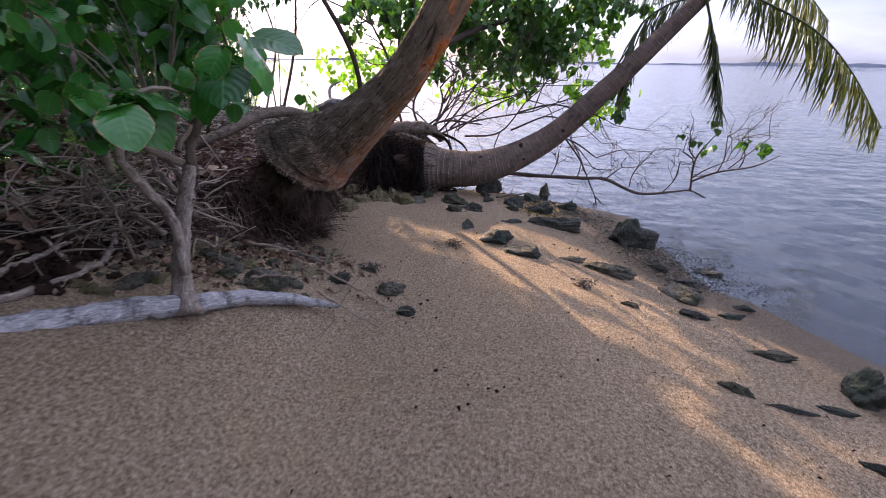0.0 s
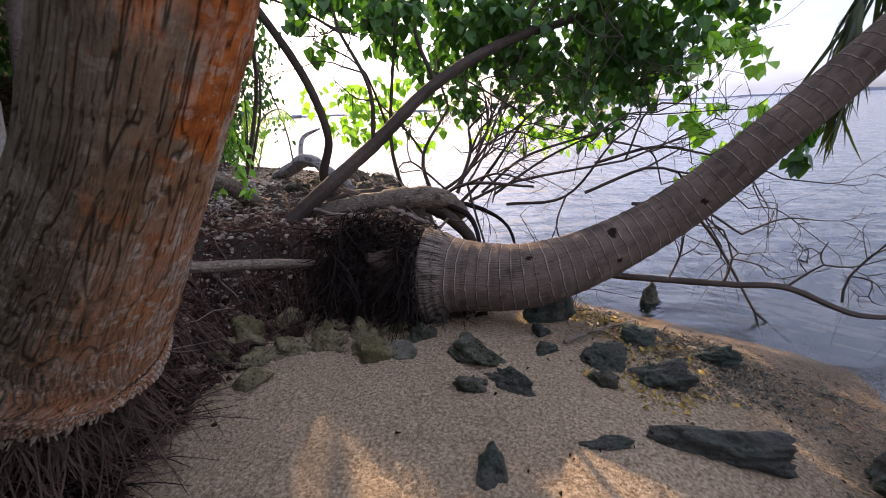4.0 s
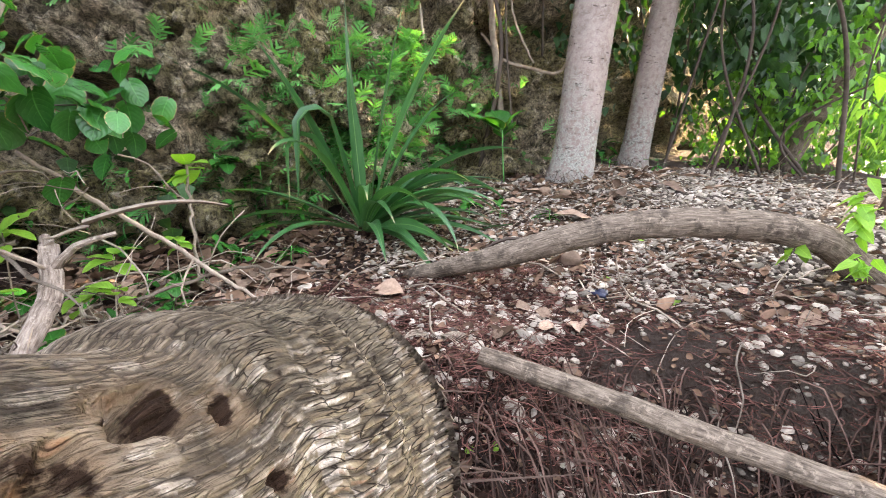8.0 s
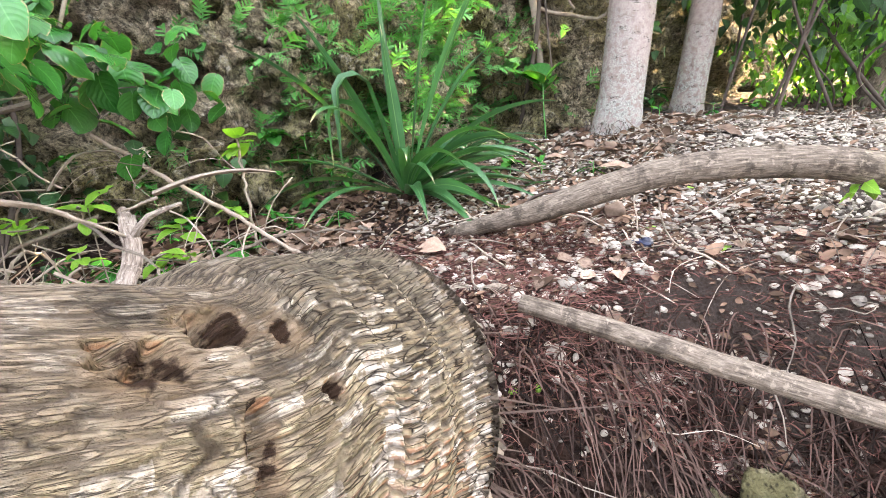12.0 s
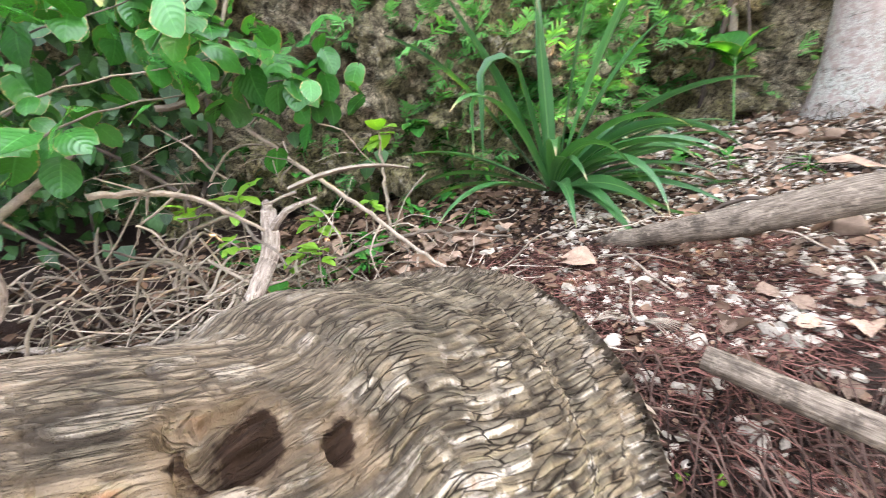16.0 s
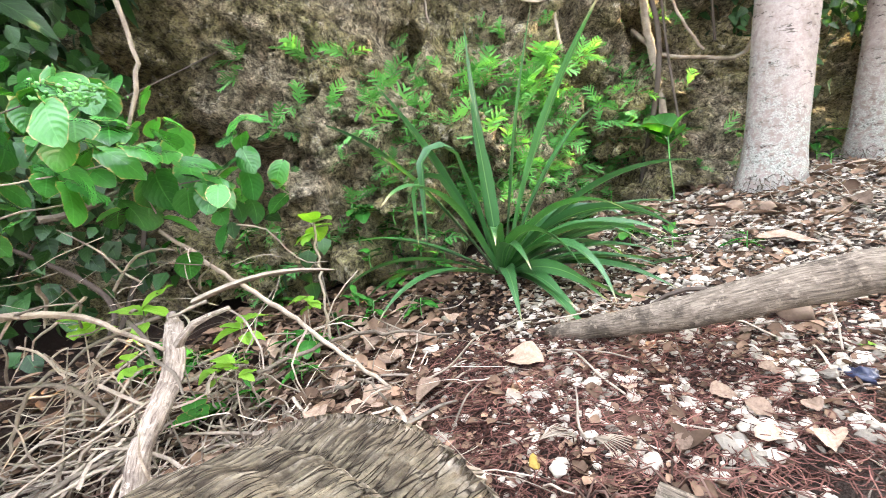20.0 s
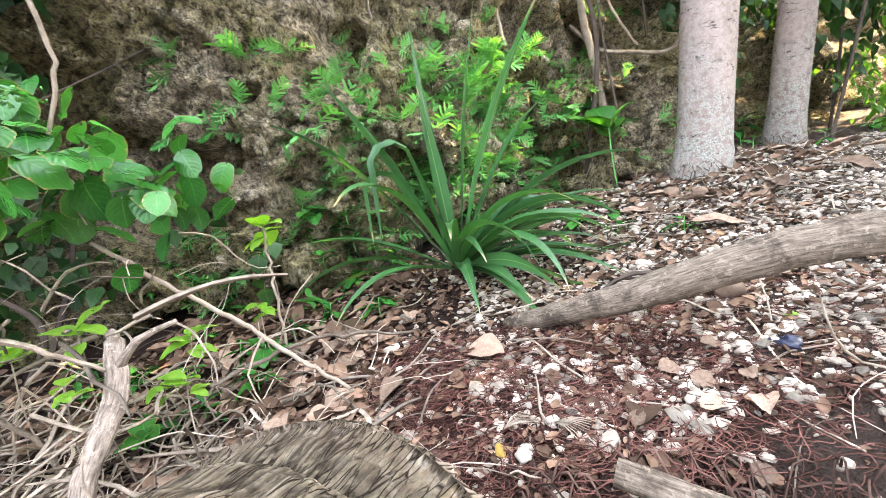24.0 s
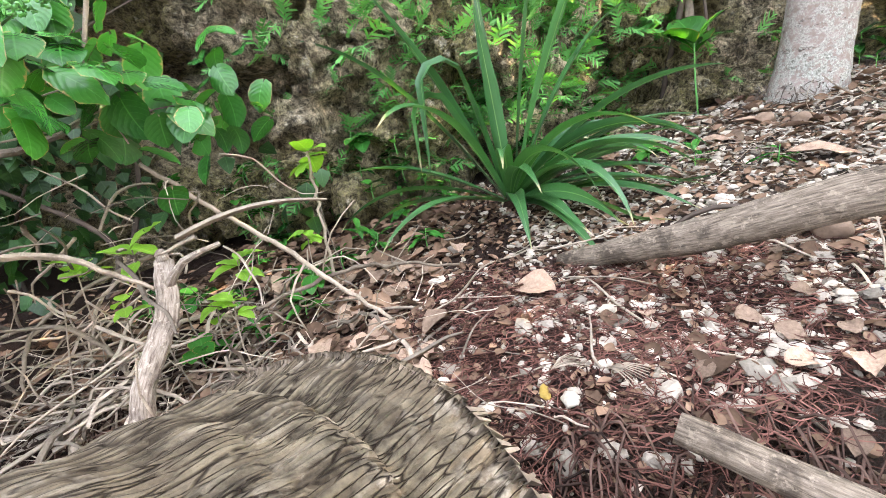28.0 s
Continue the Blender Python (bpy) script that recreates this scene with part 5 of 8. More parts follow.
stem("side_twig", [(-2.1, 4.09, 0.68), (-2.02, 4.2, 0.76), (-1.9, 4.38, 0.74)], [0.008, 0.007, 0.004], M_DARK_BRANCH, arch, sides=6)
stem("knot", [(-1.72, 4.86, 0.81), (-1.7, 4.88, 0.855), (-1.69, 4.89, 0.87)], [0.03, 0.022, 0.012], M_WOOD, arch, sides=10)
LOG = [(-1.8, 1.0, 0.5), (-1.5, 1.258, 0.45), (-1.242, 1.485, 0.4), (-1.074, 1.608, 0.36), (-0.891, 1.834, 0.27), (-0.626, 1.929, 0.19), (-0.517, 1.943, 0.16)]
pole("driftwood_log", LOG, [0.06, 0.055, 0.05, 0.045, 0.036, 0.022, 0.008], M_DRIFT, "bleached white driftwood log half buried in sand", "driftwood", sides=16, step=0.03, rough=0.05, wob=0.003)


# ---- crowns of many small leaves ----
def crown(name, blobs, material, parent, seed, shape="heart", size=(0.07, 0.12), droop_=(0.2, 1.2), label=""):
    """Leaves in clusters: rows of (centre, radius, count)."""
    r = np.random.default_rng(seed)
    b = Build()
    base = small_leaf(shape)
    for c, rad, n in blobs:
        rad = np.array(rad if isinstance(rad, tuple) else (rad, rad, rad))
        twigs = r.normal(0, 0.5, (max(3, n // 9), 3))
        p = twigs[r.integers(0, len(twigs), n)] + r.normal(0, 0.13, (n, 3))
        scatter(b, base, np.array(c) + p * rad, r.uniform(*size, n), r.uniform(0, 6.28, n), r.uniform(*droop_, n), r.normal(0, 0.5, n))
    ob = part(name, b, material, None, label)
    return under(ob, parent) if parent else ob


def twiggy(name, starts, parent, material, seed, reach, depth=3, r0=0.02, spread=0.7, up=0.1):
    """Branches that fork again and again from given starts (place, direction)."""
    r = np.random.default_rng(seed)
    b = Build()

    def grow(p, d, rad, left, ln):
        d = d / np.linalg.norm(d)
        q1 = p + d * ln * 0.5 + r.normal(0, 0.06, 3) * ln
        q2 = q1 + (d + r.normal(0, 0.45, 3) + np.array((0, 0, up))) * ln * 0.5
        tube(b, (p, q1, q2), [rad, rad * 0.85, rad * 0.6], sides=5 if rad > 0.006 else 4, step=0.08, cap=False)
        if left:
            for _ in range(r.integers(2, 4)):
                grow(q2 if r.random() < 0.6 else q1, d + r.normal(0, spread, 3), rad * 0.62, left - 1, ln * r.uniform(0.55, 0.85))
    for p, d in starts:
        grow(np.array(p, float), np.array(d, float), r0, depth, reach)
    ob = part(name, b, material)
    return under(ob, parent) if parent else ob


# ---- sea hibiscus on the point ----
hib = empty("sea_hibiscus", (-1.15, 5.25, 0.5), "sprawling shoreline shrub with heart-shaped leaves over the water", "shrub")
stem("main_limb", [(-1.2, 5.2, 0.42), (-1.109, 5.253, 0.54), (-0.655, 5.559, 0.939), (-0.219, 5.874, 1.353), (0.313, 6.256, 1.658), (0.87, 6.664, 1.851), (1.5, 7.1, 2.1)], [0.06, 0.055, 0.05, 0.045, 0.04, 0.03, 0.015], M_DARK_BRANCH, hib, sides=12, rough=0.03)
stem("arched_stem", [(-1.0, 5.75, 0.45), (-1.112, 5.699, 0.697), (-0.991, 5.584, 1.005), (-1.025, 5.411, 1.377), (-1.154, 5.228, 1.722), (-1.4, 5.0, 2.2)], [0.04, 0.035, 0.03, 0.028, 0.026, 0.02], M_DARK_BRANCH, hib, sides=10, rough=0.03)
stem("fallen_stem", [(-1.16, 5.67, 0.44), (-0.8, 5.75, 0.52), (-0.4, 5.9, 0.46), (-0.05, 6.05, 0.15), (0.2, 6.12, -0.4)], [0.07, 0.08, 0.07, 0.05, 0.03], M_DARK_BRANCH, hib, sides=14, rough=0.05)
log_ = empty("mossy_log", (-1.08, 5.36, 0.42), "thick mossy brown log lying across the point", "log")
stem("limb", [(-1.2, 5.3, 0.42), (-1.08, 5.36, 0.485), (-0.65, 5.4, 0.55), (-0.3, 5.45, 0.575), (-0.1, 5.5, 0.53), (0.0, 5.5, 0.42)], [0.06, 0.062, 0.074, 0.078, 0.06, 0.04], M_WOOD, log_, sides=18, step=0.03, rough=0.06, wob=0.004)
for _k, _line in enumerate(([(-0.15, 5.5, 0.52), (0.05, 5.32, 0.46), (0.12, 5.2, 0.3), (0.16, 5.1, 0.05)], [(-0.2, 5.5, 0.5), (0.02, 5.62, 0.48), (0.3, 5.7, 0.3), (0.4, 5.75, -0.05)])):
    stem("root", _line, [0.022, 0.018, 0.012, 0.007], M_ROOT_BLACK, log_, sides=9, rough=0.08, seed=_k)
tagged(twiggy("branch_spray", [((-0.65, 5.56, 0.94), (-0.2, 0.2, 1)), ((-0.22, 5.87, 1.35), (-0.3, 0.3, 1)), ((-0.3, 5.9, 0.5), (-0.2, 0.4, 1)), ((-0.1, 6.0, 0.5), (0.3, 0.5, 1)), ((-0.5, 5.8, 0.5), (-0.1, 0.2, 1)), ((0.3, 6.25, 1.65), (0.5, 0.2, 0.6))], hib, M_DARK_BRANCH, 3, 0.75, 4, 0.018), kind="stuff")
tagged(twiggy("branch_spray", [((0.1, 6.0, 0.5), (1, 0.1, 0.5)), ((0.0, 5.9, 0.45), (1, -0.2, 0.3)), ((0.2, 6.2, 0.45), (0.8, 0.4, 0.35)), ((0.3, 6.0, 0.4), (1, 0.0, 0.1)), ((0.9, 5.9, 0.5), (0.7, -0.2, 0.3)), ((1.2, 5.7, 0.45), (0.8, 0.1, -0.1)), ((1.0, 6.1, 0.7), (0.9, 0, 0)), ((1.5, 5.6, 0.5), (0.5, -0.1, -0.6))], hib, M_DARK_BRANCH, 4, 0.85, 4, 0.013, 0.7, 0.0), kind="stuff")
crown("crown", [((1.05, 6.8, 1.5), (0.7, 0.6, 0.6), 700), ((0.4, 6.85, 1.75), (0.7, 0.6, 0.55), 700), ((-0.58, 6.3, 2.0), (0.5, 0.5, 0.4), 300), ((0.9, 6.6, 2.2), (1.0, 0.8, 0.5), 600), ((-0.3, 7.3, 1.4), (0.5, 0.5, 0.5), 260), ((1.45, 6.7, 1.6), (0.5, 0.5, 0.5), 500), ((2.0, 6.7, 1.95), (0.5, 0.4, 0.35), 350), ((0.0, 6.5, 1.85), (0.45, 0.4, 0.4), 350), ((-0.85, 5.7, 2.0), (0.4, 0.4, 0.25), 160), ((1.6, 6.5, 2.4), (0.8, 0.6, 0.4), 500), ((2.2, 5.6, 1.0), (0.16, 0.16, 0.2), 60)], M_LEAF_SEA, hib, 12, "heart", (0.07, 0.13))
crown("outer_crown", [((1.83, 6.1, 0.85), (0.4, 0.3, 0.3), 130), ((1.85, 6.1, 1.5), (0.35, 0.35, 0.2), 60), ((-1.3, 7.6, 1.2), (0.6, 0.5, 0.4), 300), ((0.5, 7.6, 1.0), (0.8, 0.4, 0.3), 150)], M_LEAF_LIME, hib, 13, "heart", (0.07, 0.12))
tagged(crown("young_foliage", [((-1.45, 5.15, 0.62), (0.12, 0.12, 0.14), 22), ((-1.5, 5.3, 1.1), (0.06, 0.06, 0.45), 26)], M_LEAF_LIME, hib, 14, "oval", (0.05, 0.09)), kind="stuff")

tagged(twiggy("branch_spray", [((-0.5, 5.7, 0.5), (1, 0.0, 0.5)), ((-0.3, 5.8, 0.5), (1, 0.3, 0.8)), ((-0.25, 5.6, 0.5), (1, -0.3, 0.5)), ((-0.1, 6.0, 0.4), (1, 0.1, 0.9))], hib, M_DARK_BRANCH, 6, 0.7, 4, 0.015, 0.95, -0.1), kind="stuff")

# ---- bare twig standing in the water ----
snag = empty("fallen_branch", (1.6, 5.2, -0.3), "bare dark branch stretched over the water with few leaves", "branch")
stem("limb", [(0.4, 5.6, 0.1), (0.85, 5.3, 0.07), (1.6, 5.1, 0.07), (1.92, 5.05, 0.07), (2.31, 5.0, -0.08), (2.7, 5.0, -0.06), (2.92, 5.0, -0.04), (3.1, 4.97, -0.12)], [0.03, 0.026, 0.022, 0.02, 0.018, 0.014, 0.008], M_DARK_BRANCH, snag, sides=8, rough=0.06)
stem("upright_twig", [(2.92, 5.0, -0.04), (2.9, 5.0, 0.33), (3.07, 5.0, 0.62)], [0.012, 0.01, 0.005], M_DARK_BRANCH, snag, sides=6)
stem("side_twig", [(2.91, 5.0, 0.07), (3.18, 5.0, 0.18), (3.54, 4.95, 0.26), (3.78, 4.9, 0.4)], [0.012, 0.01, 0.008, 0.004], M_DARK_BRANCH, snag, sides=6)
twiggy("twig_spray", [((2.9, 5.0, 0.33), (-0.6, 0, 1)), ((3.18, 5.0, 0.18), (0.3, 0.1, 1)), ((3.4, 4.97, 0.24), (0.4, -0.1, 1)), ((1.92, 5.05, 0.07), (0.5, 0, 0.6)), ((1.6, 5.1, 0.07), (0.2, 0, 1)), ((2.2, 5.0, 0.0), (0.4, 0.2, 0.9)), ((2.9, 5.0, 0.1), (0.7, 0, 0.6)), ((2.9, 5.0, 0.2), (-0.3, 0.1, 1)), ((3.3, 5.0, 0.22), (0.5, 0, 0.4)), ((2.6, 5.0, -0.06), (0.3, 0, 0.5)), ((1.3, 5.15, 0.07), (0.3, 0.1, 0.7))], snag, M_DARK_BRANCH, 8, 0.3, 3, 0.008)
crown("foliage", [((3.7, 4.92, 0.45), (0.14, 0.08, 0.1), 9), ((3.1, 5.0, 0.68), (0.1, 0.08, 0.08), 8), ((3.4, 4.97, 0.5), (0.2, 0.1, 0.12), 14), ((2.7, 5.0, 0.55), (0.1, 0.06, 0.08), 9), ((2.95, 5.0, 0.5), (0.16, 0.08, 0.1), 12)], M_LEAF_SEA, snag, 15, "heart", (0.06, 0.1))

# ---- broad-leaved shrub by the sand ----
shrub = empty("broadleaf_shrub", (-1.05, 1.6, 0.36), "large broad-leaved shrub with pale crooked stems", "shrub")
stem("stump", [(-1.05, 1.57, 0.34), (-1.1, 1.68, 0.5), (-1.16, 1.88, 0.68), (-1.2, 2.08, 0.85)], [0.045, 0.036, 0.034, 0.03], M_LICHEN_WOOD, shrub, sides=16, step=0.02, wob=0.002, profile=bark_profile(78, 0.2, 0.08, 0.0, 0.0, 0.25))
stem("limb", [(-1.2, 2.08, 0.84), (-1.35, 2.0, 0.95), (-1.6, 2.0, 1.05), (-1.9, 2.1, 1.25)], [0.02, 0.018, 0.015, 0.01], M_TWIG, shrub, sides=10, rough=0.05)
stem("limb", [(-1.19, 2.07, 0.82), (-1.17, 2.06, 0.95), (-1.1, 2.06, 1.06), (-1.02, 2.11, 1.14), (-0.98, 2.1, 1.25)], [0.024, 0.02, 0.016, 0.013, 0.01], M_TWIG, shrub, sides=12, rough=0.08, wob=0.004)
stem("limb", [(-1.3, 1.7, 0.9), (-1.55, 2.0, 1.3), (-1.7, 2.2, 1.6), (-1.75, 2.3, 2.1)], [0.016, 0.014, 0.012, 0.008], M_TWIG, shrub, sides=10, rough=0.05)

stub = empty("broken_branch", (-1.6, 2.7, 0.5), "pale broken branch stub standing out of the litter", "branch")
stem("limb", [(-1.6, 2.7, 0.5), (-1.66, 2.73, 0.66), (-1.76, 2.78, 0.8), (-1.84, 2.764, 0.935)], [0.03, 0.026, 0.027, 0.022], M_LICHEN_WOOD, stub, sides=18, step=0.02, wob=0.0015, profile=bark_profile(77, 0.12, 0.1, 0.0, 0.0, 0.22))
stem("fork", [(-1.8, 2.78, 0.87), (-1.82, 2.84, 0.93), (-1.86, 2.93, 0.95)], [0.014, 0.011, 0.006], M_LICHEN_WOOD, stub, sides=8, rough=0.08)
stem("broken_tip", [(-1.837, 2.765, 0.93), (-1.85, 2.755, 0.955), (-1.862, 2.75, 0.962)], [0.022, 0.016, 0.004], M_LICHEN_WOOD, stub, sides=9, rough=0.2)

LEAF_MESHES = [leaf_build("round", f_, d_, 0.035, s, 0.3).mesh("broad_leaf", M_LEAF) for s, f_, d_ in ((0, 0.1, 0.25), (1, -0.08, 0.4), (2, 0.22, 0.15), (7, 0.05, 0.5))]


def place_leaves(parent, blobs, seed, size, name="leaf"):
    """Single broad leaves, each an object of its own."""
    r = np.random.default_rng(seed)
    for c, rad, n in blobs:
        for _ in range(n):
            p = np.array(c) + r.normal(0, 0.5, 3) * np.array(rad)
            ob = new(name, LEAF_MESHES[r.integers(0, 4)])
            s = r.uniform(*size)
            m = pose(*p, 0, 0, r.uniform(0, 360)) @ pose(0, 0, 0, r.uniform(-75, -5), r.uniform(-30, 30), 0)
            ob.parent = parent
            ob.matrix_basis = Matrix.Translation(parent.location).inverted() @ m @ Matrix.Diagonal((s, s, s, 1))


SHRUB_BLOBS = [(-1.14, 2.23, 1.73), (-1.35, 2.24, 1.5), (-1.14, 2.17, 1.46), (-1.63, 2.33, 1.63), (-1.86, 2.51, 1.61), (-1.38, 2.35, 1.26), (-1.83, 2.72, 1.4), (-2.05, 2.88, 1.33), (-0.98, 2.05, 1.24), (-1.46, 2.08, 1.89), (-1.04, 2.07, 1.65), (-1.7, 2.0, 1.4), (-1.3, 1.5, 1.5), (-1.5, 1.2, 1.8), (-1.25, 1.65, 1.2)]
place_leaves(shrub, [(c, (0.22, 0.22, 0.16), 44) for c in SHRUB_BLOBS], 21, (0.05, 0.105))
place_leaves(shrub, [((-0.78, 1.75, 1.32), (0.1, 0.1, 0.08), 7), ((-1.08, 1.55, 1.18), (0.14, 0.12, 0.08), 9)], 22, (0.13, 0.2))
for c in SHRUB_BLOBS:
    stem("twig", [(-1.24, 2.0, 0.95), tuple(0.5 * (p + q) + d for p, q, d in zip((-1.24, 2.0, 1.0), c, (0.05, -0.06, 0.1))), c], [0.0045, 0.0035, 0.002], M_TWIG, shrub, sides=6, wob=0.004)


# ---- dead branches along the bank's foot ----
def dead_branch(control, radii, label="pale crooked dead branch lying on the bank", seed=0, forks=3):
    c = np.asarray(control, float)
    e = empty("dead_branch", tuple(c[0]), label, "branch", "dead branches")
    stem("limb", control, radii, M_LICHEN_WOOD if radii[0] > 0.012 else M_TWIG, e, sides=10, step=0.03, wob=0.004, seed=seed, profile=bark_profile(seed, 0.0, 0.1, 0.0, 0.0, 0.2))
    r = np.random.default_rng(seed)
    pts = curve_points(c, 0.05)
    for _ in range(forks):
        p = pts[r.integers(1, len(pts))]
        d = r.normal(0, 1, 3) * np.array((1, 1, 0.5)) + np.array((0, 0, 0.25))
        ln = r.uniform(0.12, 0.3)
        d = d / np.linalg.norm(d) * ln
        stem("twig", [p, p + d * 0.5 + r.normal(0, 0.03, 3), p + d + r.normal(0, 0.04, 3)], [radii[-1] * 0.8, radii[-1] * 0.6, 0.002], M_TWIG, e, sides=5, seed=seed)


for _k, (_line, _q) in enumerate((([(-1.59, 1.36, 0.47), (-1.54, 1.6, 0.47), (-1.56, 1.84, 0.46), (-1.64, 2.04, 0.45), (-1.77, 2.22, 0.46), (-1.99, 2.39, 0.48)], 0.016), ([(-1.7, 1.2, 0.46), (-1.72, 1.47, 0.47), (-1.76, 1.95, 0.46), (-1.72, 2.41, 0.47)], 0.014), ([(-1.5, 1.5, 0.44), (-1.62, 1.72, 0.47), (-1.86, 1.9, 0.48)], 0.011))):
    dead_branch([(x, y, max(z, ground_z(x, y) + _q)) for x, y, z in _line], [_q, _q, _q * 0.9, _q * 0.8, _q * 0.7, _q * 0.5][:len(_line)], "pale curved root lying along the edge of the sand", 40 + _k, 3)
dead_branch([(-1.21, 2.05, 0.6), (-1.42, 2.16, 0.82), (-1.43, 2.19, 0.92), (-1.37, 2.19, 1.07), (-1.39, 2.23, 1.16)], [0.014, 0.013, 0.012, 0.011, 0.008], seed=1)
dead_branch([(-1.32, 1.95, 0.55), (-1.5, 2.05, 0.6), (-1.62, 2.15, 0.56), (-1.85, 2.35, 0.5)], [0.014, 0.013, 0.011, 0.008], seed=2)
dead_branch([(-1.42, 2.25, 0.55), (-1.47, 2.32, 0.5), (-1.56, 2.39, 0.5), (-1.63, 2.41, 0.56), (-1.76, 2.52, 0.6)], [0.012, 0.011, 0.011, 0.009, 0.006], seed=3)
dead_branch([(-1.05, 1.62, 0.5), (-1.082, 1.661, 0.733), (-1.144, 1.588, 0.93), (-1.18, 1.61, 1.0), (-1.2, 1.632, 1.145)], [0.022, 0.022, 0.02, 0.02, 0.018], "pale crooked upright stem of the shrub", 4, 2)
dead_branch([(-1.15, 2.24, 1.19), (-1.21, 2.17, 1.03), (-1.25, 2.09, 0.92)], [0.01, 0.012, 0.012], seed=6)
dead_branch([(-2.04, 2.63, 1.2), (-2.02, 2.81, 1.05), (-1.99, 3.04, 0.85), (-1.9, 3.33, 0.63)], [0.007, 0.007, 0.007, 0.005], "thin straight dead twig leaning on the litter", 7, 2)
dead_branch([(-1.93, 2.91, 0.72), (-2.04, 3.08, 0.74), (-2.1, 3.25, 0.74), (-2.14, 3.5, 0.68)], [0.007, 0.007, 0.006, 0.004], seed=8)
dead_branch([(-2.47, 2.96, 1.14), (-2.45, 2.95, 0.97), (-2.41, 2.94, 0.62)], [0.005, 0.006, 0.007], "thin upright seedling stem", 9, 0)
dead_branch([(-1.71, 2.59, 1.28), (-1.78, 2.66, 1.29), (-1.85, 2.74, 1.35)], [0.009, 0.008, 0.005], seed=10)
dead_branch([(-1.5, 2.5, 1.08), (-1.67, 2.56, 1.05), (-1.71, 2.66, 1.0), (-1.74, 2.8, 0.89)], [0.01, 0.01, 0.008, 0.005], seed=11)
_r = np.random.default_rng(91)
for i in range(6):
    x, y = _r.uniform(-2.1, -1.45), _r.uniform(1.6, 2.5)
    a, ln, up = _r.uniform(0, 6.28), _r.uniform(0.25, 0.5), _r.uniform(0.12, 0.34)
    q = _r.uniform(0.004, 0.009)
    dx, dy, z0 = math.cos(a) * ln, math.sin(a) * ln, ground_z(x, y)
    dead_branch([(x, y, z0), (x + dx * 0.25, y + dy * 0.25, z0 + up * 0.8), (x + dx * 0.65, y + dy * 0.65, z0 + up), (x + dx, y + dy, z0 + up * 0.35)], [q, q * 0.9, q * 0.8, q * 0.5], "pale curved root arching over the bank", 140 + i, 5)
_r = np.random.default_rng(90)
for i in range(11):
    x, y = _r.uniform(-2.3, -1.25), _r.uniform(1.95, 3.05)
    a, ln = _r.uniform(0, 6.28), _r.uniform(0.2, 0.55)
    pts_ = []
    for k in range(4):
        xx, yy = x + math.cos(a) * ln * k / 3 + _r.normal(0, 0.03), y + math.sin(a) * ln * k / 3 + _r.normal(0, 0.03)
        pts_.append((xx, yy, ground_z(xx, yy) + _r.uniform(0.01, 0.05) + 0.12 * (k == 2) * _r.random()))
    q = _r.uniform(0.003, 0.009)
    dead_branch(pts_, [q, q, q * 0.8, q * 0.5], seed=100 + i, forks=4)

_r = np.random.default_rng(92)
for i in range(22):
    x, y = _r.uniform(-1.0, 0.05), _r.uniform(5.25, 6.4)
    a, ln = _r.uniform(0, 6.28), _r.uniform(0.25, 0.7)
    q = _r.uniform(0.006, 0.02)
    pts_ = [(x + math.cos(a) * ln * k / 2, y + math.sin(a) * ln * k / 2) for k in range(3)]
    dead_branch([(u, w, max(ground_z(u, w), ground_z(x, y) - 0.1) + q + _r.uniform(0.0, 0.12) * (k == 2)) for k, (u, w) in enumerate(pts_)], [q, q * 0.9, q * 0.6], "grey driftwood stick piled on the point", 200 + i, 3)

# ---- fine dry twigs heaped over the bank's edge ----
def twig_heap(name, boxes, seed, label, stout=0.0074):
    """Rows of (x range, y range, height range, count)."""
    r = np.random.default_rng(seed)
    b = Build()
    for xs, ys, hs, n in boxes:
        for _ in range(n):
            x, y, a = r.uniform(*xs), r.uniform(*ys), r.uniform(0, 6.28)
            ln, q, el = r.uniform(0.1, 0.45), 0.0014 + stout * r.random() ** 2.2, r.normal(0.05, 0.28)
            p = np.array((x, y, ground_z(x, y) + r.uniform(*hs)))
            pts_ = [p]
            for k in range(4):
                a, el = a + r.normal(0, 0.35), el + r.normal(-0.08, 0.25)
                p = p + np.array((math.cos(a) * math.cos(el), math.sin(a) * math.cos(el), math.sin(el))) * ln / 4
                p[2] = max(p[2], ground_z(p[0], p[1]) + 0.006)
                pts_.append(p)
            tube(b, pts_, [q, q * 0.95, q * 0.85, q * 0.7, q * 0.4], sides=4, step=0.05, cap=False)
    return tagged(part(name, b, M_TWIGS), label, "twigs", kind="stuff")


twig_heap("twig_tangle", [((-2.15, -1.62), (2.0, 3.0), (0.0, 0.06), 170), ((-2.4, -1.6), (0.6, 2.1), (0.0, 0.08), 70), ((-2.0, -1.5), (2.1, 2.95), (0.05, 0.28), 60), ((-2.5, -1.7), (2.5, 3.4), (0.0, 0.04), 110), ((-1.9, -1.6), (1.9, 2.5), (0.0, 0.15), 60), ((-2.3, -1.75), (2.1, 2.95), (0.15, 0.7), 60)], 93, "tangle of thin pale dry twigs over the bank")
twig_heap("twig_litter", [((-3.9, -1.3), (3.3, 5.6), (0.0, 0.012), 260), ((-4.3, -2.0), (5.4, 7.2), (0.0, 0.015), 200)], 94, "thin dry twigs strewn on the pebbles", 0.0035)

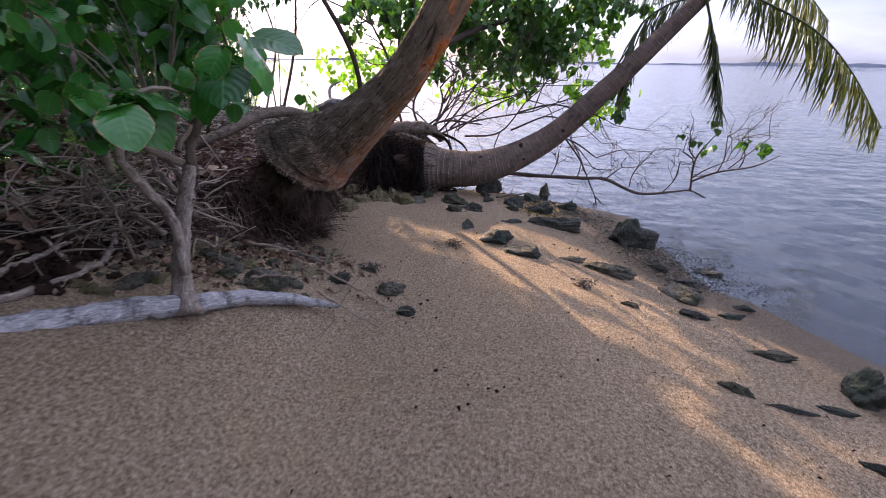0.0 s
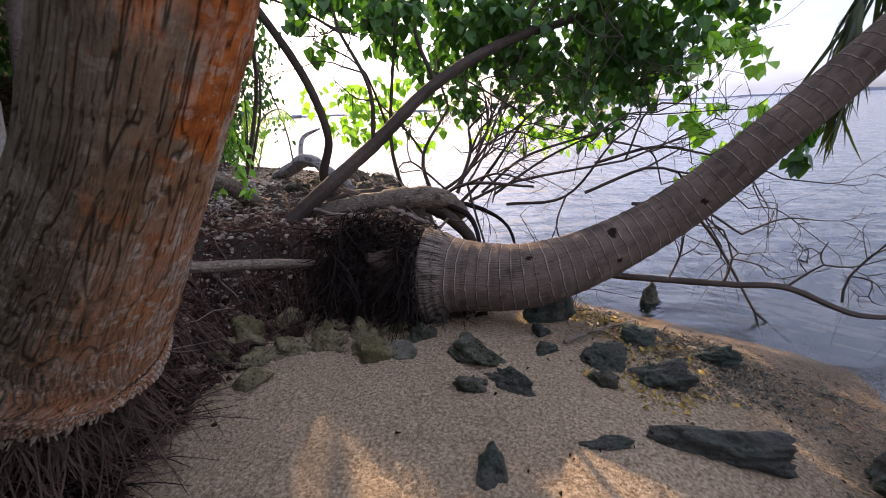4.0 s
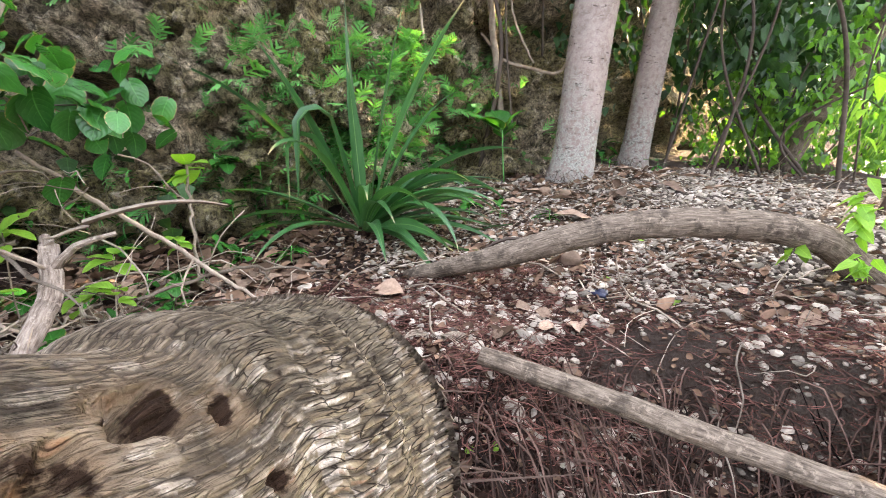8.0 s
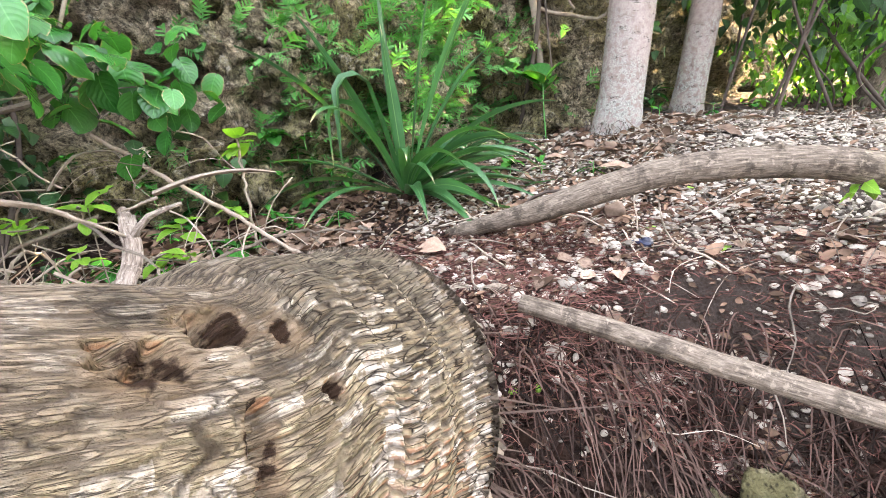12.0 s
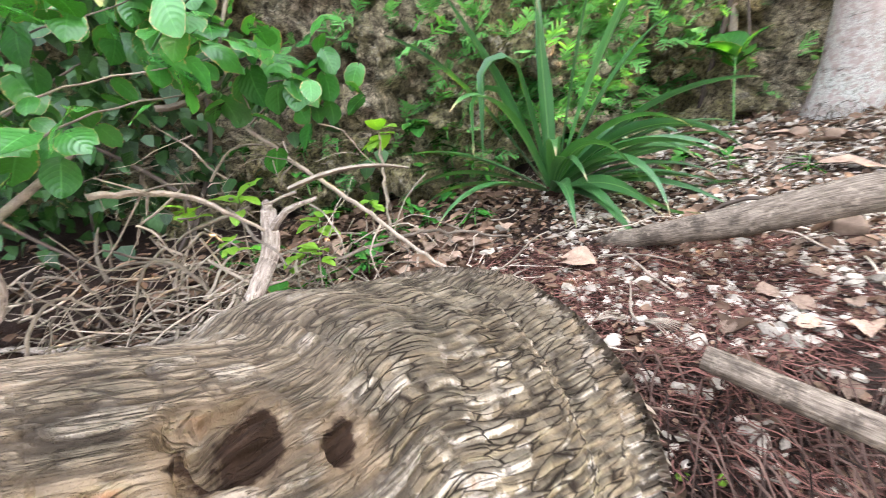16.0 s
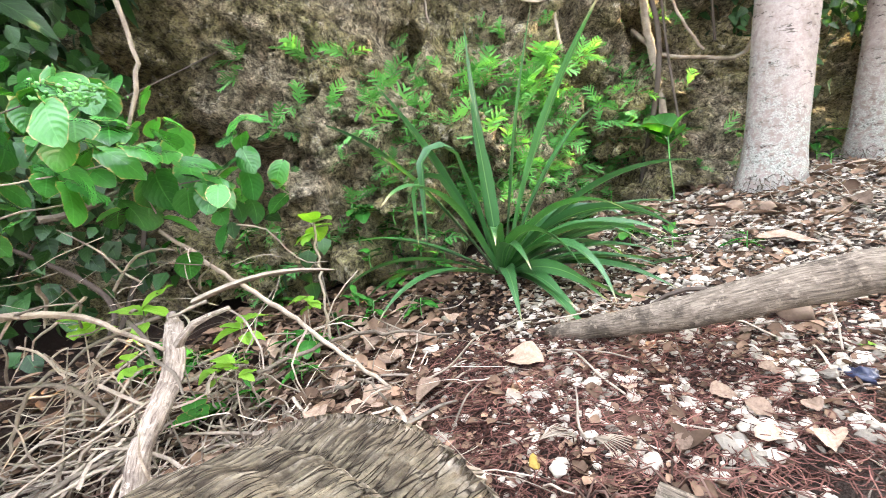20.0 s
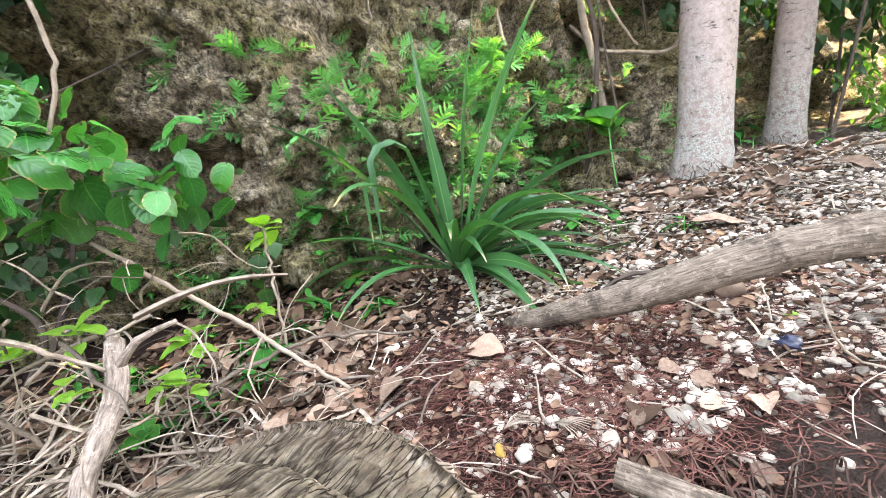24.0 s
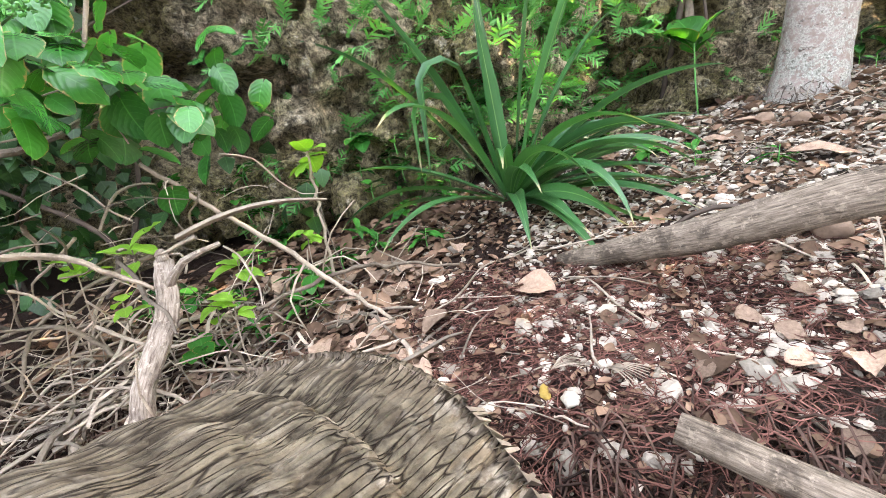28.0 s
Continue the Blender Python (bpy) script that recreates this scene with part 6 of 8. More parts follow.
# ---- strap-leaved plant at the cliff's foot ----
# heading from the sea side, first rise, length, bend (below zero: snapped over halfway)
STRAPS = [
    (0, 1.55, 1.15, 0.02), (90, 1.35, 1.25, 0.08), (80, 1.2, 1.3, 0.35), (95, 1.05, 1.2, 0.75), (85, 0.75, 1.0, 0.75), (70, 0.5, 0.85, 0.6),
    (50, 0.3, 0.75, 0.6), (62, 0.2, 0.8, 0.55), (35, 0.3, 0.7, 0.8), (65, 0.6, 0.8, 0.95), (-95, 1.05, 1.35, 0.55), (-70, 1.25, 1.05, 0.2),
    (-40, 1.38, 1.2, -0.05), (-60, 1.2, 0.95, -0.1), (-90, 0.6, 0.85, 0.6), (-75, 0.5, 0.85, 1.0), (-45, 0.4, 0.75, 0.9), (-80, 0.35, 0.75, 0.9),
    (28, 0.25, 0.6, 0.9), (75, 0.15, 0.8, 0.5), (60, 0.05, 0.75, 0.6), (45, 0.6, 0.9, 1.1), (100, 0.35, 0.8, 0.5), (5, 1.45, 0.85, 0.1),
]


def strap_plant(base, seed):
    """A rosette: a few upright blades, arching ones round them and long drooping ones down to the litter."""
    r = np.random.default_rng(seed)
    e = empty("strap_leaf_plant", base, "spreading rosette of long glossy green strap leaves", "plant")
    for i in range(len(STRAPS) + 20):
        if i < len(STRAPS):
            turn, el, ln, bend = STRAPS[i]
            az = math.radians(turn)
        else:
            az, el, ln, bend = r.normal(0.75, 0.8), r.uniform(0.1, 1.25), r.uniform(0.5, 1.0), r.uniform(0.6, 1.5)
        t = 1 - min(1.0, max(0.0, el / 1.5))
        sway, wide = r.normal(0, 0.015), r.uniform(0.024, 0.036)
        twist = r.normal(0, 0.9)
        fold = 8 + i % 2 if bend < 0 else 99
        bend = abs(bend)
        verts, uvs = [], []
        p = np.array((0.0, 0.0, 0.03 + 0.05 * (1 - t)))
        for k in range(19):
            q = k / 18
            w = wide * (0.5 + 0.5 * min(1, q * 3)) * min(1, (1 - q) * 2.2 + 0.03)
            head = np.array((math.cos(az) * math.cos(el), math.sin(az) * math.cos(el), math.sin(el)))
            side = np.array((-math.sin(az), math.cos(az), 0))
            face = np.cross(head, side)
            side, face = side * math.cos(twist * q) + face * math.sin(twist * q), face * math.cos(twist * q) - side * math.sin(twist * q)
            for c in (-1, 0, 1):
                verts.append(p + side * c * w + face * 0.5 * w * abs(c) + np.array((math.cos(az), math.sin(az), 0)) * 0.03)
                uvs.append((0.5 + 0.5 * c, q))
            p = p + head * ln / 18
            el = max(el - (0.015 + 0.13 * q) * bend - (0.72 if fold <= k < fold + 4 else 0), -1.45)
            az += sway
            low = ground_z(base[0] + p[0], base[1] + p[1]) - base[2] + 0.02
            if p[2] < low + 0.05:
                el = max(el, -0.35)
            if p[2] < low:
                p[2], el = low, max(el, -0.05)
        f = [(3 * k + c, 3 * k + c + 1, 3 * k + c + 4, 3 * k + c + 3) for k in range(18) for c in (0, 1)]
        part("strap_leaf", Build().add(verts, f, uvs), M_STRAP, e)
    stem("stock", [base, (base[0], base[1], base[2] + 0.03), (base[0], base[1], base[2] + 0.07)], [0.035, 0.035, 0.02], M_SOIL, e, "short stock sheathed in dead leaf bases", sides=14, rough=0.12)
    return e


strap_plant((-2.92, 3.67, ground_z(-2.92, 3.67)), 3)

# ---- stones on the beach ----
STONES = [  # x, y, half sizes, turn, material, label
    (1.72, 3.79, 0.25, 0.21, 0.23, 0.0, "d", "large dark boulder at the water's edge"),
    (0.24, 3.63, 0.15, 0.07, 0.06, 1.9, "d", ""), (0.46, 3.27, 0.13, 0.1, 0.08, 0.2, "d", ""), (0.66, 3.05, 0.19, 0.1, 0.08, -0.5, "d", ""), (1.02, 3.08, 0.17, 0.05, 0.04, 0.0, "p", ""),
    (1.25, 3.0, 0.21, 0.11, 0.08, -0.5, "p", ""), (1.74, 2.69, 0.18, 0.14, 0.07, -0.3, "p", ""), (1.08, 3.86, 0.3, 0.13, 0.09, -0.15, "d", ""), (0.12, 4.36, 0.24, 0.11, 0.09, -0.6, "p", ""),
    (0.31, 4.12, 0.15, 0.07, 0.07, -0.7, "d", ""), (0.12, 4.09, 0.1, 0.06, 0.06, 0.2, "p", ""), (0.74, 4.37, 0.14, 0.12, 0.1, -0.4, "d", ""), (0.48, 4.4, 0.07, 0.05, 0.04, 0.0, "d", ""),
    (0.72, 4.2, 0.1, 0.07, 0.05, -0.5, "p", ""), (0.46, 4.6, 0.06, 0.07, 0.06, 0.0, "d", ""), (0.52, 4.84, 0.2, 0.12, 0.13, 0.1, "d", ""), (1.0, 4.3, 0.17, 0.12, 0.08, -0.3, "d", ""),
    (1.0, 4.64, 0.16, 0.1, 0.08, 0.3, "d", ""), (1.36, 4.6, 0.16, 0.1, 0.08, 0.0, "d", ""), (1.34, 5.6, 0.12, 0.09, 0.22, 0.0, "p", ""), (0.64, 3.78, 0.12, 0.03, 0.03, 0.2, "d", ""),
    (-1.12, 4.42, 0.12, 0.12, 0.12, 0.3, "p", ""), (-0.64, 4.4, 0.12, 0.1, 0.12, 0.1, "p", ""), (-0.5, 4.55, 0.13, 0.1, 0.1, -0.2, "p", ""), (-0.16, 4.52, 0.12, 0.08, 0.08, 0.4, "p", ""),
    (-1.0, 4.6, 0.12, 0.1, 0.1, 0.0, "p", ""), (-1.15, 4.2, 0.09, 0.08, 0.06, 0.2, "p", ""), (-0.85, 4.35, 0.12, 0.1, 0.08, -0.3, "p", ""), (-0.95, 4.2, 0.1, 0.09, 0.06, 0.1, "p", ""),
    (-0.3, 2.3, 0.13, 0.08, 0.06, 0.1, "p", ""), (-0.19, 2.02, 0.07, 0.04, 0.04, -0.3, "d", ""), (-0.6, 2.33, 0.1, 0.06, 0.06, 0.0, "d", ""), (-0.93, 2.03, 0.16, 0.09, 0.07, 0.3, "p", ""),
]
FLAT_STONES = [  # the outer beach, thin and dark
    (1.79, 1.94, 0.27, 0.08, 0.06, -0.2, "p", ""), (2.05, 1.64, 0.2, 0.16, 0.19, 0.0, "d", ""), (1.34, 1.55, 0.1, 0.06, 0.04, -0.5, "p", ""), (1.5, 1.46, 0.17, 0.035, 0.03, -0.25, "d", ""),
    (1.75, 1.49, 0.12, 0.03, 0.03, -0.3, "d", ""), (1.62, 1.15, 0.12, 0.05, 0.04, -0.4, "d", ""), (1.17, 2.37, 0.07, 0.04, 0.03, -0.4, "p", ""), (1.58, 2.34, 0.13, 0.05, 0.06, -0.5, "d", ""),
    (1.87, 2.42, 0.15, 0.05, 0.05, 0.0, "d", ""), (2.1, 2.62, 0.12, 0.07, 0.05, 0.0, "d", ""), (1.82, 2.82, 0.12, 0.09, 0.06, 0.2, "p", ""), (1.78, 3.24, 0.14, 0.06, 0.06, -0.4, "d", ""),
    (2.2, 3.3, 0.2, 0.15, 0.08, 0.1, "d", ""), (1.93, 3.02, 0.16, 0.1, 0.07, 0.3, "d", ""),
]


def stones():
    for i, (x, y, a, b_, c, turn, kind, lab) in enumerate(STONES + FLAT_STONES):
        ob = part("boulder" if lab else "rock", rock_build(100 + i, (a, b_, c * 1.1) if i < len(STONES) else (a * 0.8, b_ * 0.8, c * 0.8), 40, 56, 0.4, 0.12 if lab else 0.1), M_ROCK_WET if kind == "d" else M_ROCK_LIGHT if x < -0.4 and y > 3 else M_ROCK_PALE)
        ob.location = (x, y, max(ground_z(x, y), WATER_Z - 0.12))
        ob.rotation_euler = (0, 0, turn)
        tagged(ob, lab or ("dark wet rock lying on the sand" if kind == "d" else "mossy grey-green rock half sunk in sand"), "rock", "shore rocks")


stones()


# ---- broken rock and moss lumps on the cliff ----
def cliff_lumps():
    r = np.random.default_rng(61)
    b = Build()
    shapes = [rock_build(900 + s, (1, 0.9, 0.75), 9, 12, 0.6, 0.0) for s in range(6)]
    for s in range(6):
        n = 130
        yy, hh = r.uniform(1.8, 6.4, n), np.clip(r.gamma(1.5, 0.45, n), 0.0, 2.4)
        p = np.array([cliff_at(a, c) for a, c in zip(yy, hh)])
        scatter(b, (shapes[s].v[0], shapes[s].f, np.zeros((len(shapes[s].v[0]), 2))), p, np.clip(r.lognormal(-2.9, 0.55, n), 0.02, 0.17), r.uniform(0, 6.28, n), r.normal(0, 0.6, n), r.normal(0, 0.6, n))
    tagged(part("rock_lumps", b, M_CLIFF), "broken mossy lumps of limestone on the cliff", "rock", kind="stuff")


cliff_lumps()

# ---- ferns on the rock face ----
def fern_frond_build(seed):
    """A frond 1 long, cut into narrow fingers on both sides of its rib."""
    r = np.random.default_rng(seed)
    b = Build()
    verts, f, uv = [], [], []
    n = 5 + seed % 2

    def rib(q):
        return np.array((0.03 * math.sin(3 * q + seed), q, 0.45 * q - 0.6 * q * q))
    for k in range(n):
        q = 0.24 + 0.64 * k / (n - 1)
        w = (0.36 * math.sin(math.pi * (0.25 + 0.62 * k / (n - 1))) + 0.05) * r.uniform(0.75, 1.2)
        for s in (-1, 1):
            if r.random() < 0.08:
                continue
            o, a, h = len(verts), 0.75 + r.normal(0, 0.1), 0.046
            d, t = np.array((s * math.cos(a), math.sin(a), -0.1 + r.normal(0, 0.12))), np.array((0, 1, 0.1))
            root = rib(q + 0.02 * s)
            for ww, hh in ((0.0, 0.9), (0.45, 1.0), (0.8, 0.7)):
                verts += [root + d * w * ww - t * h * hh + np.array((0, 0, 0.012)), root + d * w * ww + t * h * hh]
                uv += [(0.2, ww), (0.8, ww)]
            verts.append(root + d * w - np.array((0, 0, 0.03)))
            uv.append((0.5, 1))
            f += [(o, o + 1, o + 3, o + 2), (o + 2, o + 3, o + 5, o + 4), (o + 4, o + 5, o + 6)] if s < 0 else [(o + 1, o, o + 2, o + 3), (o + 3, o + 2, o + 4, o + 5), (o + 5, o + 4, o + 6)]
    o = len(verts)
    for q in np.linspace(0, 1, 8):
        p, h = rib(q), 0.006 + 0.03 * smooth(0.2, 0.4, q) * (1 - q)
        verts += [p - np.array((h, 0, 0)), p + np.array((h, 0, 0))]
        uv += [(0.4, q), (0.6, q)]
    f += [(o + 2 * k, o + 2 * k + 1, o + 2 * k + 3, o + 2 * k + 2) for k in range(7)]
    return b.add(verts, f, uv)


FERN_MESHES = [fern_frond_build(s).mesh("fern_frond", M_FERN) for s in range(5)]


def fern(at, size, n, seed):
    r = np.random.default_rng(seed)
    e = empty("fern", at, "bright green fern tuft growing on the mossy rock", "fern", "ferns on the cliff")
    for _ in range(n):
        ob = new("frond", FERN_MESHES[r.integers(0, 5)])
        s = size * r.uniform(0.7, 1.2)
        ob.parent = e
        ob.matrix_basis = pose(0, 0, 0, 0, 0, r.uniform(-165, -15)) @ pose(0, 0, 0, r.uniform(-25, 75), r.uniform(-40, 40), 0) @ Matrix.Diagonal((s, s, s, 1))


for i in range(300):
    if i < 240:
        yy, hh = rng.normal(4.2, 0.6), rng.uniform(0.25, 1.2)
    else:
        yy, hh = rng.uniform(2.2, 5.6), rng.uniform(0.05, 1.5)
    fern(cliff_at(yy, hh) + np.array((0.03, 0, 0)), rng.uniform(0.1, 0.2), int(rng.integers(3, 6)), 300 + i)

HERB_MESHES = [leaf_build("long", 0.25, 0.3, 0.02, s).mesh("herb_leaf", M_LEAF) for s in range(2)] + [leaf_build("oval", 0.25, 0.3, 0.02, 5).mesh("herb_leaf", M_LEAF)]


def herb(x, y, size, seed, tall=0.12, z=None, label="small green herb sprouting from the leaf litter", name="herb"):
    r = np.random.default_rng(seed)
    z = ground_z(x, y) if z is None else z
    e = empty(name, (x, y, z), label, "plant", "herbs on the bank" if name == "herb" else "")
    stem("stem", [(x, y, z - 0.02), (x + 0.01, y, z + tall * 0.5), (x, y + 0.01, z + tall)], [0.004, 0.003, 0.002], M_FERN, e, sides=5)
    n = r.integers(6, 11)
    kind = r.integers(0, 3)
    for i in range(n):
        ob = new("leaf", HERB_MESHES[kind])
        ob.parent = e
        s = size * r.uniform(0.7, 1.2)
        ob.matrix_basis = pose(0, 0, tall * r.uniform(0.4, 1.0), 0, 0, i * 137.5 + r.uniform(-20, 20)) @ pose(0, 0, 0, r.uniform(-15, 40), 0, 0) @ Matrix.Diagonal((s, s, s, 1))


for i, (x, y) in enumerate(((-2.57, 1.95), (-2.4, 2.3), (-2.39, 2.52), (-2.1, 2.75), (-2.2, 2.9), (-2.0, 2.6), (-2.6, 2.9), (-2.9, 2.9), (-3.1, 3.1), (-2.7, 3.05), (-2.88, 4.79), (-3.3, 4.4), (-3.1, 4.55), (-2.6, 3.3), (-2.4, 2.85), (-4.0, 6.4), (-4.3, 6.1), (-4.5, 7.2), (-2.3, 2.15), (-2.75, 2.4), (-2.5, 2.7))):
    herb(x, y, 0.1, 500 + i, 0.1)
for i in range(84):
    yy, hh = rng.uniform(1.8, 4.6), rng.uniform(0.0, 0.45)
    p = cliff_at(yy, hh) + np.array((0.06, 0, 0))
    herb(p[0], p[1], rng.uniform(0.06, 0.11), 560 + i, 0.08, p[2], "small green herb rooted in the rock face")
sd = empty("seedling", (-4.1, 4.95, ground_z(-4.1, 4.95)), "broad-leaved seedling beside a palm trunk", "plant")
zt = 1.2
stem("stem", [(-4.1, 4.95, sd.location.z - 0.02), (-4.09, 4.94, 0.5 * (sd.location.z + zt)), (-4.1, 4.95, zt)], [0.007, 0.006, 0.005], M_FERN, sd, sides=6)
for i in range(7):
    ob = new("leaf", HERB_MESHES[2])
    ob.parent = sd
    s_ = 0.29 * rng.uniform(0.8, 1.15)
    ob.matrix_basis = pose(0, 0, zt - sd.location.z - 0.03 * (i % 3), 0, 0, 90 + (i - 3) * 38 + rng.uniform(-12, 12)) @ pose(0, 0, 0, rng.uniform(22, 62), rng.uniform(-15, 15), 0) @ Matrix.Diagonal((s_, s_, s_, 1))
herb(-4.75, 6.3, 0.2, 641, 0.22, None, "broad-leaved seedling beside a palm trunk", "seedling")

# ---- vines and hanging roots on the cliff ----
for i, (c, r0) in enumerate((
    ([(-4.75, 5.0, 2.1), (-4.6, 5.15, 1.84), (-4.6, 5.42, 1.76), (-4.55, 5.69, 1.7), (-4.3, 5.75, 1.9)], 0.018),
    ([(-4.7, 5.0, 3.4), (-4.6, 5.05, 2.5), (-4.62, 5.07, 2.1), (-4.55, 5.12, 1.2)], 0.035),
    ([(-4.6, 5.1, 3.0), (-4.5, 5.19, 2.4), (-4.55, 5.28, 2.1), (-4.55, 5.44, 1.8)], 0.013),
    ([(-4.1, 3.3, 3.0), (-4.0, 3.57, 2.6), (-4.05, 4.11, 2.3), (-4.1, 4.3, 2.3), (-4.2, 4.6, 2.4)], 0.014),
    ([(-4.15, 4.2, 2.9), (-4.05, 4.28, 2.3), (-4.0, 4.3, 1.9)], 0.012),
    ([(-3.9, 3.5, 2.8), (-3.85, 3.45, 2.3), (-3.8, 3.5, 1.9), (-3.75, 3.52, 1.5)], 0.008),
    ([(-1.89, 2.8, 1.95), (-1.93, 2.8, 1.71), (-1.94, 2.78, 1.64), (-1.92, 2.7, 1.45)], 0.007),
    ([(-5.0, 6.0, 3.2), (-4.9, 6.1, 2.2), (-4.95, 6.0, 1.2)], 0.012),
)):
    pole("hanging_vine", c, [r0, r0 * 0.9, r0 * 0.8], M_TWIG, "pale woody vine hanging over the rock face", "vine", "cliff vines", sides=8, wob=0.004, rough=0.05, seed=i)

# ---- litter on the bank ----
def bank_points(n, seed, box, lo=0.05, hi=9.0):
    r = np.random.default_rng(seed)
    out = np.zeros((0, 2))
    while len(out) < n:
        p = np.stack([r.uniform(box[0], box[1], n), r.uniform(box[2], box[3], n)], 1)
        d = bank_distance(p[:, 0], p[:, 1])
        out = np.vstack([out, p[(d > lo) & (d < hi) & (p[:, 0] > cliff_x(p[:, 1]) + 0.1)]])
    out = out[:n]
    return np.column_stack([out, height(out[:, 0], out[:, 1])])


def litter():
    r = np.random.default_rng(77)
    b = Build()
    p = np.vstack([bank_points(6500, 1, (-4.6, 0.2, 3.0, 8.5), 0.12), bank_points(1100, 15, (-2.6, -1.6, 3.7, 5.4), 0.0), bank_points(1100, 16, (-1.5, -0.2, 3.75, 5.4), 0.0)])
    p[:, 2] += 0.004
    for s in range(3):
        q = p[s::3]
        k = len(q)
        sz = np.clip(r.lognormal(-4.75, 0.5, k), 0.004, 0.03)
        scatter(b, pebble_shape(s), q, sz, r.uniform(0, 6.28, k), r.normal(0, 0.3, k), r.normal(0, 0.3, k))
    q = np.vstack([bank_points(45, 21, (-2.2, -1.2, 3.2, 5.2), 0.15), bank_points(230, 25, (-3.4, -2.0, 3.6, 5.6), 0.15), bank_points(300, 22, (-4.4, -2.2, 4.4, 6.6), 0.3)])
    scatter(b, pebble_shape(5), q, np.clip(r.lognormal(-3.95, 0.35, len(q)), 0.012, 0.036), r.uniform(0, 6.28, len(q)), r.normal(0, 0.3, len(q)), r.normal(0, 0.3, len(q)))
    tagged(part("pebbles", b, M_PEBBLE, flat=True), "loose white coral pebbles strewn over the soil", "gravel", kind="stuff")
    b = Build()
    p = bank_points(10000, 11, (-4.4, -1.7, 3.7, 7.2), 0.3)
    k = len(p)
    scatter(b, pebble_shape(8), p, np.clip(r.lognormal(-4.75, 0.5, k), 0.004, 0.03), r.uniform(0, 6.28, k), r.normal(0, 0.3, k), r.normal(0, 0.3, k))
    tagged(part("pebble_bed", b, M_PEBBLE_BED, flat=True), "bed of bright white pebbles between the palms", "gravel", kind="stuff")
    b = Build()
    for k_, (p, mean) in enumerate(((bank_points(3600, 2, (-4.8, 0.3, 1.6, 8.5), 0.05), -3.6), (bank_points(2400, 12, (-3.6, -1.7, 2.0, 3.4), 0.05), -2.95), (bank_points(700, 13, (-4.6, -3.2, 4.2, 6.2), 0.3), -3.1), (bank_points(3200, 19, (-3.2, -1.2, 3.2, 5.2), 0.05), -3.95), (bank_points(2600, 24, (-3.9, -1.9, 3.3, 5.6), 0.1), -3.55), (bank_points(1100, 28, (-1.6, -0.2, 3.75, 5.4), 0.0), -3.75), (bank_points(600, 20, (-2.9, -1.5, -0.5, 2.2), 0.05), -3.3))):
        p[:, 2] += 0.008
        k = len(p)
        scatter(b, litter_leaf(30 + k_), p, np.clip(r.lognormal(mean, 0.4, k), 0.012, 0.11), r.uniform(0, 6.28, k), r.normal(0, 0.28, k), r.normal(0, 0.45, k))
    tagged(part("leaf_litter", b, M_LITTER), "dead brown leaves covering the bank", "leaf litter", kind="stuff")
    b = Build()
    p = np.vstack([bank_points(5200, 3, (-2.5, 0.2, 2.8, 5.2), 0.1, 1.05), bank_points(5500, 23, (-2.3, -1.15, 3.3, 4.4), 0.05, 1.2), bank_points(3200, 26, (-1.5, -0.3, 3.6, 5.2), 0.0, 1.2)])
    for x, y, z in p:
        a, ln = r.uniform(0, 6.28), r.uniform(0.04, 0.13)
        q = np.array((x, y, z + 0.004))
        pts_ = [q]
        for k in range(3):
            a += r.normal(0, 0.8)
            q = q + np.array((math.cos(a), math.sin(a), 0)) * ln / 3 + np.array((0, 0, r.normal(0.0, 0.006)))
            pts_.append(q)
        w_ = 0.0007 + 0.0016 * r.random() ** 2
        tube(b, pts_, [w_, w_, w_ * 0.9, w_ * 0.5], sides=3, step=0.05, cap=False)
    tagged(part("rootlets", b, M_ROOT_RED), "tangle of fine reddish rootlets on the bank", "roots", kind="stuff")


litter()


def clods(name, line, count, seed, label):
    """Crumbled soil along the eroded edge of the bank."""
    r = np.random.default_rng(seed)
    b = Build()
    c = curve_points([(x, y, 0) for x, y in line], 0.03)[r.integers(0, 10 ** 6, count) % len(curve_points([(x, y, 0) for x, y in line], 0.03))]
    c = c[:, :2] + r.normal(0, 0.1, (count, 2))
    shapes = [rock_build(1100 + s, (1, 0.9, 0.7), 8, 10, 0.7, 0.2) for s in range(3)]
    for s in range(3):
        p = c[s::3]
        scatter(b, (shapes[s].v[0], shapes[s].f, np.zeros((80, 2))), np.column_stack([p, [ground_z(x, y) for x, y in p]]), np.clip(r.lognormal(-3.9, 0.5, len(p)), 0.008, 0.06), r.uniform(0, 6, len(p)), r.normal(0, 0.4, len(p)), r.normal(0, 0.4, len(p)))
    tagged(part(name, b, M_SOIL), label, "soil", kind="stuff")


clods("soil_clods", [(-1.66, 1.5), (-1.64, 2.3), (-1.5, 2.65), (-1.33, 3.0), (-1.2, 3.45), (-1.22, 3.8), (-1.25, 4.1), (-1.2, 4.4), (-1.0, 4.65), (-0.6, 4.78), (-0.25, 4.82), (0.0, 4.9)], 1500, 95, "crumbled dark soil along the eroded bank")


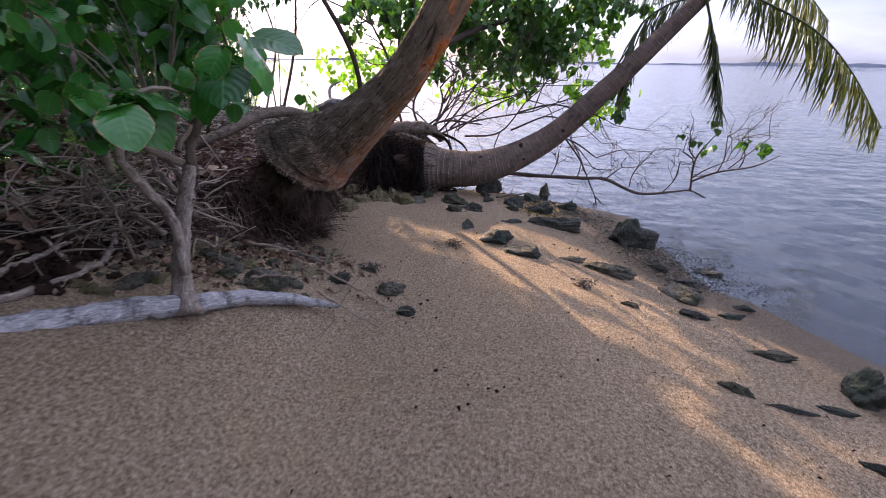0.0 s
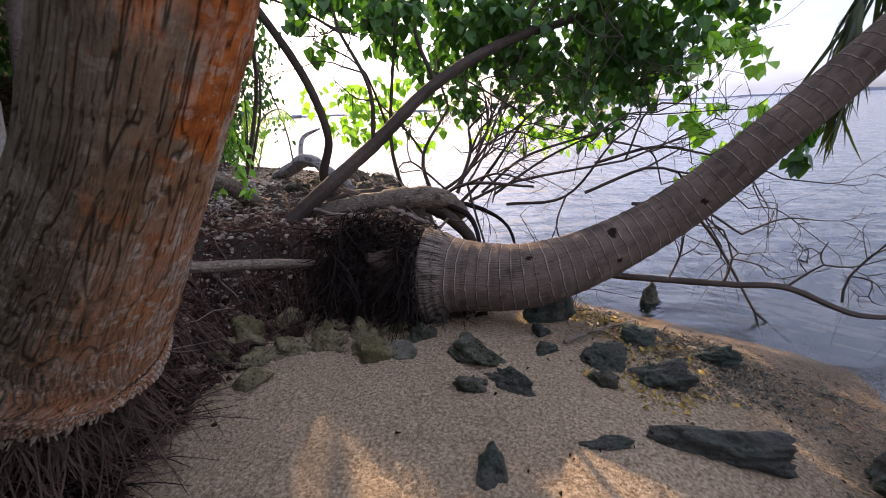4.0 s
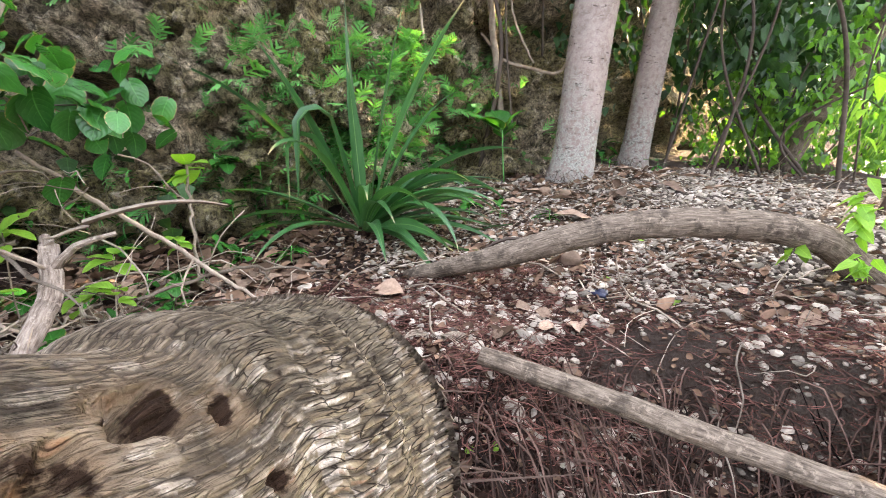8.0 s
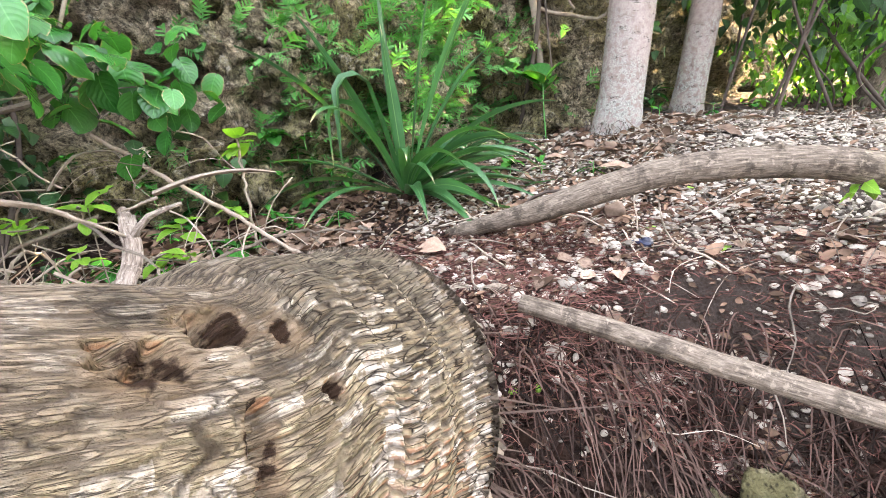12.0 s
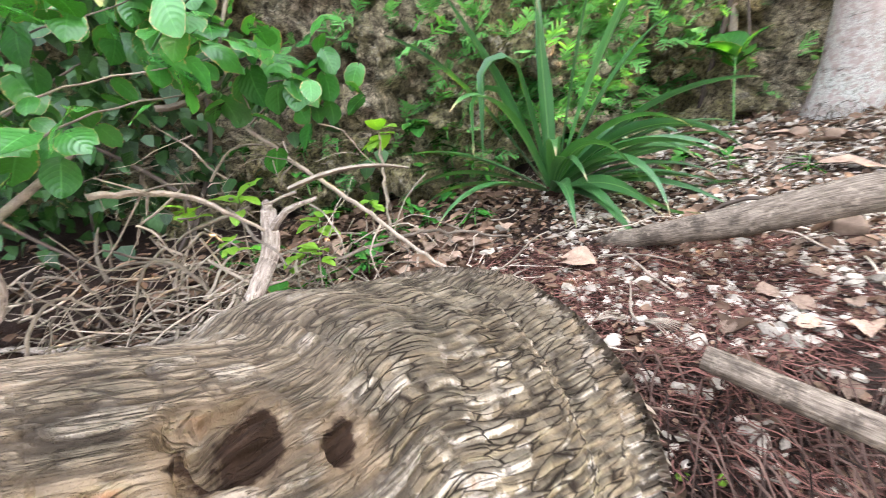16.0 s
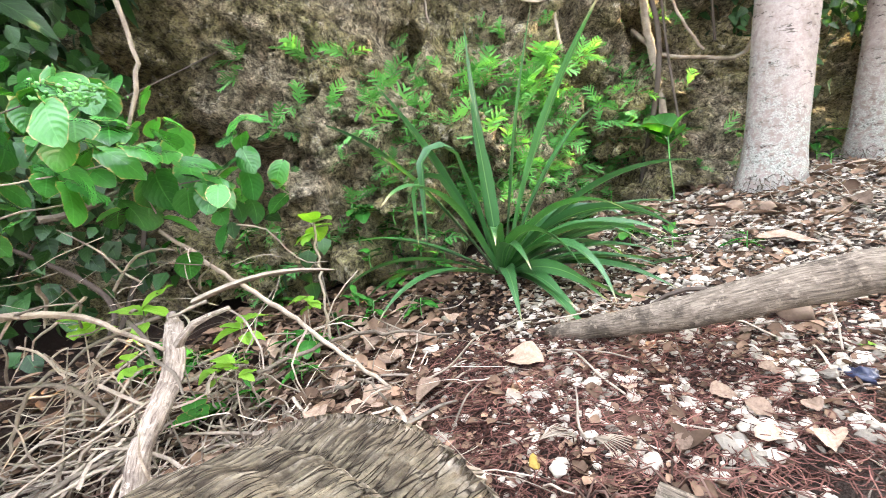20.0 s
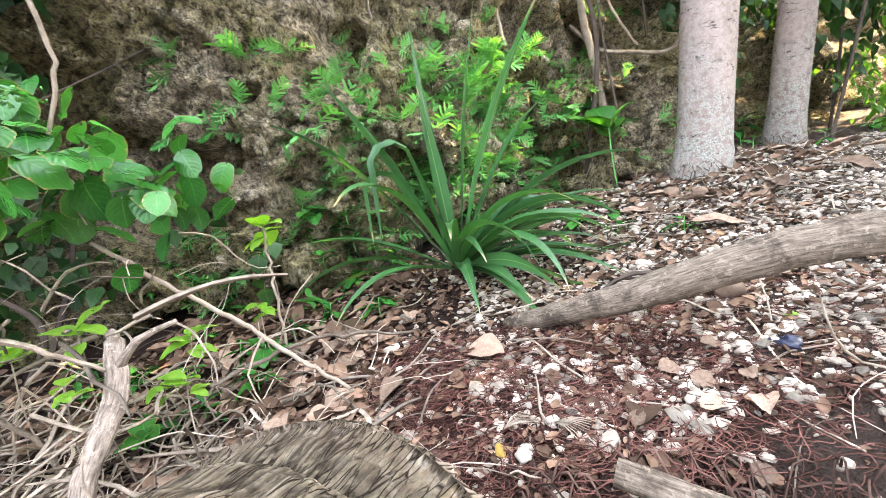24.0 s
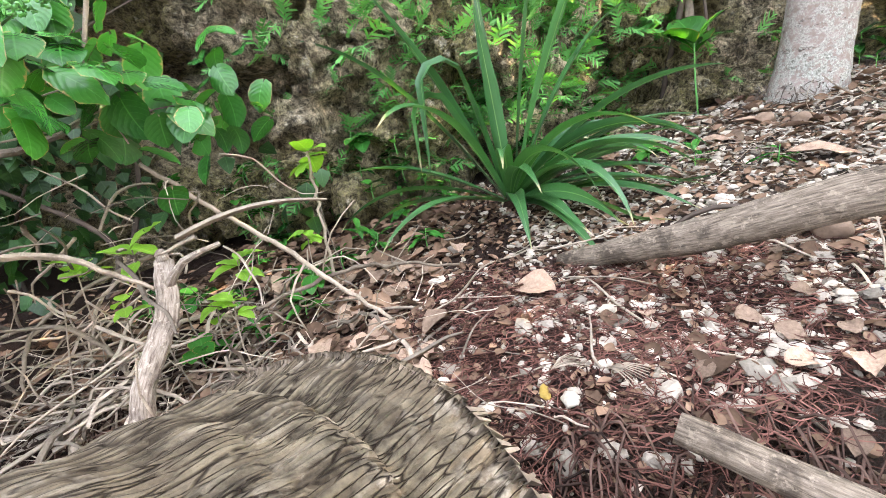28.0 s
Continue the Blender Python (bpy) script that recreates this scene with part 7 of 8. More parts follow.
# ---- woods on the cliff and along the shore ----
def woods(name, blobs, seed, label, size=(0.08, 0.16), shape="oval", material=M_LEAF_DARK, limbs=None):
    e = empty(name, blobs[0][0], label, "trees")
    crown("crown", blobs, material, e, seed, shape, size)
    r = np.random.default_rng(seed)
    for c, rad, n in blobs:
        if limbs:
            for _ in range(2):
                stem("limb", [(limbs[0], c[1] + r.normal(0, 0.4), limbs[1]), (0.5 * (limbs[0] + c[0]), c[1] + r.normal(0, 0.3), c[2] + 0.2), (c[0] + r.normal(0, 0.3), c[1] + r.normal(0, 0.3), c[2])], [0.05, 0.035, 0.012], M_DARK_BRANCH, e, sides=7)
            continue
        for _ in range(2):
            x, y = c[0] + r.normal(0, 0.3) * rad[0], c[1] + r.normal(0, 0.3) * rad[1]
            z = ground_z(x, y)
            q = r.uniform(0.008, 0.022)
            stem("trunk", [(x, y, z - 0.1), (x + r.normal(0, 0.25), y + r.normal(0, 0.25), 0.5 * (z + c[2])), (c[0] + r.normal(0, 0.5), c[1] + r.normal(0, 0.5), c[2] + 0.5 * rad[2])], [q, q * 0.8, q * 0.4], M_DARK_BRANCH, e, sides=7)
    return e


# The last blob is added to keep the sun off the old palm's foot.
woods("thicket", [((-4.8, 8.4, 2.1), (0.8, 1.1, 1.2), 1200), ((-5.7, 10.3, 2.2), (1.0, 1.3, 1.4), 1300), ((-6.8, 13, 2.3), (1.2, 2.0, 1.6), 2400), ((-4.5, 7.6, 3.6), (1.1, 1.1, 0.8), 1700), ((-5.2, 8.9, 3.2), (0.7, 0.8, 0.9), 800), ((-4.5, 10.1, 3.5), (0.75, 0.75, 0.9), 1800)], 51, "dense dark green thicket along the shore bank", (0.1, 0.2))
# Several of these blobs are added out of view to block sun and sky.
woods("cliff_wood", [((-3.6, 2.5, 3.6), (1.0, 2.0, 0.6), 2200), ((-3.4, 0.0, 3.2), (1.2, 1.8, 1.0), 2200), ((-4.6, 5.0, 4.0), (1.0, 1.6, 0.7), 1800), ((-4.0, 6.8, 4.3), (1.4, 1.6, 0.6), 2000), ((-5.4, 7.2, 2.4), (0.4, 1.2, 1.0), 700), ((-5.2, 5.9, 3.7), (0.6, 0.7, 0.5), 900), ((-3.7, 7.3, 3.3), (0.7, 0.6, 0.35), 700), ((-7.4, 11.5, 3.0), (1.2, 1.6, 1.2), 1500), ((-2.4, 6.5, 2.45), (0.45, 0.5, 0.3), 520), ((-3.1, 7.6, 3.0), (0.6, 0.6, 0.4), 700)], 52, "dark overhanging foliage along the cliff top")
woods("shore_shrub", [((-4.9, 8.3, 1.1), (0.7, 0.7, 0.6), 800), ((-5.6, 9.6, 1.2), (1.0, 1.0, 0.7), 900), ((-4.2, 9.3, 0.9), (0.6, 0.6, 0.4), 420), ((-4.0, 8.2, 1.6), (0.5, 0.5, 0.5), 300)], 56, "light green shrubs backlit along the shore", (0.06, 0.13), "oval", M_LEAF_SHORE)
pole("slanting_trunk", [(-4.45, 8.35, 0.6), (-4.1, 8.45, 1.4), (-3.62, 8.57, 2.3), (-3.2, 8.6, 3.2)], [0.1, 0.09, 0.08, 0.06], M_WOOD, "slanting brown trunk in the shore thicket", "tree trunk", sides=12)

# The high last blob is added overhead to block sky light.
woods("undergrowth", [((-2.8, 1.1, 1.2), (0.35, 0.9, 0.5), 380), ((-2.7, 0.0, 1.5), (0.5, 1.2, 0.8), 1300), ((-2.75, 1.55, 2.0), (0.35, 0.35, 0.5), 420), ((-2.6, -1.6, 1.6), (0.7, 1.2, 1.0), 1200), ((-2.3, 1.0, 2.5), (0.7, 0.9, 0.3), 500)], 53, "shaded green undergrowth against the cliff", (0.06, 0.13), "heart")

# Unseen leaves added above the view to darken the bank under the shrub.
woods("unseen_shade_canopy", [((-2.5, y_, 3.1), (0.9, 0.9, 0.4), 900) for y_ in (-1.2, 0.2, 1.5)], 55, "dense unseen canopy of cliff-top trees, added to shade the bank", (0.14, 0.26), "oval", limbs=(-4.6, 3.0))
# Another canopy out of view, added to cut sky light on the bank.
woods("shade_canopy", [((-2.3, y_, 5.1), (0.8, 0.9, 0.35), 300) for y_ in (0.4, 2.0, 3.6, 5.0)], 57, "unseen canopy of cliff-top trees, added to dim the bank", (0.2, 0.34), "oval", limbs=(-5.6, 3.4))
# Trees added behind the camera's start to block sky light from the south.
woods("added_shade_wood", [((-2.2, -3.0, 3.2), (1.6, 1.6, 1.0), 2600), ((-0.5, -4.5, 3.6), (2.2, 1.6, 1.4), 3000), ((-3.2, -5.0, 2.6), (1.6, 2.0, 1.6), 2200), ((1.6, -6.5, 3.0), (2.0, 1.6, 2.0), 2600), ((-2.0, -0.6, 3.9), (1.3, 1.4, 0.5), 1800), ((-1.0, -6.0, 1.5), (2.0, 1.2, 1.2), 1800)], 54, "dark wood added behind the view to shade the beach", (0.14, 0.26), "oval")
for i, (x, y) in enumerate(((-2.6, -3.6), (-1.6, -5.2), (0.6, -6.4), (-3.0, -1.6))):
    pole("shade_tree_trunk", [(x, y, ground_z(x, y) - 0.1), (x + 0.2, y - 0.1, 1.8), (x + 0.5, y + 0.2, 3.4)], [0.16, 0.13, 0.08], M_DARK_BRANCH, "dark trunk of the wood added behind the view", "tree trunk", "shore tree trunks", sides=14)

# ---- things lying on the litter ----
def lying(name, build, material, x, y, lift, label, category, yaw=0.0, group="", flat=False):
    ob = part(name, build, material, None, "", flat)
    ob.location = (x, y, ground_z(x, y) + lift)
    ob.rotation_euler = (0, 0, yaw)
    return tagged(ob, label, category, group)


for i, (x, y, sz) in enumerate(((-1.64, 3.77, 0.035), (-1.73, 4.2, 0.05), (-1.65, 4.19, 0.045), (-2.49, 3.44, 0.06), (-2.92, 3.42, 0.04), (-2.37, 4.44, 0.045), (-1.84, 4.39, 0.03), (-2.2, 3.95, 0.04), (-2.05, 4.1, 0.035), (-1.9, 4.0, 0.03), (-1.5, 3.95, 0.03), (-1.45, 4.3, 0.04), (-2.0, 4.35, 0.04), (-1.75, 4.55, 0.035), (-2.6, 4.6, 0.04))):
    lying("stone", rock_build(700 + i, (sz * 0.8, sz * 0.66, sz * 0.52), 10, 14, 0.45, 0.3), M_PEBBLE, x, y, 0.0, "rough white coral stone on the leaf litter", "stone", i * 1.3, "coral stones")
DEAD = [leaf_build(sh, 0.55, 0.3, 0.07, s).mesh("dead_leaf", M_DEAD_LEAF) for s, sh in enumerate(("oval", "oval", "heart"))]
spots = [(-2.09, 3.78, 0.15), (-1.59, 4.25, 0.06), (-1.67, 4.32, 0.06), (-2.13, 3.13, 0.14), (-1.88, 3.1, 0.12), (-1.51, 4.26, 0.07), (-2.7, 4.3, 0.18), (-1.7, 4.05, 0.05)]
spots += [(float(p[0]), float(p[1]), float(q)) for p, q in zip(bank_points(40, 14, (-3.2, -1.2, 3.9, 5.8), 0.2), rng.uniform(0.04, 0.08, 40))]
spots += [(float(a), float(b_), float(q)) for a, b_, q in zip(rng.uniform(-2.7, -1.75, 100), rng.uniform(2.2, 3.45, 100), rng.uniform(0.06, 0.13, 100))]
for i, (x, y, sz) in enumerate(spots):
    ob = new("dead_leaf", DEAD[i % 3])
    ob.matrix_basis = pose(x, y, ground_z(x, y) + 0.025, rng.uniform(-8, 12), rng.uniform(-15, 15), rng.uniform(0, 360)) @ Matrix.Diagonal((sz, sz, sz * 0.8, 1))
    tagged(ob, "curled dry brown leaf on the ground", "leaf", "fallen leaves")
STRIP = leaf_build("long", 0.5, 0.1, 0.015, 4).mesh("dead_frond_strip", M_DEAD_LEAF)
for i in range(26):
    x, y, s_ = rng.uniform(-4.2, -2.9), rng.uniform(4.6, 6.4), rng.uniform(0.12, 0.3)
    ob = new("dead_frond_strip", STRIP)
    ob.matrix_basis = pose(x, y, ground_z(x, y) + 0.02, rng.uniform(-2, 6), rng.uniform(-15, 15), rng.uniform(0, 360)) @ Matrix.Diagonal((s_, s_, s_, 1))
    tagged(ob, "dry brown strip of palm frond on the pebbles", "dead leaf", "frond strips")
for i, (nm, x, y, sz, m_, lab, cat) in enumerate((("fungus", -1.644, 3.707, 0.022, M_WEED_GOLD, "small yellow fungus at the palm's foot", "fungus"), ("stone", -1.607, 3.76, 0.026, M_PEBBLE_BED, "rough white coral stone on the leaf litter", "stone"), ("green_nut", -1.372, 3.844, 0.018, M_LEAF_LIME, "small fallen green nut beside the palm", "nut"), ("green_nut", -1.371, 3.916, 0.017, M_LEAF_LIME, "small fallen green nut beside the palm", "nut"))):
    lying(nm, rock_build(1200 + i, (sz * 1.1, sz, sz * 0.85), 10, 14, 0.25, 0.5), m_, x, y, 0.004, lab, cat, i * 0.8)
for i, (x, y) in enumerate(((-1.703, 3.848), (-1.716, 3.728))):
    e = empty("straw_tuft", (x, y, ground_z(x, y)), "pale frayed tuft of dry straw on the soil", "straw")
    for k in range(9):
        a = 0.4 + i + 0.12 * k
        stem("blade", [(x, y, e.location.z + 0.01), (x + 0.04 * math.cos(a), y + 0.04 * math.sin(a), e.location.z + 0.022), (x + 0.085 * math.cos(a), y + 0.085 * math.sin(a), e.location.z + 0.012)], [0.0016, 0.0016, 0.001], M_TWIG, e, sides=4)
for x, y in ((-2.17, 4.56), (-3.58, 5.1), (-3.45, 5.2), (-1.8, 2.95)):
    lying("coconut_husk", rock_build(int(-x * 100), (0.06, 0.05, 0.05), 12, 16, 0.15, 0.6), M_DEAD_LEAF, x, y, 0.0, "old brown coconut husk on the pebbles", "coconut", 0.5, "coconut husks")

for i in range(90):
    x, y = (rng.uniform(-1.55, -0.7), rng.uniform(1.95, 3.0)) if i < 75 else (rng.uniform(-1.66, -1.3), rng.uniform(1.45, 2.0))
    if float(bank_distance(np.array([x]), np.array([y]))[0]) > -0.08:
        continue
    sz = rng.uniform(0.022, 0.058)
    lying("stone", rock_build(800 + i, (sz * 1.3, sz, sz * 0.7), 14, 18, 0.4, 0.1), M_ROCK_PALE if i % 2 else M_ROCK_LIGHT, x, y, 0.0, "small grey stone at the foot of the bank", "stone", i * 0.9, "bank foot stones")
for c, q in (([(-0.95, 2.5, 0), (-0.7, 2.35, 0.02), (-0.45, 2.2, 0.03), (-0.28, 2.05, 0.01)], 0.008), ([(-0.62, 1.95, 0.1), (-0.45, 1.9, 0.06), (-0.3, 1.83, 0.02)], 0.006), ([(-1.2, 2.5, 0.02), (-0.95, 2.6, 0.03), (-0.75, 2.55, 0.02)], 0.009), ([(-0.9, 1.85, 0.13), (-0.85, 2.05, 0.06), (-0.7, 2.25, 0.02)], 0.007), ([(0.58, 4.45, 0.02), (0.74, 4.6, 0.03), (0.9, 4.75, 0.02)], 0.012)):
    dead_branch([(x, y, ground_z(x, y) + 0.01 + z) for x, y, z in c], [q, q * 0.8, q * 0.6, q * 0.4][:len(c)], "dark forked twig lying on the sand", int(q * 10000), 4)
for i in range(9):
    a, x, y = rng.uniform(-0.5, 1.2), rng.uniform(-0.75, -0.62), rng.uniform(0.42, 0.55)
    z = ground_z(x, y)
    pole("dry_grass_blade", [(x, y, z), (x + 0.1 * math.cos(a), y + 0.1 * math.sin(a), z + rng.uniform(0.06, 0.14)), (x + 0.26 * math.cos(a), y + 0.26 * math.sin(a), z + 0.02)], [0.004, 0.003, 0.001], M_DARK_BRANCH, "dry dark grass blade on the sand", "grass", "dry grass", sides=4)
dead_branch([(-1.5, 2.55, ground_z(-1.5, 2.55) + 0.03), (-1.25, 2.68, 0.16), (-1.12, 2.82, 0.13), (-0.85, 2.75, 0.05), (-0.58, 2.67, 0.03)], [0.014, 0.012, 0.01, 0.007, 0.004], "grey forked branch lying from the bank onto the sand", 301, 5)
for i, (x, y) in enumerate(((-0.47, 2.62), (-0.6, 2.36), (0.1, 3.2), (0.95, 2.55))):
    b_ = Build()
    n_ = 150
    scatter(b_, small_leaf("long", 0.5, 0.4), np.column_stack([rng.normal(0, 0.035, n_), rng.normal(0, 0.025, n_), rng.uniform(0.004, 0.04, n_)]), rng.uniform(0.015, 0.04, n_), rng.uniform(0, 6.28, n_), rng.normal(0, 0.5, n_), rng.normal(0, 0.6, n_))
    tagged(lying("weed_clump", b_, M_WEED, x, y, 0.0, "", "", i * 1.1), "dried clump of dark seaweed on the sand", "seaweed", kind="stuff")
yp = empty("young_palm", (-3.94, 9.34, 0.1), "young yellow-green palm by the far bank", "palm tree")
for i in range(7):
    a = i * 0.9
    frond("frond", [(-3.94, 9.34, 0.4), (-3.94 + 0.3 * math.cos(a), 9.34 + 0.3 * math.sin(a), 1.1), (-3.94 + 0.7 * math.cos(a), 9.34 + 0.7 * math.sin(a), 1.3), (-3.94 + 1.0 * math.cos(a), 9.34 + 1.0 * math.sin(a), 1.0)], yp, 0.3, 26, 400 + i, 0.8, M_LEAF_LIME)
for i, (x, y, sz) in enumerate(((-3.3, 9.0, 0.3), (-2.6, 8.5, 0.22), (-2.1, 8.1, 0.2), (-1.5, 7.6, 0.18), (-4.2, 10.0, 0.35), (-1.0, 7.6, 0.15), (-0.4, 7.1, 0.14), (0.1, 6.6, 0.12), (0.2, 6.0, 0.12), (-0.3, 6.4, 0.12), (-0.7, 6.6, 0.14), (0.5, 6.4, 0.14))):
    lying("rock", rock_build(860 + i, (sz * 1.2, sz, sz * 0.8)), M_ROCK_PALE if i % 3 else M_PEBBLE, x, y, 0.0, "pale grey rock on the point", "rock", i * 0.7, "rocks on the point")

# ---- small finds ----
LIME_MESHES = [leaf_build("oval", 0.25, 0.3, 0.03, s).mesh("lime_leaf", M_LEAF_LIME) for s in range(2)]
for i, (x, y, z, sz) in enumerate(((-1.89, 2.63, 0.98, 0.09), (-2.06, 2.81, 0.85, 0.08), (-1.9, 2.87, 0.77, 0.07), (-1.82, 2.6, 0.85, 0.06), (-1.92, 2.38, 0.96, 0.08), (-2.4, 2.89, 0.83, 0.08), (-2.03, 2.7, 0.72, 0.07), (-2.47, 2.96, 1.12, 0.11))):
    g = ground_z(x, y)
    e = empty("sprout", (x, y, g), "lime-green young sprout among the dry twigs", "plant", "lime sprouts")
    stem("stem", [(x, y, g - 0.02), (x + 0.02, y - 0.01, 0.5 * (g + z)), (x, y, z)], [0.003, 0.0025, 0.002], M_TWIG, e, sides=5)
    for k in range(5 + i % 3):
        ob = new("leaf", LIME_MESHES[k % 2])
        ob.parent = e
        s_ = sz * rng.uniform(0.7, 1.2)
        ob.matrix_basis = pose(0, 0, z - g - 0.02 * (k % 3), 0, 0, k * 137.5 + i * 40) @ pose(0, 0, 0, rng.uniform(-20, 45), 0, 0) @ Matrix.Diagonal((s_, s_, s_, 1))
bc = empty("berry_cluster", (-1.68, 2.83, 1.53), "flat cluster of tiny green berries on the shrub", "berries")
stem("stalk", [(-1.62, 2.72, 1.4), (-1.65, 2.78, 1.47), (-1.68, 2.83, 1.51)], [0.004, 0.003, 0.003], M_LEAF_DARK, bc, sides=5)
bb = Build()
nb_ = 120
scatter(bb, pebble_shape(3), np.array((-1.68, 2.83, 1.53)) + rng.normal(0, 1, (nb_, 3)) * np.array((0.035, 0.035, 0.012)), rng.uniform(0.004, 0.006, nb_), rng.uniform(0, 6, nb_), rng.uniform(0, 3, nb_), rng.uniform(0, 3, nb_))
tagged(under(part("berry_head", bb, M_FERN), bc), kind="stuff")
lying("plastic_scrap", rock_build(951, (0.05, 0.028, 0.02), 9, 12, 0.9, 0.4), M_PLASTIC, -1.84, 4.5, 0.005, "crumpled dark blue plastic scrap on the pebbles", "litter", 0.4)
lying("shell", rock_build(952, (0.025, 0.022, 0.012), 10, 14, 0.3, 0.5), M_PEBBLE_BED, -1.86, 4.4, 0.005, "small white sea shell on the pebbles", "shell", 0.9)
dl = empty("driftwood_limb", (-1.65, 6.3, 0.6), "pale twisted driftwood limb lying on the point", "driftwood")
stem("limb", [(-1.95, 6.5, ground_z(-1.95, 6.5) + 0.02), (-1.65, 6.3, 0.72), (-1.45, 6.1, 0.8), (-1.2, 5.9, 0.76), (-0.9, 5.8, ground_z(-0.9, 5.8) + 0.02)], [0.05, 0.06, 0.055, 0.045, 0.03], M_DRIFT, dl, sides=12, rough=0.08, wob=0.006)
stem("side_branch", [(-1.5, 6.15, 0.8), (-1.52, 6.3, 0.98), (-1.4, 6.42, 1.05)], [0.025, 0.02, 0.008], M_DRIFT, dl, sides=8, rough=0.08)
for i in range(44):
    x, y = rng.uniform(-1.5, 0.1), rng.uniform(5.7, 7.2)
    sz = float(np.clip(rng.lognormal(-2.9, 0.5), 0.025, 0.14))
    lying("rock", rock_build(960 + i, (sz * 1.2, sz, sz * 0.75), 11, 15, 0.5, 0.2), M_ROCK_PALE if i % 3 else M_ROCK_LIGHT, x, y, 0.0, "grey limestone rock heaped on the point" if i % 3 else "pale broken coral rock on the point", "rock", i * 0.7, "rocks on the point")
for i in range(34):
    x, y = rng.uniform(-1.3, -0.1), rng.uniform(3.95, 4.75)
    if float(bank_distance(np.array([x]), np.array([y]))[0]) > 0.1 or y < 4.45 + 0.45 * x:
        continue
    sz = float(np.clip(rng.lognormal(-2.9, 0.4), 0.03, 0.11))
    lying("stone", rock_build(1010 + i, (sz * 1.2, sz, sz * 0.8), 14, 18, 0.22, 0.15), M_ROCK_LIGHT if x < -0.3 else M_ROCK_PALE, x, y, 0.0, "mossy stone heaped under the eroded bank", "stone", i * 0.7, "bank foot stones")
for x, y in ((-1.72, 4.75), (-1.95, 4.62), (-2.3, 5.0)):
    ob = new("yellow_leaf", LIME_MESHES[0])
    ob.matrix_basis = pose(x, y, ground_z(x, y) + 0.02, 5, 8, x * 300) @ Matrix.Diagonal((0.05, 0.05, 0.04, 1))
    tagged(ob, "small fallen yellow-green leaf on the rootlets", "leaf", "yellow leaves")

# ---- weed, chips and twigs along the water's edge ----
def strew(name, centres, count, seed, material, label, category, size, shape):
    r = np.random.default_rng(seed)
    b = Build()
    c = np.array(centres)[r.integers(0, len(centres), count)] + r.normal(0, 1, (count, 2)) * np.array((0.14, 0.1))
    z = np.maximum(height(c[:, 0], c[:, 1]), WATER_Z - 0.01) + 0.008
    scatter(b, shape, np.column_stack([c, z]), r.uniform(*size, count), r.uniform(0, 6.28, count), r.normal(0, 0.35, count), r.normal(0, 0.5, count))
    return tagged(part(name, b, material), label, category, kind="stuff")


strew("seaweed", [(0.84, 5.22), (1.0, 4.83), (1.12, 4.55), (1.4, 4.53), (1.67, 3.6), (1.97, 3.43), (2.18, 3.18), (1.96, 3.04), (1.26, 4.77), (1.75, 3.3), (1.45, 4.3), (1.15, 4.35), (1.75, 3.95), (2.0, 3.75), (2.3, 3.5), (1.7, 4.4), (2.4, 3.0)], 5600, 81, M_WEED, "dark wet seaweed washed up at the waterline", "seaweed", (0.015, 0.042), small_leaf("long", 0.5, 0.4))
strew("golden_seaweed", [(0.75, 5.1), (0.85, 5.0), (1.02, 4.6), (0.95, 4.2)], 500, 82, M_WEED_GOLD, "golden brown seaweed among the rocks", "seaweed", (0.015, 0.04), small_leaf("oval", 0.5, 0.4))
_c = [(float(a), float(b_)) for a, b_ in zip(rng.uniform(-0.9, 1.6, 60), rng.uniform(0.8, 4.6, 60))]
strew("sand_debris", _c, 240, 83, M_HOLLOW, "small dark chips and leaf scraps on the sand", "debris", (0.008, 0.028), small_leaf("oval", 0.5, 0.4))

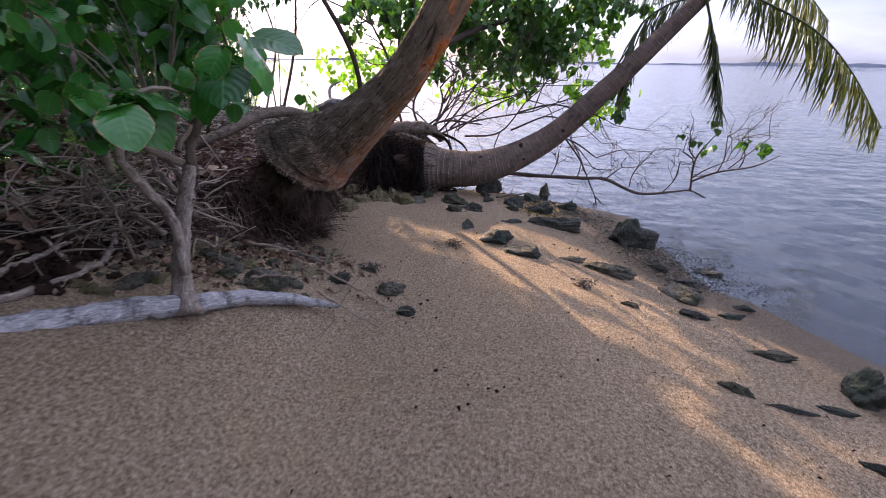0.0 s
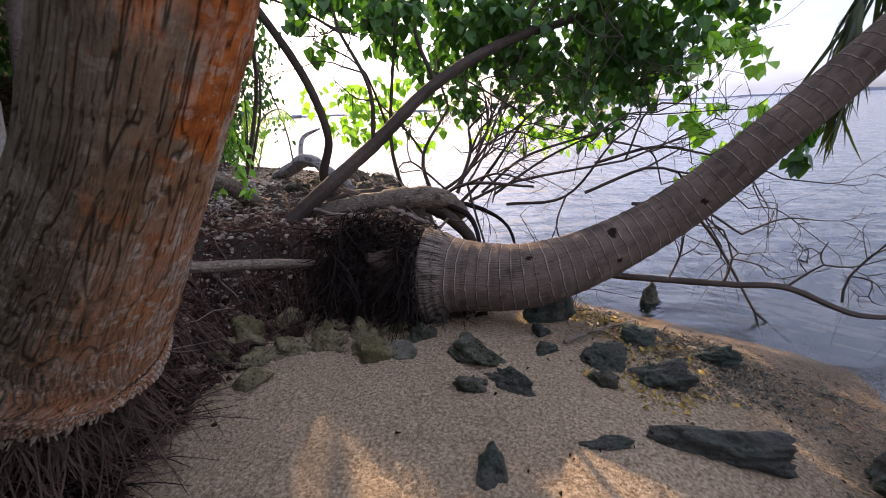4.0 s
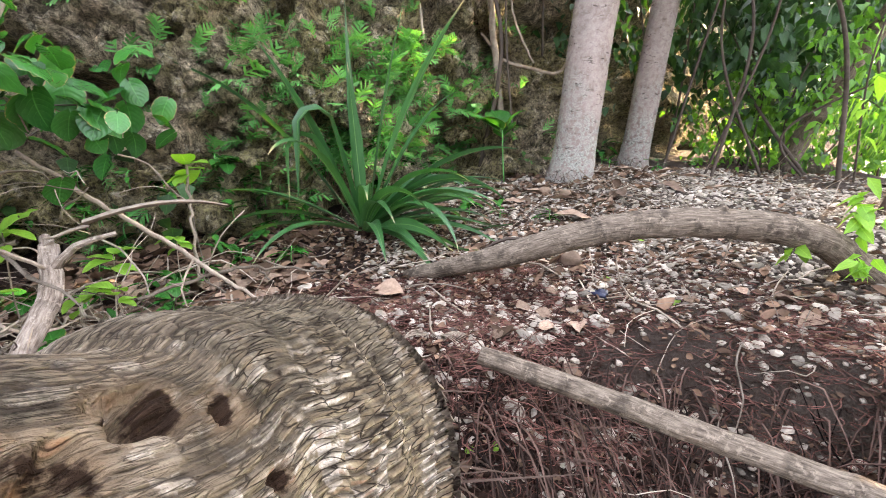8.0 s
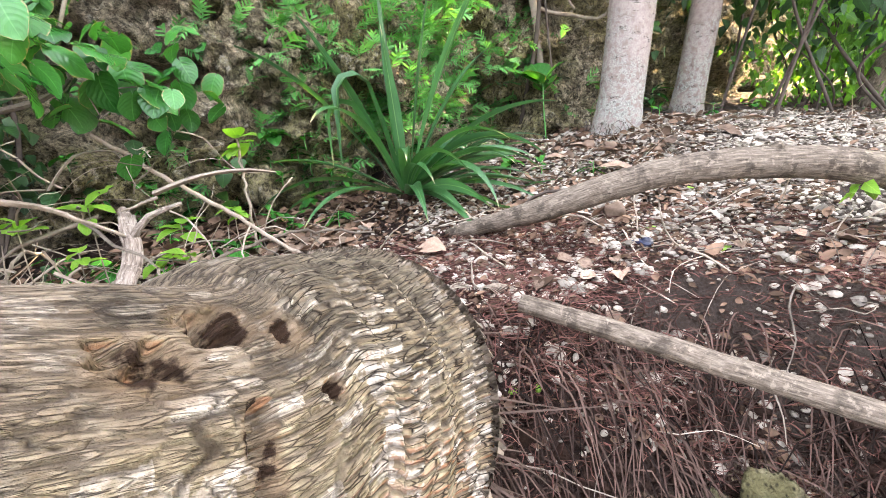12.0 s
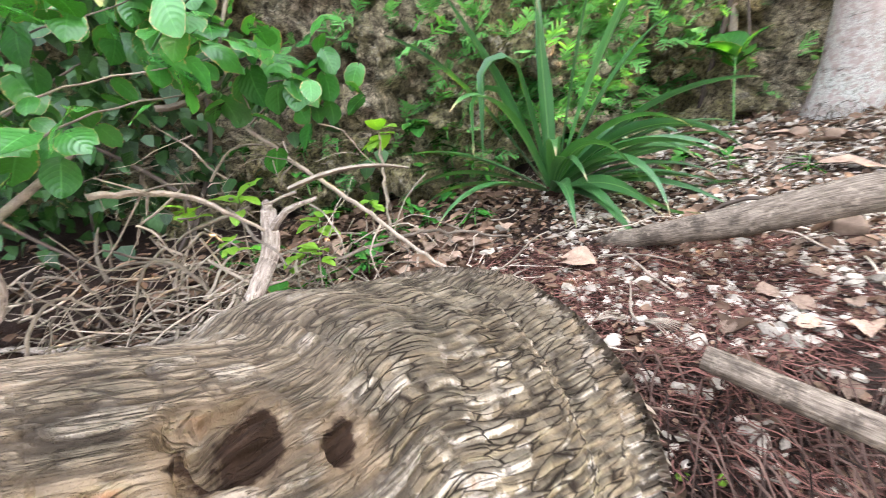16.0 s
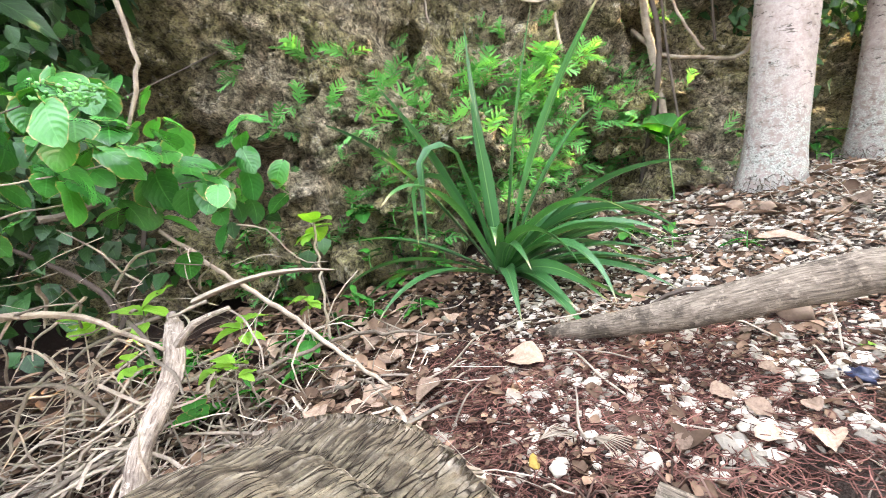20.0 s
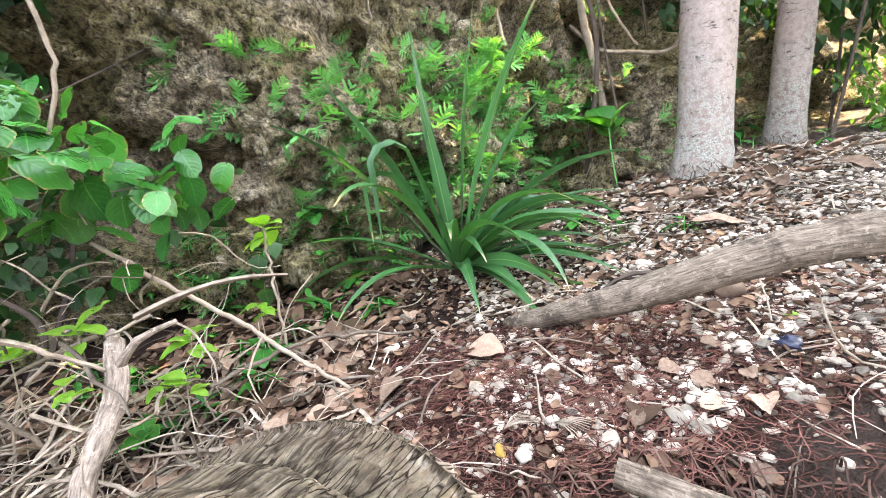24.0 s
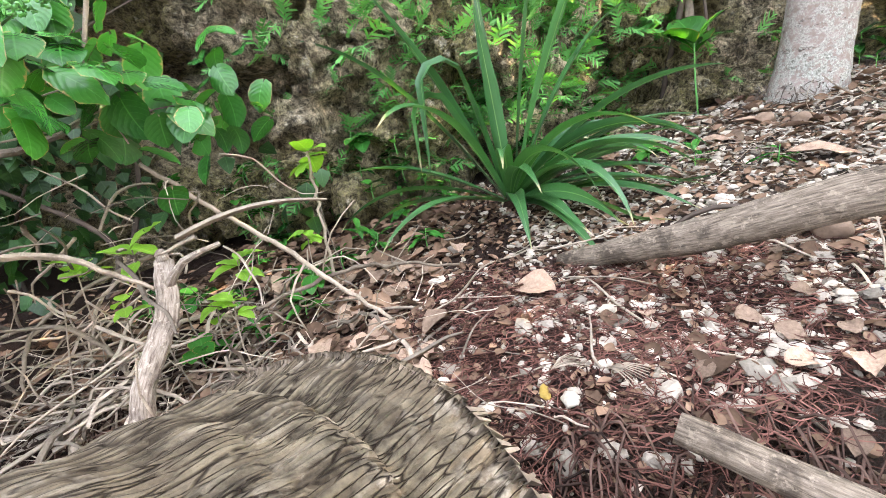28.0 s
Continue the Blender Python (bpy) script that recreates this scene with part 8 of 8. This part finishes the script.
strew("bank_foot_debris", [(-1.35, 2.2), (-1.2, 2.4), (-1.1, 2.6), (-1.0, 2.8), (-1.3, 2.0), (-1.0, 2.35), (-0.85, 2.6)], 700, 84, M_LITTER, "dead leaves and bark scraps at the bank's foot", "leaf litter", (0.02, 0.06), small_leaf("oval", 0.8, 0.5))
strew("dark_debris", [(-1.35, 2.2), (-1.2, 2.45), (-1.1, 2.7), (-1.05, 2.9), (-0.9, 2.7)], 500, 85, M_WEED, "dark rotting scraps at the bank's foot", "debris", (0.01, 0.035), small_leaf("long", 0.8, 0.5))

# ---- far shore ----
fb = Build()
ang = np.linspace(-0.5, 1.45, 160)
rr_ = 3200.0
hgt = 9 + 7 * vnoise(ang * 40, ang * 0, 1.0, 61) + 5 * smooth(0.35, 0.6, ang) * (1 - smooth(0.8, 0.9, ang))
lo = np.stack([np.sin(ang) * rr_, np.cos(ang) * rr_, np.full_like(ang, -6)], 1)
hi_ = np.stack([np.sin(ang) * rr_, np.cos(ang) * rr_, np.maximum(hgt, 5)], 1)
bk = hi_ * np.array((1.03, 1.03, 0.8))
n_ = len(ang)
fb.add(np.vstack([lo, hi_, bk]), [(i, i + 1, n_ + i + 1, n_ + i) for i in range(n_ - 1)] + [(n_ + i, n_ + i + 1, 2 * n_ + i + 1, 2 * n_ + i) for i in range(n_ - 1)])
sh = empty("ship", (1829, 2378, 0), "distant grey ship on the horizon", "ship")
for nm, sx, sz_, z0, off in (("hull", 34, 12, -1, 0), ("deckhouse", 9, 16, 11, 18), ("mast", 2, 30, 11, -8)):
    bx = Build()
    bx.add([(off + a * sx * (1.0 if h else 0.85), b_ * 5, z0 + h * sz_) for h in (0, 1) for a, b_ in ((-1, -1), (1, -1), (1, 1), (-1, 1))], [(0, 1, 5, 4), (1, 2, 6, 5), (2, 3, 7, 6), (3, 0, 4, 7), (4, 5, 6, 7)])
    part(nm, bx, M_SHIP, sh, "", True)
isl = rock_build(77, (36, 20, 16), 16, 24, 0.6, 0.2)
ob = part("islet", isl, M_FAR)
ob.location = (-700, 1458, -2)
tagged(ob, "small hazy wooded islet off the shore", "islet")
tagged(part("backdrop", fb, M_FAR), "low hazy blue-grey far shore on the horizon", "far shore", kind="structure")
